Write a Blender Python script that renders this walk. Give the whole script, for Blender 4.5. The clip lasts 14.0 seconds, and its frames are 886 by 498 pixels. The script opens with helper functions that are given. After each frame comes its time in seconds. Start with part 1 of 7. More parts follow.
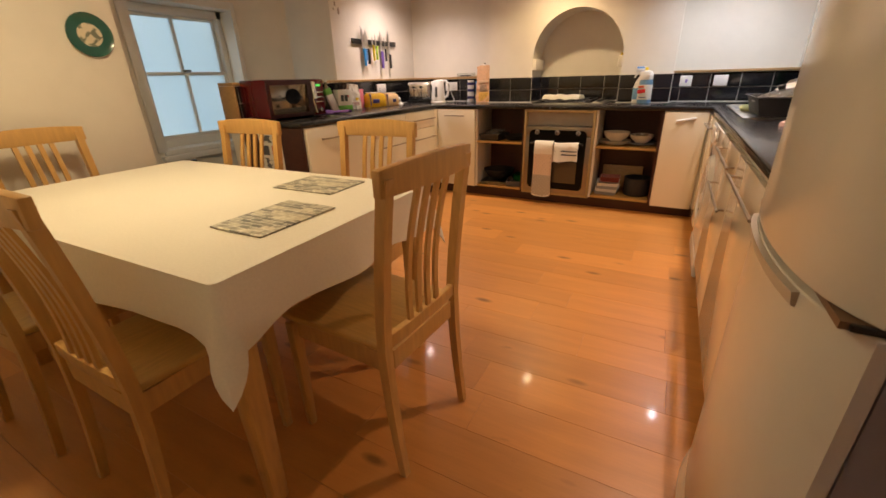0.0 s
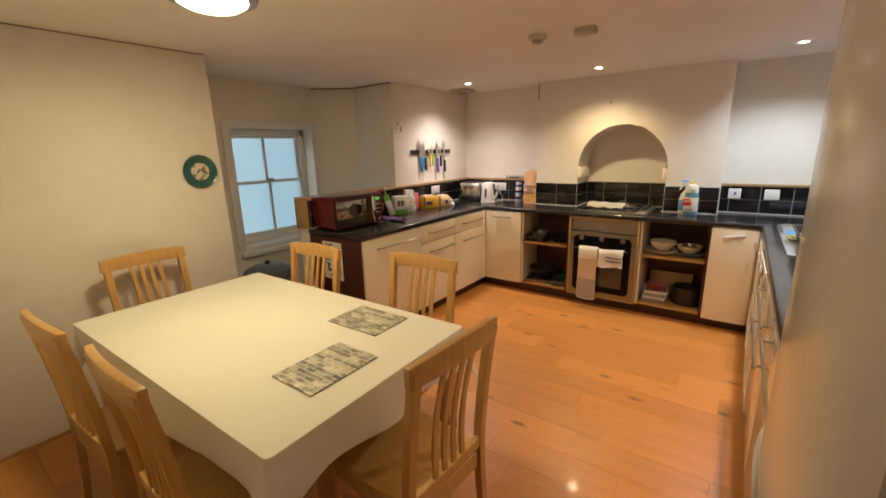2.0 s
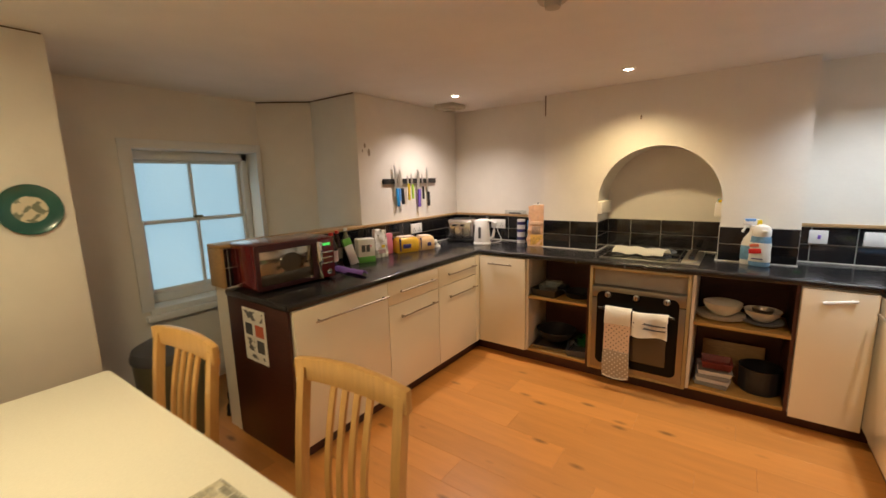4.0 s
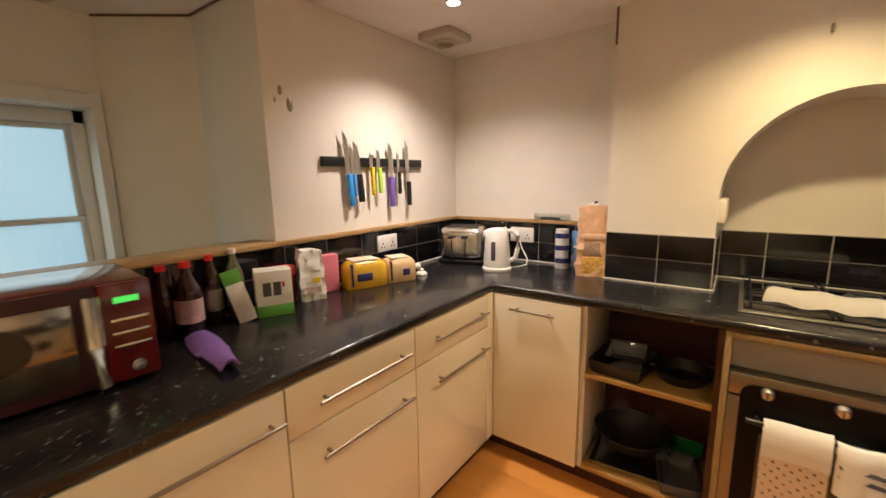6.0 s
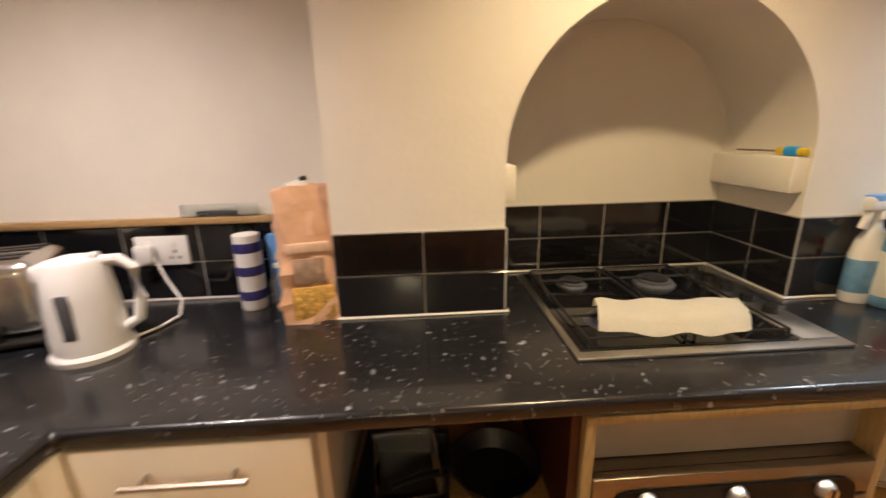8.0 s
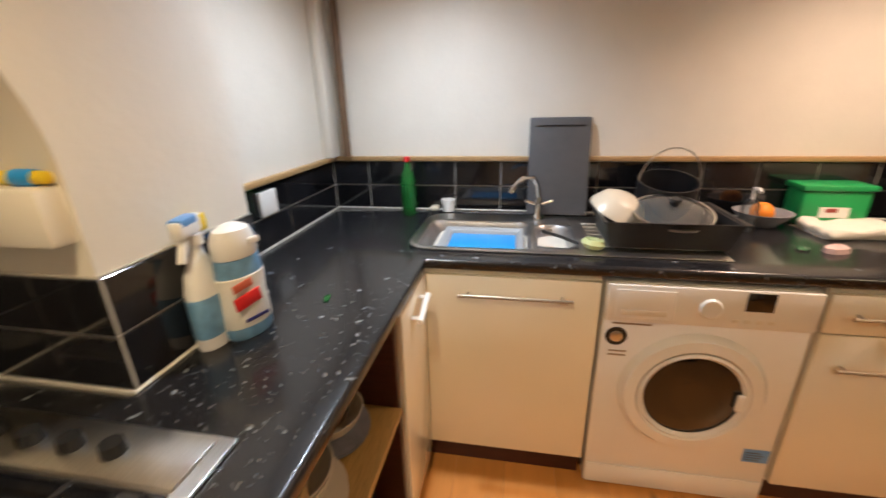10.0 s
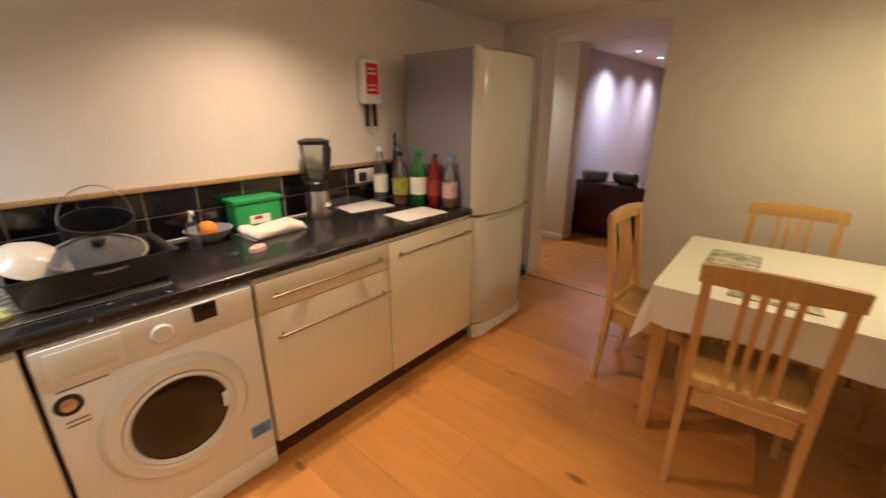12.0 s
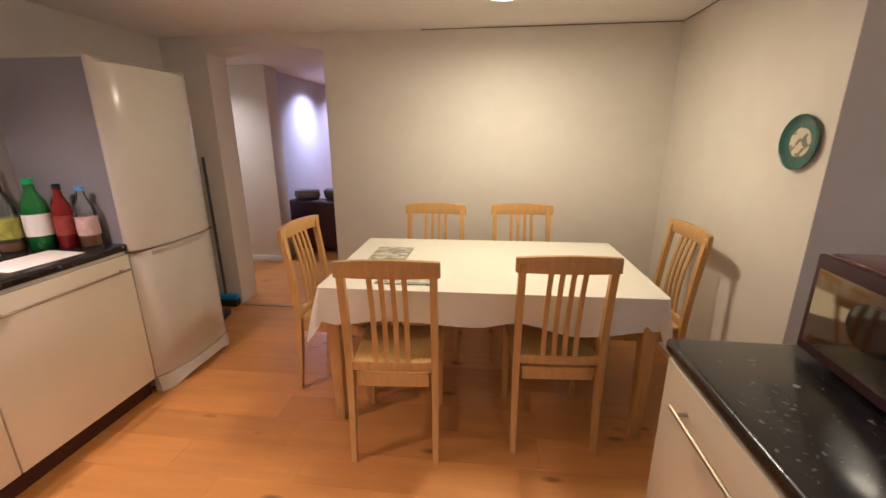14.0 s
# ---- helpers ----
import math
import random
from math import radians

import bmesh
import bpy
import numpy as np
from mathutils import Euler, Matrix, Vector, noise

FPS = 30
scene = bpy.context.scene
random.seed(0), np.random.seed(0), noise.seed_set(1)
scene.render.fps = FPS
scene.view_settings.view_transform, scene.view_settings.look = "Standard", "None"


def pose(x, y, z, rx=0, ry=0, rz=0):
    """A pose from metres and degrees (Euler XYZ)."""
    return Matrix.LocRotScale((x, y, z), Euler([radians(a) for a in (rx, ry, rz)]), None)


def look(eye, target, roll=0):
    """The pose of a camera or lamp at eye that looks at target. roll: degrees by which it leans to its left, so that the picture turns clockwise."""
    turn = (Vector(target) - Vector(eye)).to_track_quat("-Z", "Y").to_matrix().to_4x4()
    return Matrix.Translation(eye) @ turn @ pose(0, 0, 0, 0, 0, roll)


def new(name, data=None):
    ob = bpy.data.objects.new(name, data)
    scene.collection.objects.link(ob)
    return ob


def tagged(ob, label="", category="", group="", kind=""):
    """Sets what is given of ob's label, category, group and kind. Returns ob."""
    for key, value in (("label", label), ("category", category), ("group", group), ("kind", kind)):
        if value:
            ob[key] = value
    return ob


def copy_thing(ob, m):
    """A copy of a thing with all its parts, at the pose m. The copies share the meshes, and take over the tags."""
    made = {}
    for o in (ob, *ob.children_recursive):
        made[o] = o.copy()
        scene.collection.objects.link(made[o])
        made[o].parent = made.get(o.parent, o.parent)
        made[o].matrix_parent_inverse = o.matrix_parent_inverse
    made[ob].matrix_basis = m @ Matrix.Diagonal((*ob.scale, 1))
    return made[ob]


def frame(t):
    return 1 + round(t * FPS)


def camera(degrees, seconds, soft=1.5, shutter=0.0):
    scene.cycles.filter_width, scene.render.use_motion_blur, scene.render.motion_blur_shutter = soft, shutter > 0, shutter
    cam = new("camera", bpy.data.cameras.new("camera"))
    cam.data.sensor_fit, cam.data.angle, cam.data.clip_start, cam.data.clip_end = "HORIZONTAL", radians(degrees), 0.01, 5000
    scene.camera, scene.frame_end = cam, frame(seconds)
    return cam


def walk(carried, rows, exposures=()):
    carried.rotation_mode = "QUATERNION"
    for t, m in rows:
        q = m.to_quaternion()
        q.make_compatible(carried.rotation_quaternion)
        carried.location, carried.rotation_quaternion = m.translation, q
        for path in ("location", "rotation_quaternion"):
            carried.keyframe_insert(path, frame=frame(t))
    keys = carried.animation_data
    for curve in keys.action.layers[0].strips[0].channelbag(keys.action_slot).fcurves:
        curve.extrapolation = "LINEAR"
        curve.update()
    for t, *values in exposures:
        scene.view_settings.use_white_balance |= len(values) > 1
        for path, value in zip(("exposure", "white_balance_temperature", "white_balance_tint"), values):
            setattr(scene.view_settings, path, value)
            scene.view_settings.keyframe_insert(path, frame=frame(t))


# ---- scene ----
cam = camera(95.1, 14.0, soft=1.5, shutter=0.35)
PATH = [
    (0, (2.08, -3.733, 1.127), (1.192, -2.118, 0.35), -1.6),
    (0.5, (2.103, -3.75, 1.219), (1.111, -2.198, 0.44), -1.5),
    (1, (2.119, -3.755, 1.311), (1.06, -2.227, 0.573), -1.5),
    (1.5, (2.145, -3.748, 1.409), (1.032, -2.214, 0.77), -1.5),
    (2, (2.171, -3.731, 1.488), (1.021, -2.167, 1.008), -1.5),
    (2.5, (2.126, -3.675, 1.523), (0.96, -2.093, 1.156), -1.5),
    (3, (1.973, -3.48, 1.507), (0.803, -1.893, 1.174), -1.6),
    (3.2, (1.911, -3.37, 1.5), (0.733, -1.788, 1.168), -1.6),
    (4.2, (1.66, -2.72, 1.45), (0.50, -1.125, 1.115), -1.4),
    (5.3, (1.215, -2.07, 1.39), (0.066, -0.463, 1.067), -1.2),
    (5.5, (1.135, -1.942, 1.395), (-0.021, -0.344, 1.062), -1.1),
    (6, (0.914, -1.627, 1.375), (-0.257, -0.042, 1.034), -1.0),
    (6.5, (0.723, -1.323, 1.37), (-0.326, 0.332, 0.974), -1.0),
    (7, (0.573, -1.054, 1.357), (-0.15, 0.752, 0.896), -0.9),
    (7.2, (0.541, -0.95, 1.352), (-0.024, 0.907, 0.869), -1.0),
    (8.2, (0.66, -0.53, 1.345), (0.98, 1.33, 0.79), -1.5),
    (9.3, (0.928, -0.3, 1.36), (2.466, 0.794, 0.697), -1.9),
    (9.5, (0.977, -0.296, 1.371), (2.616, 0.629, 0.7), -1.9),
    (10, (1.123, -0.285, 1.376), (2.968, 0.059, 0.685), -1.4),
    (10.5, (1.183, -0.331, 1.378), (3.049, -0.577, 0.7), -0.4),
    (11, (1.167, -0.413, 1.39), (2.895, -1.165, 0.721), 0.2),
    (11.5, (1.067, -0.508, 1.419), (2.571, -1.652, 0.765), 0.2),
    (12, (0.911, -0.605, 1.436), (2.153, -2.035, 0.793), 0.0),
    (12.5, (0.732, -0.677, 1.446), (1.677, -2.323, 0.817), -0.2),
    (13, (0.62, -0.729, 1.442), (1.234, -2.53, 0.827), -0.1),
    (13.5, (0.553, -0.724, 1.42), (0.878, -2.607, 0.83), -0.1),
    (14, (0.485, -0.719, 1.421), (0.716, -2.629, 0.874), -0.2),
]
walk(cam, [(t, look(eye, target, roll)) for t, eye, target, roll in PATH],
     [(0, 0.14, 7000, 18), (2.0, 0.08, 6500, 11), (3.2, 0.0, 6450, 10), (5.5, 0.2, 6800, 9), (7.0, 0.1, 6600, 13),
      (9.5, 0.16, 6250, 12), (11.0, 0.05, 6900, 14), (12.5, 0.08, 6200, 12), (13.2, 0.32, 5700, 12), (14.0, 0.42, 5450, 19)])

# ---------------------------------------------------------------- light and world
world = bpy.data.worlds.new("world")
scene.world = world
world.use_nodes = True
sky = world.node_tree.nodes.new("ShaderNodeTexSky")
sky.sky_type, sky.sun_disc = "NISHITA", False
sky.sun_elevation, sky.sun_rotation = radians(12), radians(120)
world.node_tree.links.new(sky.outputs[0], world.node_tree.nodes["Background"].inputs[0])
world.node_tree.nodes["Background"].inputs[1].default_value = 0.08

CEIL = 2.11
WARM, COOL = (1.0, 0.72, 0.53), (1.0, 0.86, 0.79)
# x, y, watts, colour of every recessed downlight
DOWNLIGHTS = [(-0.145, -0.088, 72, COOL), (1.10, -0.02, 64, (1.0, 0.76, 0.42)), (2.395, 0.02, 74, (0.80, 0.90, 1.0)), (2.40, -1.5, 88, WARM)]
# the last hall light is added out of view to brighten the pier
HALL_LIGHTS = [(2.62, -6.07, 95, (0.92, 0.90, 1.0)), (2.60, -6.94, 45, (0.96, 0.90, 0.98)), (2.60, -7.85, 70, (1.0, 0.90, 0.92)), (3.35, -4.45, 34, (1.0, 0.88, 0.74))]


def spot(x, y, z, watts, colour, size=134):
    d = bpy.data.lights.new("downlight_beam", "SPOT")
    d.energy, d.color, d.spot_size, d.spot_blend, d.shadow_soft_size = watts, colour, radians(size), 1.0, 0.03
    new("downlight_beam", d).matrix_world = pose(x, y, z)


for x, y, w, c in DOWNLIGHTS + HALL_LIGHTS:
    spot(x, y, CEIL - 0.012, w, c)
LAMP = (0.45, -2.84)
d = bpy.data.lights.new("ceiling_lamp_glow", "AREA")
d.shape, d.size, d.energy, d.color = "DISK", 0.26, 13.0, (1.0, 0.82, 0.49)
new("ceiling_lamp_glow", d).matrix_world = pose(*LAMP, CEIL - 0.10)
# daylight through the sash window
d = bpy.data.lights.new("window_daylight", "AREA")
d.shape, d.size, d.size_y, d.energy, d.color = "RECTANGLE", 0.6, 0.85, 0.6, (0.80, 0.92, 0.92)
new("window_daylight", d).matrix_world = pose(-1.585, -1.465, 1.2, 0, -90)


# ---------------------------------------------------------------- materials
def mat(name, colour, rough=0.5, metal=0.0, grain=0.0, scale=20.0, bump=0.0, bump_scale=60.0, coat=0.0, spread=(1, 1, 1),
        blotch=0.0, blotch_scale=2.0, alpha_glass=0.0, emit=None, strength=0.0, varied=0.0, sheen=0.0):
    m = bpy.data.materials.new(name)
    m.use_nodes = True
    nt = m.node_tree
    b = nt.nodes["Principled BSDF"]
    b.inputs["Roughness"].default_value, b.inputs["Metallic"].default_value = rough, metal
    b.inputs["Coat Weight"].default_value, b.inputs["Coat Roughness"].default_value = coat, 0.08
    b.inputs["Transmission Weight"].default_value = alpha_glass
    b.inputs["Sheen Weight"].default_value = sheen
    b.inputs["Base Color"].default_value = (*colour, 1)
    co = nt.nodes.new("ShaderNodeTexCoord")
    mp = nt.nodes.new("ShaderNodeMapping")
    mp.inputs["Scale"].default_value = spread
    nt.links.new(co.outputs["Object"], mp.inputs["Vector"])
    last = None

    def shade(source, amount, prev):
        mx = nt.nodes.new("ShaderNodeMix")
        mx.data_type, mx.blend_type = "RGBA", "MULTIPLY"
        mx.inputs["Factor"].default_value = 1.0
        ramp = nt.nodes.new("ShaderNodeMapRange")
        ramp.inputs["From Min"].default_value, ramp.inputs["From Max"].default_value = 0.25, 0.75
        ramp.inputs["To Min"].default_value, ramp.inputs["To Max"].default_value = 1 - amount, 1 + amount * 0.5
        nt.links.new(source, ramp.inputs["Value"])
        if prev is None:
            mx.inputs["A"].default_value = (*colour, 1)
        else:
            nt.links.new(prev, mx.inputs["A"])
        nt.links.new(ramp.outputs[0], mx.inputs["B"])
        return mx.outputs["Result"]

    for amount, sc, det in ((grain, scale, 5), (blotch, blotch_scale, 3)):
        if amount:
            n = nt.nodes.new("ShaderNodeTexNoise")
            n.inputs["Scale"].default_value, n.inputs["Detail"].default_value = sc, det
            nt.links.new(mp.outputs[0], n.inputs["Vector"])
            last = shade(n.outputs["Fac"], amount, last)
    if varied:
        oi = nt.nodes.new("ShaderNodeObjectInfo")
        last = shade(oi.outputs["Random"], varied, last)
    if last is not None:
        nt.links.new(last, b.inputs["Base Color"])
    if bump:
        n = nt.nodes.new("ShaderNodeTexNoise")
        n.inputs["Scale"].default_value, n.inputs["Detail"].default_value = bump_scale, 6
        nt.links.new(mp.outputs[0], n.inputs["Vector"])
        bp = nt.nodes.new("ShaderNodeBump")
        bp.inputs["Strength"].default_value, bp.inputs["Distance"].default_value = bump, 0.01
        nt.links.new(n.outputs["Fac"], bp.inputs["Height"])
        nt.links.new(bp.outputs[0], b.inputs["Normal"])
    if emit:
        b.inputs["Emission Color"].default_value, b.inputs["Emission Strength"].default_value = (*emit, 1), strength
    return m


M = {}
M["wall"] = mat("wall_paint", (0.80, 0.755, 0.675), 0.62, grain=0.03, scale=9, bump=0.10, bump_scale=45, blotch=0.05, blotch_scale=1.6)
M["wall_lilac"] = mat("lilac_paint", (0.62, 0.60, 0.72), 0.6, grain=0.03, bump=0.08, blotch=0.05)
M["ceiling"] = mat("ceiling_paint", (0.84, 0.80, 0.76), 0.75, grain=0.03, scale=6, bump=0.12, bump_scale=30, blotch=0.05, blotch_scale=1.2)
M["woodwork"] = mat("window_paint", (0.78, 0.78, 0.76), 0.35, grain=0.03, bump=0.05)
M["door_white"] = mat("gloss_cream_front", (0.82, 0.75, 0.595), 0.16, coat=0.55, grain=0.015, scale=4, blotch=0.03)
M["carcass"] = mat("white_carcass_board", (0.72, 0.67, 0.58), 0.45, blotch=0.05)
M["mahogany"] = mat("dark_red_brown_board", (0.055, 0.013, 0.008), 0.38, grain=0.35, scale=14, spread=(1, 1, 9), bump=0.04)
M["shelfwood"] = mat("oak_shelf_edge", (0.42, 0.245, 0.07), 0.45, grain=0.3, scale=16, spread=(1.5, 14, 14), bump=0.03)
M["trimwood"] = mat("varnished_trim_wood", (0.46, 0.29, 0.13), 0.4, grain=0.3, scale=12, spread=(2, 2, 20), bump=0.05)
M["chair"] = mat("pale_beech", (0.60, 0.345, 0.112), 0.36, grain=0.14, scale=8, spread=(9, 9, 1.2), blotch=0.08, blotch_scale=5, coat=0.15)
M["seat"] = mat("beech_seat_panel", (0.62, 0.385, 0.115), 0.4, grain=0.16, scale=9, spread=(9, 1.2, 9), coat=0.15)
M["steel"] = mat("brushed_steel", (0.60, 0.59, 0.57), 0.28, 1.0, grain=0.1, scale=30, spread=(1, 12, 12), bump=0.015)
M["chrome"] = mat("polished_chrome", (0.78, 0.78, 0.78), 0.12, 1.0)
M["nickel"] = mat("satin_nickel", (0.36, 0.305, 0.235), 0.42, 1.0)
M["black"] = mat("black_plastic", (0.012, 0.012, 0.013), 0.35, grain=0.2, bump=0.02)
M["blackglass"] = mat("black_enamel_glass", (0.006, 0.006, 0.007), 0.06, coat=0.5)
M["pan"] = mat("dark_baked_enamel", (0.014, 0.014, 0.016), 0.42, grain=0.3, bump=0.08)
M["graphite"] = mat("graphite_plastic", (0.085, 0.087, 0.095), 0.5, grain=0.1, bump=0.05)
M["white"] = mat("white_plastic", (0.80, 0.79, 0.77), 0.3, grain=0.02)
M["appliance"] = mat("white_enamel", (0.80, 0.78, 0.74), 0.25, coat=0.3, grain=0.015, bump=0.01, bump_scale=150)
M["fridge"] = mat("white_fridge_enamel", (0.66, 0.64, 0.57), 0.24, coat=0.35, grain=0.02, bump=0.006, bump_scale=120)
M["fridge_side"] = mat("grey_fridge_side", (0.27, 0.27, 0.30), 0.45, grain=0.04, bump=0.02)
M["cloth"] = mat("cream_tablecloth", (0.82, 0.78, 0.66), 0.8, grain=0.05, scale=140, bump=0.08, bump_scale=500, blotch=0.03, sheen=0.2)
M["towel"] = mat("cream_towel", (0.80, 0.76, 0.66), 0.95, grain=0.04, scale=160, bump=0.22, bump_scale=260, sheen=0.4)
M["grout"] = mat("grey_grout", (0.42, 0.40, 0.36), 0.85, grain=0.15, scale=60, bump=0.1)
M["tile"] = mat("black_glazed_tile", (0.010, 0.010, 0.012), 0.09, coat=0.4, varied=0.5, bump=0.015, bump_scale=16)
M["red"] = mat("glossy_dark_red", (0.115, 0.006, 0.009), 0.16, coat=0.6)
M["purple"] = mat("purple_cloth", (0.24, 0.12, 0.42), 0.9, grain=0.15, scale=90, bump=0.3)


def clear_material(name, tint, body=None, share=0.0):
    """Thin clear wall: light passes straight through with its tint, with a gloss that grows at grazing angles."""
    m = bpy.data.materials.new(name)
    m.use_nodes = True
    nt = m.node_tree
    out = nt.nodes["Material Output"]
    b = nt.nodes["Principled BSDF"]
    b.inputs["Base Color"].default_value, b.inputs["Roughness"].default_value = (*(body or tint), 1), 0.12
    tr = nt.nodes.new("ShaderNodeBsdfTransparent")
    tr.inputs["Color"].default_value = (*tint, 1)
    gl = nt.nodes.new("ShaderNodeBsdfGlossy")
    gl.inputs["Roughness"].default_value = 0.06
    fr = nt.nodes.new("ShaderNodeFresnel")
    fr.inputs["IOR"].default_value = 1.38
    mix = nt.nodes.new("ShaderNodeMixShader")
    mix.inputs[0].default_value = share
    nt.links.new(tr.outputs[0], mix.inputs[1])
    nt.links.new(b.outputs[0], mix.inputs[2])
    top = nt.nodes.new("ShaderNodeMixShader")
    nt.links.new(fr.outputs[0], top.inputs[0])
    nt.links.new(mix.outputs[0], top.inputs[1])
    nt.links.new(gl.outputs[0], top.inputs[2])
    nt.links.new(top.outputs[0], out.inputs["Surface"])
    return m


M["glass"] = clear_material("clear_glass", (0.93, 0.95, 0.94), (0.8, 0.82, 0.82), 0.06)
M["greenplastic"] = clear_material("clear_green_plastic", (0.30, 0.74, 0.34), (0.02, 0.26, 0.05), 0.45)
M["greenbox"] = mat("green_tub_plastic", (0.015, 0.33, 0.09), 0.35)
M["blue"] = mat("bright_blue_plastic", (0.02, 0.30, 0.75), 0.35)
M["skyblue"] = mat("pale_blue_plastic", (0.13, 0.32, 0.66), 0.3)
M["yellow"] = mat("yellow_plastic", (0.80, 0.58, 0.02), 0.35)
M["lime"] = mat("lime_plastic", (0.42, 0.72, 0.06), 0.35)
M["violet"] = mat("violet_plastic", (0.18, 0.10, 0.48), 0.35)
M["redplastic"] = mat("red_plastic", (0.62, 0.02, 0.02), 0.35)
M["orange"] = mat("orange_peel", (0.90, 0.28, 0.02), 0.5, bump=0.2, bump_scale=120)
M["paper"] = mat("off_white_paper", (0.78, 0.76, 0.70), 0.8, grain=0.04, bump=0.05)
M["kraft"] = mat("kraft_paper_bag", (0.74, 0.45, 0.28), 0.42, grain=0.18, scale=24, bump=0.3, bump_scale=30)
M["pasta"] = mat("yellow_pasta", (0.72, 0.42, 0.10), 0.3, grain=0.45, scale=60, bump=0.6, bump_scale=90, coat=0.3)
M["bagprint"] = mat("faded_grey_print", (0.42, 0.28, 0.20), 0.5, grain=0.4, scale=45, bump=0.2, bump_scale=30)
M["bagpale"] = mat("pale_peach_print", (0.80, 0.55, 0.38), 0.5, grain=0.2, scale=30, bump=0.2, bump_scale=30)
M["bread"] = mat("bread_crust", (0.72, 0.49, 0.25), 0.7, grain=0.2, bump=0.2)
M["sliced"] = mat("pale_sliced_bread", (0.80, 0.66, 0.52), 0.5, grain=0.25, scale=26, spread=(6, 1, 1), bump=0.2, bump_scale=40)
M["wrapyellow"] = mat("yellow_bread_wrap", (0.72, 0.42, 0.03), 0.25, grain=0.25, scale=9, bump=0.2, bump_scale=14)
M["wrapnavy"] = mat("navy_print", (0.03, 0.03, 0.14), 0.3)
M["pink"] = mat("pink_carton", (0.78, 0.22, 0.28), 0.5, grain=0.06)
M["leafgreen"] = mat("green_carton_print", (0.12, 0.40, 0.06), 0.45)
M["sauce"] = mat("dark_sauce_glass", (0.025, 0.008, 0.008), 0.08, coat=0.4)
M["teal"] = mat("teal_glaze", (0.022, 0.110, 0.092), 0.25, grain=0.2, scale=12, coat=0.3)
M["cream"] = mat("cream_glaze", (0.70, 0.62, 0.48), 0.3, grain=0.05, coat=0.3)
M["maroon"] = mat("maroon_leather", (0.040, 0.006, 0.010), 0.55, grain=0.15, scale=30, bump=0.15)
M["juice"] = mat("orange_drink", (0.75, 0.30, 0.05), 0.15, alpha_glass=0.5)
M["redsauce"] = mat("red_sauce", (0.20, 0.012, 0.010), 0.2)
M["brownpipe"] = mat("dark_brown_pipe_paint", (0.17, 0.10, 0.055), 0.5, grain=0.1)
M["greyfabric"] = mat("grey_fabric", (0.25, 0.25, 0.27), 0.9, grain=0.2, bump=0.3)
M["olive"] = mat("olive_metal_lid", (0.16, 0.15, 0.09), 0.35, 0.4)
M["display"] = mat("green_display", (0.01, 0.05, 0.01), 0.3, emit=(0.10, 1.0, 0.15), strength=0.7)
M["lampglow"] = mat("lamp_diffuser", (0.9, 0.85, 0.7), 0.4, emit=(1.0, 0.86, 0.50), strength=10.0)
M["spotglow"] = mat("downlight_bulb", (0.9, 0.9, 0.9), 0.4, emit=(1.0, 0.90, 0.76), strength=22.0)
M["terracotta"] = mat("terracotta_print", (0.55, 0.12, 0.06), 0.5)
M["reddish"] = mat("dark_red_dish_glaze", (0.20, 0.035, 0.022), 0.35, grain=0.2)
M["yellowgreen"] = mat("pale_cabbage_leaf", (0.55, 0.60, 0.28), 0.6, grain=0.15)


def worktop_material():
    """Black laminate with pale mineral flecks at two sizes."""
    m = mat("black_speckled_laminate", (0.012, 0.012, 0.014), 0.26, coat=0.2)
    nt = m.node_tree
    b = nt.nodes["Principled BSDF"]
    co = nt.nodes.new("ShaderNodeTexCoord")
    last = (0.011, 0.011, 0.013, 1)
    prev = None
    for sc, edge, col in ((80, 0.66, (0.09, 0.095, 0.105, 1)), (34, 0.69, (0.25, 0.27, 0.29, 1)), (9, 0.66, (0.022, 0.024, 0.028, 1))):
        n = nt.nodes.new("ShaderNodeTexNoise")
        n.inputs["Scale"].default_value, n.inputs["Detail"].default_value = sc, 4
        nt.links.new(co.outputs["Object"], n.inputs["Vector"])
        r = nt.nodes.new("ShaderNodeMapRange")
        r.inputs["From Min"].default_value, r.inputs["From Max"].default_value = edge - 0.035, edge + 0.05
        nt.links.new(n.outputs["Fac"], r.inputs["Value"])
        mx = nt.nodes.new("ShaderNodeMix")
        mx.data_type = "RGBA"
        nt.links.new(r.outputs[0], mx.inputs["Factor"])
        if prev is None:
            mx.inputs["A"].default_value = last
        else:
            nt.links.new(prev, mx.inputs["A"])
        mx.inputs["B"].default_value = col
        prev = mx.outputs["Result"]
    nt.links.new(prev, b.inputs["Base Color"])
    return m


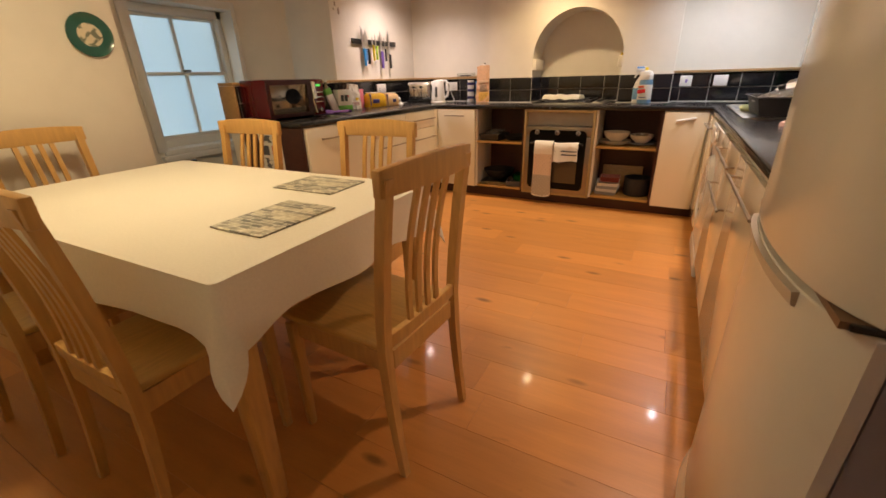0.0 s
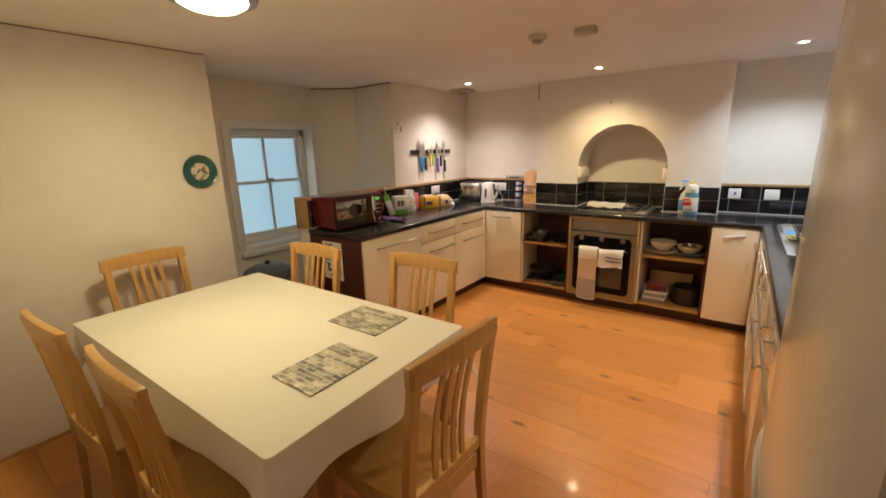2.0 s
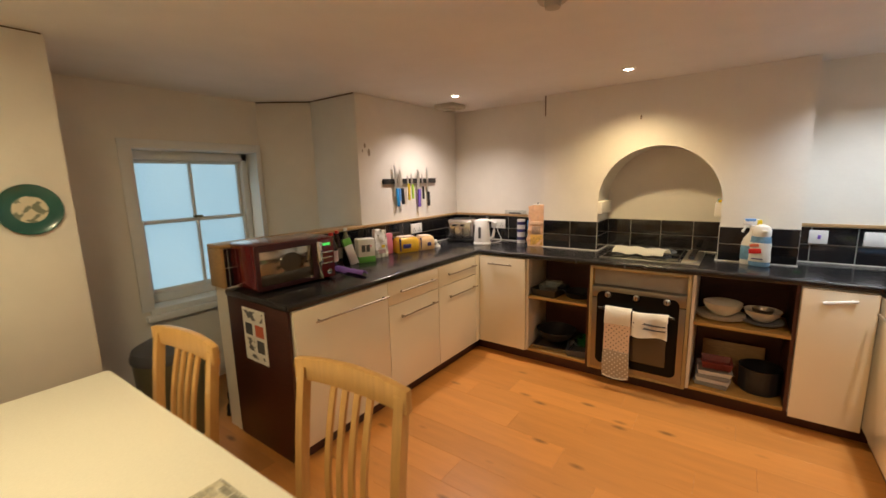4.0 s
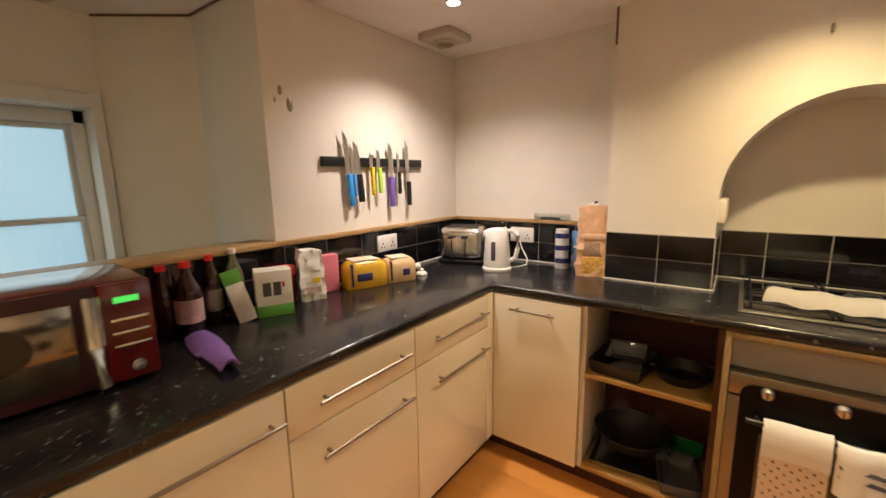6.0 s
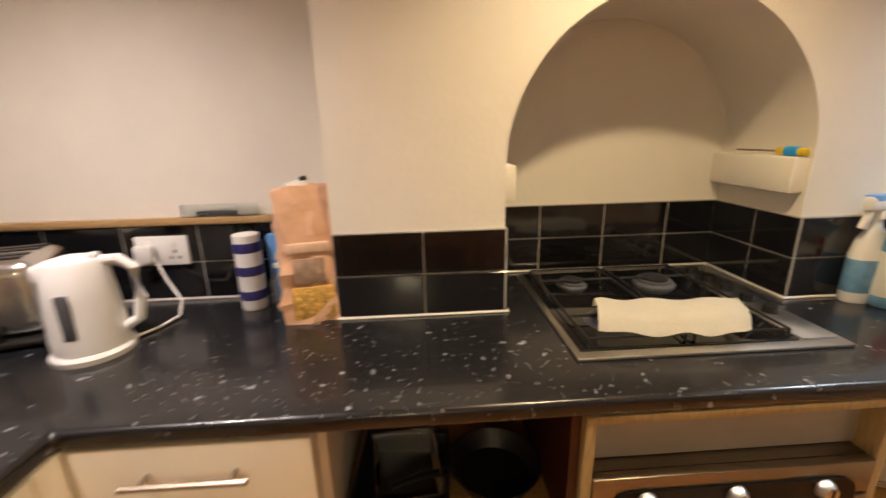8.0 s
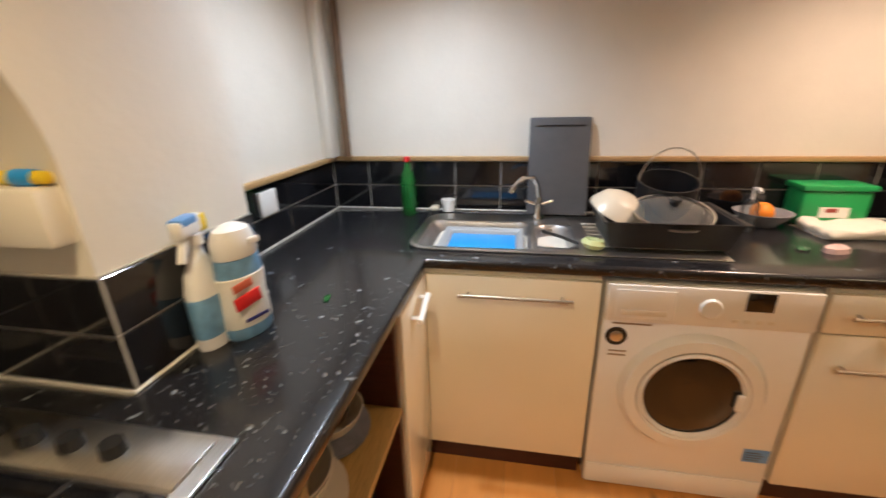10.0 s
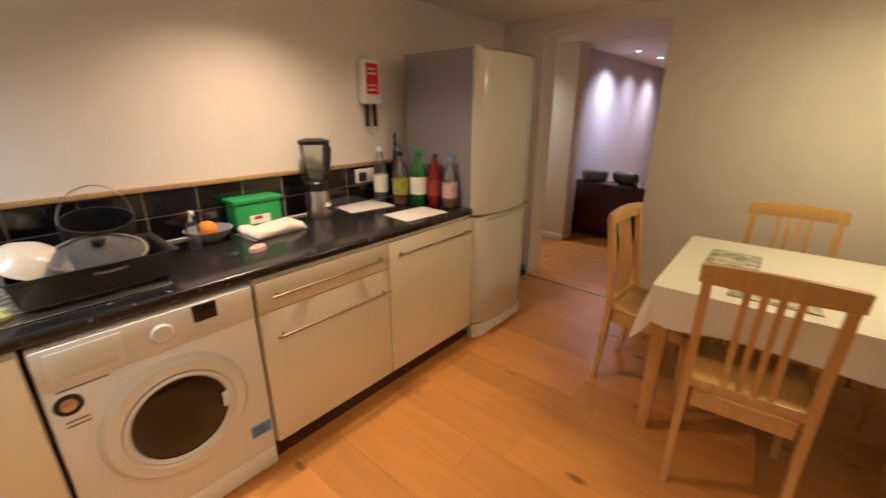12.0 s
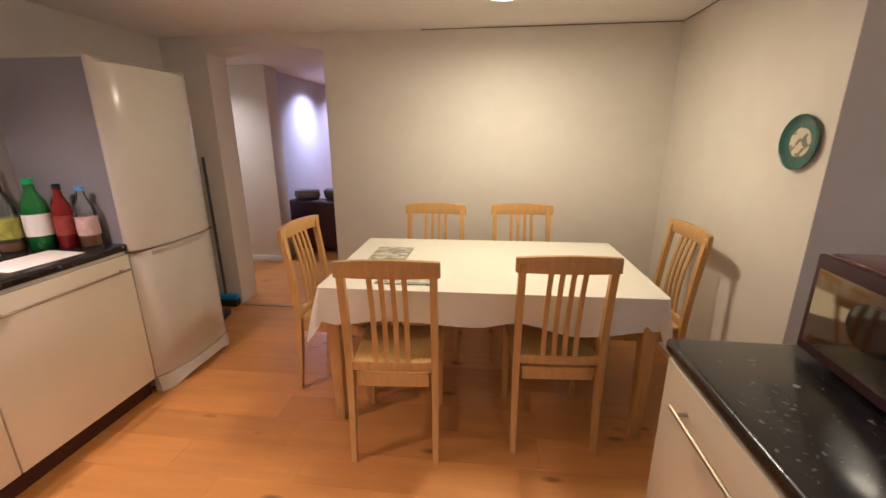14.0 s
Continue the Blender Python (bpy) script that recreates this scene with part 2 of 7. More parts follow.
def plank_material():
    """Warm oak-look laminate: long grain, knots, each board a little different."""
    m = mat("oak_laminate", (0.64, 0.275, 0.068), 0.34, coat=0.07, bump=0.012, bump_scale=30, varied=0.10)
    nt = m.node_tree
    b = nt.nodes["Principled BSDF"]
    base = b.inputs["Base Color"].links[0].from_socket
    co = nt.nodes.new("ShaderNodeNewGeometry")
    mp = nt.nodes.new("ShaderNodeMapping")
    mp.inputs["Scale"].default_value = (1.6, 22, 1)
    oi = nt.nodes.new("ShaderNodeObjectInfo")
    off = nt.nodes.new("ShaderNodeVectorMath")
    off.operation = "MULTIPLY_ADD"
    off.inputs[1].default_value = (1, 1, 1)
    cb = nt.nodes.new("ShaderNodeCombineXYZ")
    sc = nt.nodes.new("ShaderNodeMath")
    sc.operation, sc.inputs[1].default_value = "MULTIPLY", 40
    nt.links.new(oi.outputs["Random"], sc.inputs[0])
    nt.links.new(sc.outputs[0], cb.inputs[2])
    nt.links.new(co.outputs["Position"], off.inputs[0])
    nt.links.new(cb.outputs[0], off.inputs[2])
    nt.links.new(off.outputs[0], mp.inputs["Vector"])
    prev = base
    for scale, amount, spread in ((2.4, 0.13, (1.0, 9, 1)), (11, 0.06, (1.0, 14, 1)), (5.2, 0.45, (1.0, 3.0, 1))):
        mp = nt.nodes.new("ShaderNodeMapping")
        mp.inputs["Scale"].default_value = spread
        nt.links.new(off.outputs[0], mp.inputs["Vector"])
        n = nt.nodes.new("ShaderNodeTexNoise")
        n.inputs["Scale"].default_value, n.inputs["Detail"].default_value = scale, 5
        nt.links.new(mp.outputs[0], n.inputs["Vector"])
        r = nt.nodes.new("ShaderNodeMapRange")
        lo, hi = (0.69, 0.80) if amount > 0.3 else (0.3, 0.7)
        r.inputs["From Min"].default_value, r.inputs["From Max"].default_value = lo, hi
        r.inputs["To Min"].default_value, r.inputs["To Max"].default_value = 1.0, 1 - amount
        nt.links.new(n.outputs["Fac"], r.inputs["Value"])
        mx = nt.nodes.new("ShaderNodeMix")
        mx.data_type, mx.blend_type = "RGBA", "MULTIPLY"
        mx.inputs["Factor"].default_value = 1.0
        nt.links.new(prev, mx.inputs["A"])
        nt.links.new(r.outputs[0], mx.inputs["B"])
        prev = mx.outputs["Result"]
    mp = nt.nodes.new("ShaderNodeMapping")
    mp.inputs["Scale"].default_value = (1.0, 2.6, 1)
    nt.links.new(off.outputs[0], mp.inputs["Vector"])
    v = nt.nodes.new("ShaderNodeTexVoronoi")
    v.inputs["Scale"].default_value = 2.6
    nt.links.new(mp.outputs[0], v.inputs["Vector"])
    r = nt.nodes.new("ShaderNodeMapRange")
    r.inputs["From Min"].default_value, r.inputs["From Max"].default_value = 0.05, 0.15
    r.inputs["To Min"].default_value, r.inputs["To Max"].default_value = 0.40, 1.0
    nt.links.new(v.outputs["Distance"], r.inputs["Value"])
    mx = nt.nodes.new("ShaderNodeMix")
    mx.data_type, mx.blend_type = "RGBA", "MULTIPLY"
    mx.inputs["Factor"].default_value = 1.0
    nt.links.new(prev, mx.inputs["A"])
    nt.links.new(r.outputs[0], mx.inputs["B"])
    nt.links.new(mx.outputs["Result"], b.inputs["Base Color"])
    return m


def print_material(name, ground, ink, scale, edge, rough=0.5):
    """A printed pattern: small cells of ink on a plain ground."""
    m = mat(name, ground, rough)
    nt = m.node_tree
    b = nt.nodes["Principled BSDF"]
    co = nt.nodes.new("ShaderNodeTexCoord")
    v = nt.nodes.new("ShaderNodeTexVoronoi")
    v.feature, v.distance = "F1", "MANHATTAN"
    v.inputs["Scale"].default_value = scale
    n = nt.nodes.new("ShaderNodeTexNoise")
    n.inputs["Scale"].default_value, n.inputs["Detail"].default_value = scale * 1.3, 6
    nt.links.new(co.outputs["Object"], v.inputs["Vector"])
    nt.links.new(co.outputs["Object"], n.inputs["Vector"])
    ad = nt.nodes.new("ShaderNodeMath")
    ad.operation = "ADD"
    nt.links.new(v.outputs["Distance"], ad.inputs[0])
    nt.links.new(n.outputs["Fac"], ad.inputs[1])
    r = nt.nodes.new("ShaderNodeMapRange")
    r.inputs["From Min"].default_value, r.inputs["From Max"].default_value = edge - 0.04, edge + 0.04
    nt.links.new(ad.outputs[0], r.inputs["Value"])
    mx = nt.nodes.new("ShaderNodeMix")
    mx.data_type = "RGBA"
    nt.links.new(r.outputs[0], mx.inputs["Factor"])
    mx.inputs["A"].default_value, mx.inputs["B"].default_value = (*ground, 1), (*ink, 1)
    nt.links.new(mx.outputs["Result"], b.inputs["Base Color"])
    return m


def dotted_material(name, ground, dot, scale, radius):
    """Cloth printed with an even grid of small dots."""
    m = mat(name, ground, 0.92, bump=0.3, bump_scale=200, sheen=0.2)
    nt = m.node_tree
    co = nt.nodes.new("ShaderNodeTexCoord")
    mp = nt.nodes.new("ShaderNodeMapping")
    mp.inputs["Scale"].default_value, mp.inputs["Rotation"].default_value = (1, 0, 1), (0, radians(45), 0)
    v = nt.nodes.new("ShaderNodeTexVoronoi")
    v.inputs["Scale"].default_value, v.inputs["Randomness"].default_value = scale, 0.12
    nt.links.new(co.outputs["Object"], mp.inputs["Vector"])
    nt.links.new(mp.outputs[0], v.inputs["Vector"])
    r = nt.nodes.new("ShaderNodeMapRange")
    r.inputs["From Min"].default_value, r.inputs["From Max"].default_value = radius + 0.05, radius - 0.05
    nt.links.new(v.outputs["Distance"], r.inputs["Value"])
    mx = nt.nodes.new("ShaderNodeMix")
    mx.data_type = "RGBA"
    nt.links.new(r.outputs[0], mx.inputs["Factor"])
    mx.inputs["A"].default_value, mx.inputs["B"].default_value = (*ground, 1), (*dot, 1)
    nt.links.new(mx.outputs["Result"], nt.nodes["Principled BSDF"].inputs["Base Color"])
    return m


def patchwork_material():
    """Placemat print: small grey and cream rectangles with pale lines between."""
    m = mat("printed_placemat", (0.4, 0.4, 0.34), 0.5)
    nt = m.node_tree
    co = nt.nodes.new("ShaderNodeTexCoord")
    b = nt.nodes.new("ShaderNodeTexBrick")
    b.inputs["Color1"].default_value, b.inputs["Color2"].default_value = (0.62, 0.58, 0.44, 1), (0.13, 0.13, 0.11, 1)
    b.inputs["Mortar"].default_value = (0.66, 0.62, 0.50, 1)
    b.inputs["Scale"].default_value, b.inputs["Mortar Size"].default_value = 1.0, 0.0016
    b.inputs["Brick Width"].default_value, b.inputs["Row Height"].default_value = 0.046, 0.020
    n = nt.nodes.new("ShaderNodeTexNoise")
    n.inputs["Scale"].default_value, n.inputs["Detail"].default_value = 55, 5
    nt.links.new(co.outputs["Object"], b.inputs["Vector"])
    nt.links.new(co.outputs["Object"], n.inputs["Vector"])
    mx = nt.nodes.new("ShaderNodeMix")
    mx.data_type, mx.blend_type = "RGBA", "OVERLAY"
    mx.inputs["Factor"].default_value = 0.9
    nt.links.new(b.outputs["Color"], mx.inputs["A"])
    nt.links.new(n.outputs["Fac"], mx.inputs["B"])
    nt.links.new(mx.outputs["Result"], nt.nodes["Principled BSDF"].inputs["Base Color"])
    return m


M["ovensteel"] = mat("warm_brushed_steel", (0.31, 0.27, 0.21), 0.4, 1.0, grain=0.1, scale=30, spread=(1, 12, 12), bump=0.015)
M["sinksteel"] = mat("worn_sink_steel", (0.50, 0.51, 0.53), 0.36, 1.0, grain=0.2, scale=18, bump=0.02)
# brown base colour stands in for the floor mirrored in the door window
M["ovenwindow"] = mat("oven_glass_floor_tint", (0.06, 0.047, 0.032), 0.18, coat=0.4)
M["fillergrey"] = mat("grey_filler_board", (0.34, 0.31, 0.26), 0.55, grain=0.08)
M["labelpale"] = mat("pale_pink_label", (0.66, 0.46, 0.43), 0.5, grain=0.3, scale=40)
M["labelgreen"] = mat("worn_green_yellow_label", (0.36, 0.36, 0.05), 0.45, grain=0.5, scale=38)
M["labelred"] = mat("dull_red_label", (0.34, 0.05, 0.035), 0.45, grain=0.4, scale=40)
M["tubgrey"] = mat("grey_tub_plastic", (0.33, 0.35, 0.37), 0.4, grain=0.05)
M["wrapbread"] = print_material("printed_bread_wrap", (0.74, 0.42, 0.03), (0.10, 0.04, 0.10), 16, 1.45, 0.25)
M["labelblue"] = mat("faded_blue_plastic", (0.16, 0.34, 0.55), 0.3, grain=0.35, scale=30, coat=0.3)
M["toaster"] = mat("polished_toaster_steel", (0.66, 0.64, 0.62), 0.22, 1.0, bump=0.01, bump_scale=8)
M["housing"] = mat("dull_oak_edging", (0.40, 0.29, 0.13), 0.5, grain=0.3, scale=16, spread=(14, 14, 1.5), bump=0.03)
M["ovenblack"] = mat("matt_black_oven_glass", (0.004, 0.004, 0.004), 0.32)
M["ovenblack"].node_tree.nodes["Principled BSDF"].inputs["IOR"].default_value = 1.25
M["sealant"] = mat("white_sealant", (0.72, 0.70, 0.64), 0.5, grain=0.1)
M["worktop"] = worktop_material()
M["plank"] = plank_material()
M["mat"] = patchwork_material()
M["mitt"] = dotted_material("dotted_oven_glove", (0.76, 0.60, 0.45), (0.10, 0.07, 0.05), 42, 0.17)
M["mittpad"] = dotted_material("dotted_grey_pad", (0.40, 0.35, 0.27), (0.80, 0.76, 0.66), 42, 0.2)
M["poster"] = print_material("printed_poster", (0.75, 0.72, 0.64), (0.12, 0.12, 0.12), 22, 1.3)
M["plateface"] = print_material("printed_plate_centre", (0.66, 0.60, 0.46), (0.16, 0.18, 0.13), 30, 1.3, 0.3)


# ---------------------------------------------------------------- mesh helpers
def bm_new():
    return bmesh.new()


def bx(bm, x0, x1, y0, y1, z0, z1):
    r = bmesh.ops.create_cube(bm, size=1.0)
    for v in r["verts"]:
        v.co = Vector(((x0 + x1) / 2 + v.co.x * (x1 - x0), (y0 + y1) / 2 + v.co.y * (y1 - y0), (z0 + z1) / 2 + v.co.z * (z1 - z0)))
    return bm


def bev(bm, w, seg=2, angle=40):
    es = [e for e in bm.edges if len(e.link_faces) == 2 and e.calc_face_angle() > radians(angle)]
    bmesh.ops.bevel(bm, geom=es, offset=w, segments=seg, profile=0.5, affect="EDGES", clamp_overlap=True)
    return bm


def box(x0, x1, y0, y1, z0, z1, w=0.0, seg=2):
    bm = bx(bmesh.new(), x0, x1, y0, y1, z0, z1)
    return bev(bm, w, seg) if w else bm


def lathe(profile, seg=24, bm=None):
    """Turned shape from (radius, height) pairs, about z."""
    bm = bm or bmesh.new()
    rings = []
    for r, z in profile:
        if r < 1e-5:
            rings.append([bm.verts.new((0, 0, z))])
        else:
            rings.append([bm.verts.new((r * math.cos(2 * math.pi * i / seg), r * math.sin(2 * math.pi * i / seg), z)) for i in range(seg)])
    for a, b in zip(rings, rings[1:]):
        for i in range(seg):
            j = (i + 1) % seg
            q = [a[i % len(a)], a[j % len(a)], b[j % len(b)], b[i % len(b)]]
            q = [v for k, v in enumerate(q) if v not in q[:k]]
            if len(q) > 2:
                bm.faces.new(q)
    bmesh.ops.recalc_face_normals(bm, faces=bm.faces)
    return bm


def tube(points, r, seg=8, bm=None, caps=True):
    """A round bar along a line of points."""
    bm = bm or bmesh.new()
    pts = [Vector(p) for p in points]
    rings = []
    for i, p in enumerate(pts):
        d = (pts[min(i + 1, len(pts) - 1)] - pts[max(i - 1, 0)]).normalized()
        side = d.cross(Vector((0, 0, 1)))
        side = side.normalized() if side.length > 0.05 else Vector((1, 0, 0))
        up = side.cross(d).normalized()
        rings.append([bm.verts.new(p + r * (math.cos(2 * math.pi * k / seg) * side + math.sin(2 * math.pi * k / seg) * up)) for k in range(seg)])
    for a, b in zip(rings, rings[1:]):
        for k in range(seg):
            bm.faces.new((a[k], a[(k + 1) % seg], b[(k + 1) % seg], b[k]))
    if caps:
        bm.faces.new(rings[0][::-1])
        bm.faces.new(rings[-1])
    bmesh.ops.recalc_face_normals(bm, faces=bm.faces)
    return bm


def prism(outline, z0, z1, bm=None):
    """An outline of (x, y) pairs raised from z0 to z1."""
    bm = bm or bmesh.new()
    lo, hi = [bm.verts.new((x, y, z0)) for x, y in outline], [bm.verts.new((x, y, z1)) for x, y in outline]
    bm.faces.new(lo[::-1])
    bm.faces.new(hi)
    n = len(outline)
    for i in range(n):
        bm.faces.new((lo[i], lo[(i + 1) % n], hi[(i + 1) % n], hi[i]))
    bmesh.ops.recalc_face_normals(bm, faces=bm.faces)
    return bm


def turned(bm, m):
    bmesh.ops.transform(bm, matrix=m, verts=bm.verts)
    return bm


def mesh_of(name, bm, material, smooth=35):
    me = bpy.data.meshes.new(name)
    bm.to_mesh(me)
    bm.free()
    if smooth:
        for p in me.polygons:
            p.use_smooth = True
        me.set_sharp_from_angle(angle=radians(smooth))
    me.materials.append(material)
    return me


def part(name, bm, material, parent, label="", smooth=35):
    ob = new(name, mesh_of(name, bm, material, smooth))
    ob.parent = parent
    return tagged(ob, label)


def thing(name, label, category, x=0, y=0, z=0, rz=0, group=""):
    ob = new(name)
    ob.empty_display_size = 0.05
    ob.matrix_basis = pose(x, y, z, 0, 0, rz)
    return tagged(ob, label, category, group)


def solid(name, bm, material, label, category, kind="", group="", m=None, smooth=35):
    ob = new(name, mesh_of(name, bm, material, smooth))
    if m is not None:
        ob.matrix_basis = m
    return tagged(ob, label, category, group, kind)


def structure(name, bm, material, label, category, smooth=35):
    return solid(name, bm, material, label, category, "structure", smooth=smooth)


# ---------------------------------------------------------------- plan
XL, XR, YB, YN = -0.61, 2.98, 0.59, 0.395        # left wall, right wall, alcove wall, chimney breast
BR0, BR1, N0, N1, NB = 0.40, 2.035, 0.835, 1.628, 0.71  # breast ends, niche sides, niche back
YS, YS2 = -3.76, -3.99                           # south wall, both faces
D0, D1, DZ = 1.717, 2.611, 2.02                     # doorway
XP, YP = -0.70, -2.345                            # wall with the plate and its free end
XW = -1.46                                       # window wall
CT, CB = 0.885, 0.848                            # worktop top and underside
FX, RX = -0.02, 2.352                            # door fronts of the side runs
FY = 0.022                                       # door fronts of the oven run
TT = 1.113                                       # top of the tiles

# ---------------------------------------------------------------- shell
structure("floor_base", box(-1.8, 4.2, -9.4, 0.9, -0.12, -0.012), M["trimwood"], "wooden sub-floor below the laminate boards", "floor")
structure("ceiling", box(-1.9, 3.13, -3.99, 0.9, CEIL, CEIL + 0.12), M["ceiling"], "low white painted plaster ceiling", "ceiling")
structure("ceiling_hall", box(-0.5, 4.2, -9.4, -3.99, CEIL, CEIL + 0.12), M["ceiling"], "white painted ceiling of the next room", "ceiling")
structure("wall_east", box(XR, XR + 0.15, YS2, 0.9, 0, CEIL), M["wall"], "cream painted plaster wall above the sink run", "wall")
structure("wall_alcove_left", box(-1.2, BR0, YB, 0.9, 0, CEIL), M["wall"], "cream painted alcove wall", "wall")
structure("wall_alcove_right", box(BR1, XR, YB, 0.9, 0, CEIL), M["wall"], "cream painted alcove wall", "wall")


def breast():
    """Chimney breast with an arched cooking niche."""
    bm = bmesh.new()
    mid, r = (N0 + N1) / 2, (N1 - N0) / 2
    spring = 1.268
    arc = [(mid - r * math.cos(math.pi * i / 32), spring + r * 1.0 * math.sin(math.pi * i / 32)) for i in range(33)]
    inner = [(N0, 0.0), *arc, (N1, 0.0)]
    for y in (YN,):
        left = [bm.verts.new((x, y, z)) for x, z in inner]
        outer = []
        for k, (x, z) in enumerate(inner):
            if k == 0:
                outer.append((BR0, 0.0))
            elif k == len(inner) - 1:
                outer.append((BR1, 0.0))
            else:
                f = (k - 1) / (len(inner) - 3)
                outer.append((BR0 + (BR1 - BR0) * f, CEIL) if 0 < f < 1 else ((BR0, CEIL) if f == 0 else (BR1, CEIL)))
        out = [bm.verts.new((x, y, z)) for x, z in outer]
        for k in range(len(inner) - 1):
            bm.faces.new((left[k], left[k + 1], out[k + 1], out[k]))
        back = [bm.verts.new((x, NB, z)) for x, z in inner]
        for k in range(len(inner) - 1):
            bm.faces.new((left[k], left[k + 1], back[k + 1], back[k]))
        bm.faces.new(back)
        far = [bm.verts.new((x, 0.9, z)) for x, z in ((BR0, 0), (BR0, CEIL), (BR1, CEIL), (BR1, 0))]
        bm.faces.new((out[0], out[1], far[1], far[0]))
        bm.faces.new((out[-1], out[-2], far[2], far[3]))
        bm.faces.new(far)
    bmesh.ops.recalc_face_normals(bm, faces=bm.faces)
    return bm


structure("wall_chimney_breast", breast(), M["wall"], "cream plaster chimney breast with an arched niche over the hob", "wall", smooth=25)
for k, (a, b) in enumerate(((N0, N0 + 0.03), (N1 - 0.018, N1))):
    structure("niche_ledge", box(a - 0.02, b + 0.02 if k else b, YN + 0.012, NB, 1.172, 1.268, 0.008), M["wall"], "small plaster ledge in the arched niche", "wall ledge")
structure("wall_knife_rack", box(-1.13, XL, -0.715, YB, 0, CEIL, 0.004), M["wall"], "cream painted wall behind the worktop", "wall")
structure("wall_splayed", prism([(-1.125, -0.712), (-1.0, -0.5), (-1.7, -0.5), (-1.7, -0.99), (XW, -0.99)], 0, CEIL), M["wall"], "cream painted splayed wall beside the window", "wall")
structure("wall_plate", box(-1.85, XP, YS2, YP, 0, CEIL, 0.004), M["wall"], "pale yellow-cream wall behind the dining table", "wall")
WY0, WY1, WZ0, WZ1 = -1.87, -1.03, 0.635, 1.715
wbm = bmesh.new()
bx(wbm, -1.75, XW, YP, WY0, 0, CEIL)
bx(wbm, -1.75, XW, WY1, -0.985, 0, CEIL)
bx(wbm, -1.75, XW, WY0, WY1, 0, WZ0)
bx(wbm, -1.75, XW, WY0, WY1, WZ1, CEIL)
structure("wall_window", wbm, M["wall"], "cream painted wall round the sash window", "wall")
sbm = bmesh.new()
bx(sbm, -1.85, D0, YS2, YS, 0, CEIL)
structure("wall_south", bev(sbm, 0.006), M["wall"], "cream painted wall behind the dining table", "wall")
structure("wall_south_jamb", box(D1, XR, YS2, YS, 0, CEIL, 0.004), M["wall"], "short cream wall beside the doorway", "wall")


def lintel():
    """Shallow segmental arch over the doorway."""
    n = 14
    low = [(D0 + (D1 - D0) * i / n, DZ - 0.02 + 0.05 * math.sin(math.pi * i / n)) for i in range(n + 1)]
    bm = prism([*low, (D1, CEIL), (D0, CEIL)], 0, YS - YS2)
    return turned(bm, Matrix.Translation((0, YS, 0)) @ pose(0, 0, 0, 90))


structure("wall_lintel", lintel(), M["wall"], "shallow arched plaster lintel over the doorway", "wall")
structure("wall_low", box(-0.74, XL, -1.77, -0.718, 0, 1.112), M["wall"], "half-height wall behind the worktop end", "wall")

# next room, seen through the doorway
structure("wall_hall_pier", box(2.84, 4.2, -5.2, -4.96, 0, CEIL, 0.004), M["wall"], "cream wall end beyond the doorway", "wall")
structure("wall_hall_east", box(2.96, 3.1, -9.25, -5.2, 0, CEIL), M["wall_lilac"], "lilac painted wall of the next room", "wall")
structure("wall_hall_far", box(-0.5, 3.1, -9.4, -9.25, 0, CEIL), M["wall_lilac"], "lilac painted far wall of the next room", "wall")
structure("wall_hall_west", box(-0.5, -0.35, -9.25, YS2, 0, CEIL), M["wall"], "cream wall of the next room", "wall")
structure("wall_hall_side", box(4.05, 4.2, -4.96, YS2, 0, CEIL), M["wall"], "cream wall of the hall", "wall")
structure("wall_hall_north", box(3.13, 4.2, YS2, -3.84, 0, CEIL), M["wall"], "cream wall of the hall", "wall")
structure("threshold_strip", box(D0, D1, -3.785, -3.735, 0.0, 0.008, 0.003), M["trimwood"], "wooden threshold strip across the doorway", "threshold")
structure("baseboard", box(2.84, 4.05, -4.96, -4.944, 0, 0.07, 0.003), M["woodwork"], "white painted skirting board", "skirting board")
structure("baseboard_plate", box(XP, XP + 0.012, YS, YP, 0, 0.02, 0.003), M["trimwood"], "thin wooden floor edging", "skirting board")
# rough brown crack line where the plaster meets the ceiling
for k, (a, b) in enumerate((((-1.45, -0.985), (-1.127, -0.718)), ((-1.127, -0.718), (-0.62, -0.715)))):
    structure("trim_crack", tube([(a[0], a[1] - 0.004, CEIL - 0.006), (b[0], b[1] - 0.004, CEIL - 0.006)], 0.005, 5), M["brownpipe"], "dark gap between the plaster and the ceiling", "ceiling trim")
structure("trim_ceiling_plate", tube([(XP + 0.002, YS + 0.02, CEIL - 0.003), (XP + 0.002, YP - 0.01, CEIL - 0.003)], 0.003, 5), M["brownpipe"], "dark crack between the wall and the ceiling", "ceiling trim")
structure("trim_ceiling_south", tube([(XP, YS + 0.002, CEIL - 0.003), (1.0, YS + 0.002, CEIL - 0.003)], 0.003, 5), M["brownpipe"], "dark crack between the wall and the ceiling", "ceiling trim")
# wooden strips over the tiles
tbm = bmesh.new()
bx(tbm, -0.745, XL + 0.022, -1.79, -0.72, TT + 0.001, TT + 0.022)
bx(tbm, XL, XL + 0.022, -0.72, YB - 0.022, TT + 0.001, TT + 0.022)
bx(tbm, XL, BR0, YB - 0.022, YB, TT + 0.001, TT + 0.022)
structure("trim_worktop_left", bev(tbm, 0.004), M["trimwood"], "varnished wooden strip capping the black tiles", "trim")
tbm = bmesh.new()
bx(tbm, BR1, XR, YB - 0.022, YB, TT + 0.001, TT + 0.022)
bx(tbm, XR - 0.022, XR, -2.52, YB - 0.022, TT + 0.001, TT + 0.022)
structure("trim_worktop_right", bev(tbm, 0.004), M["trimwood"], "varnished wooden strip capping the black tiles", "trim")
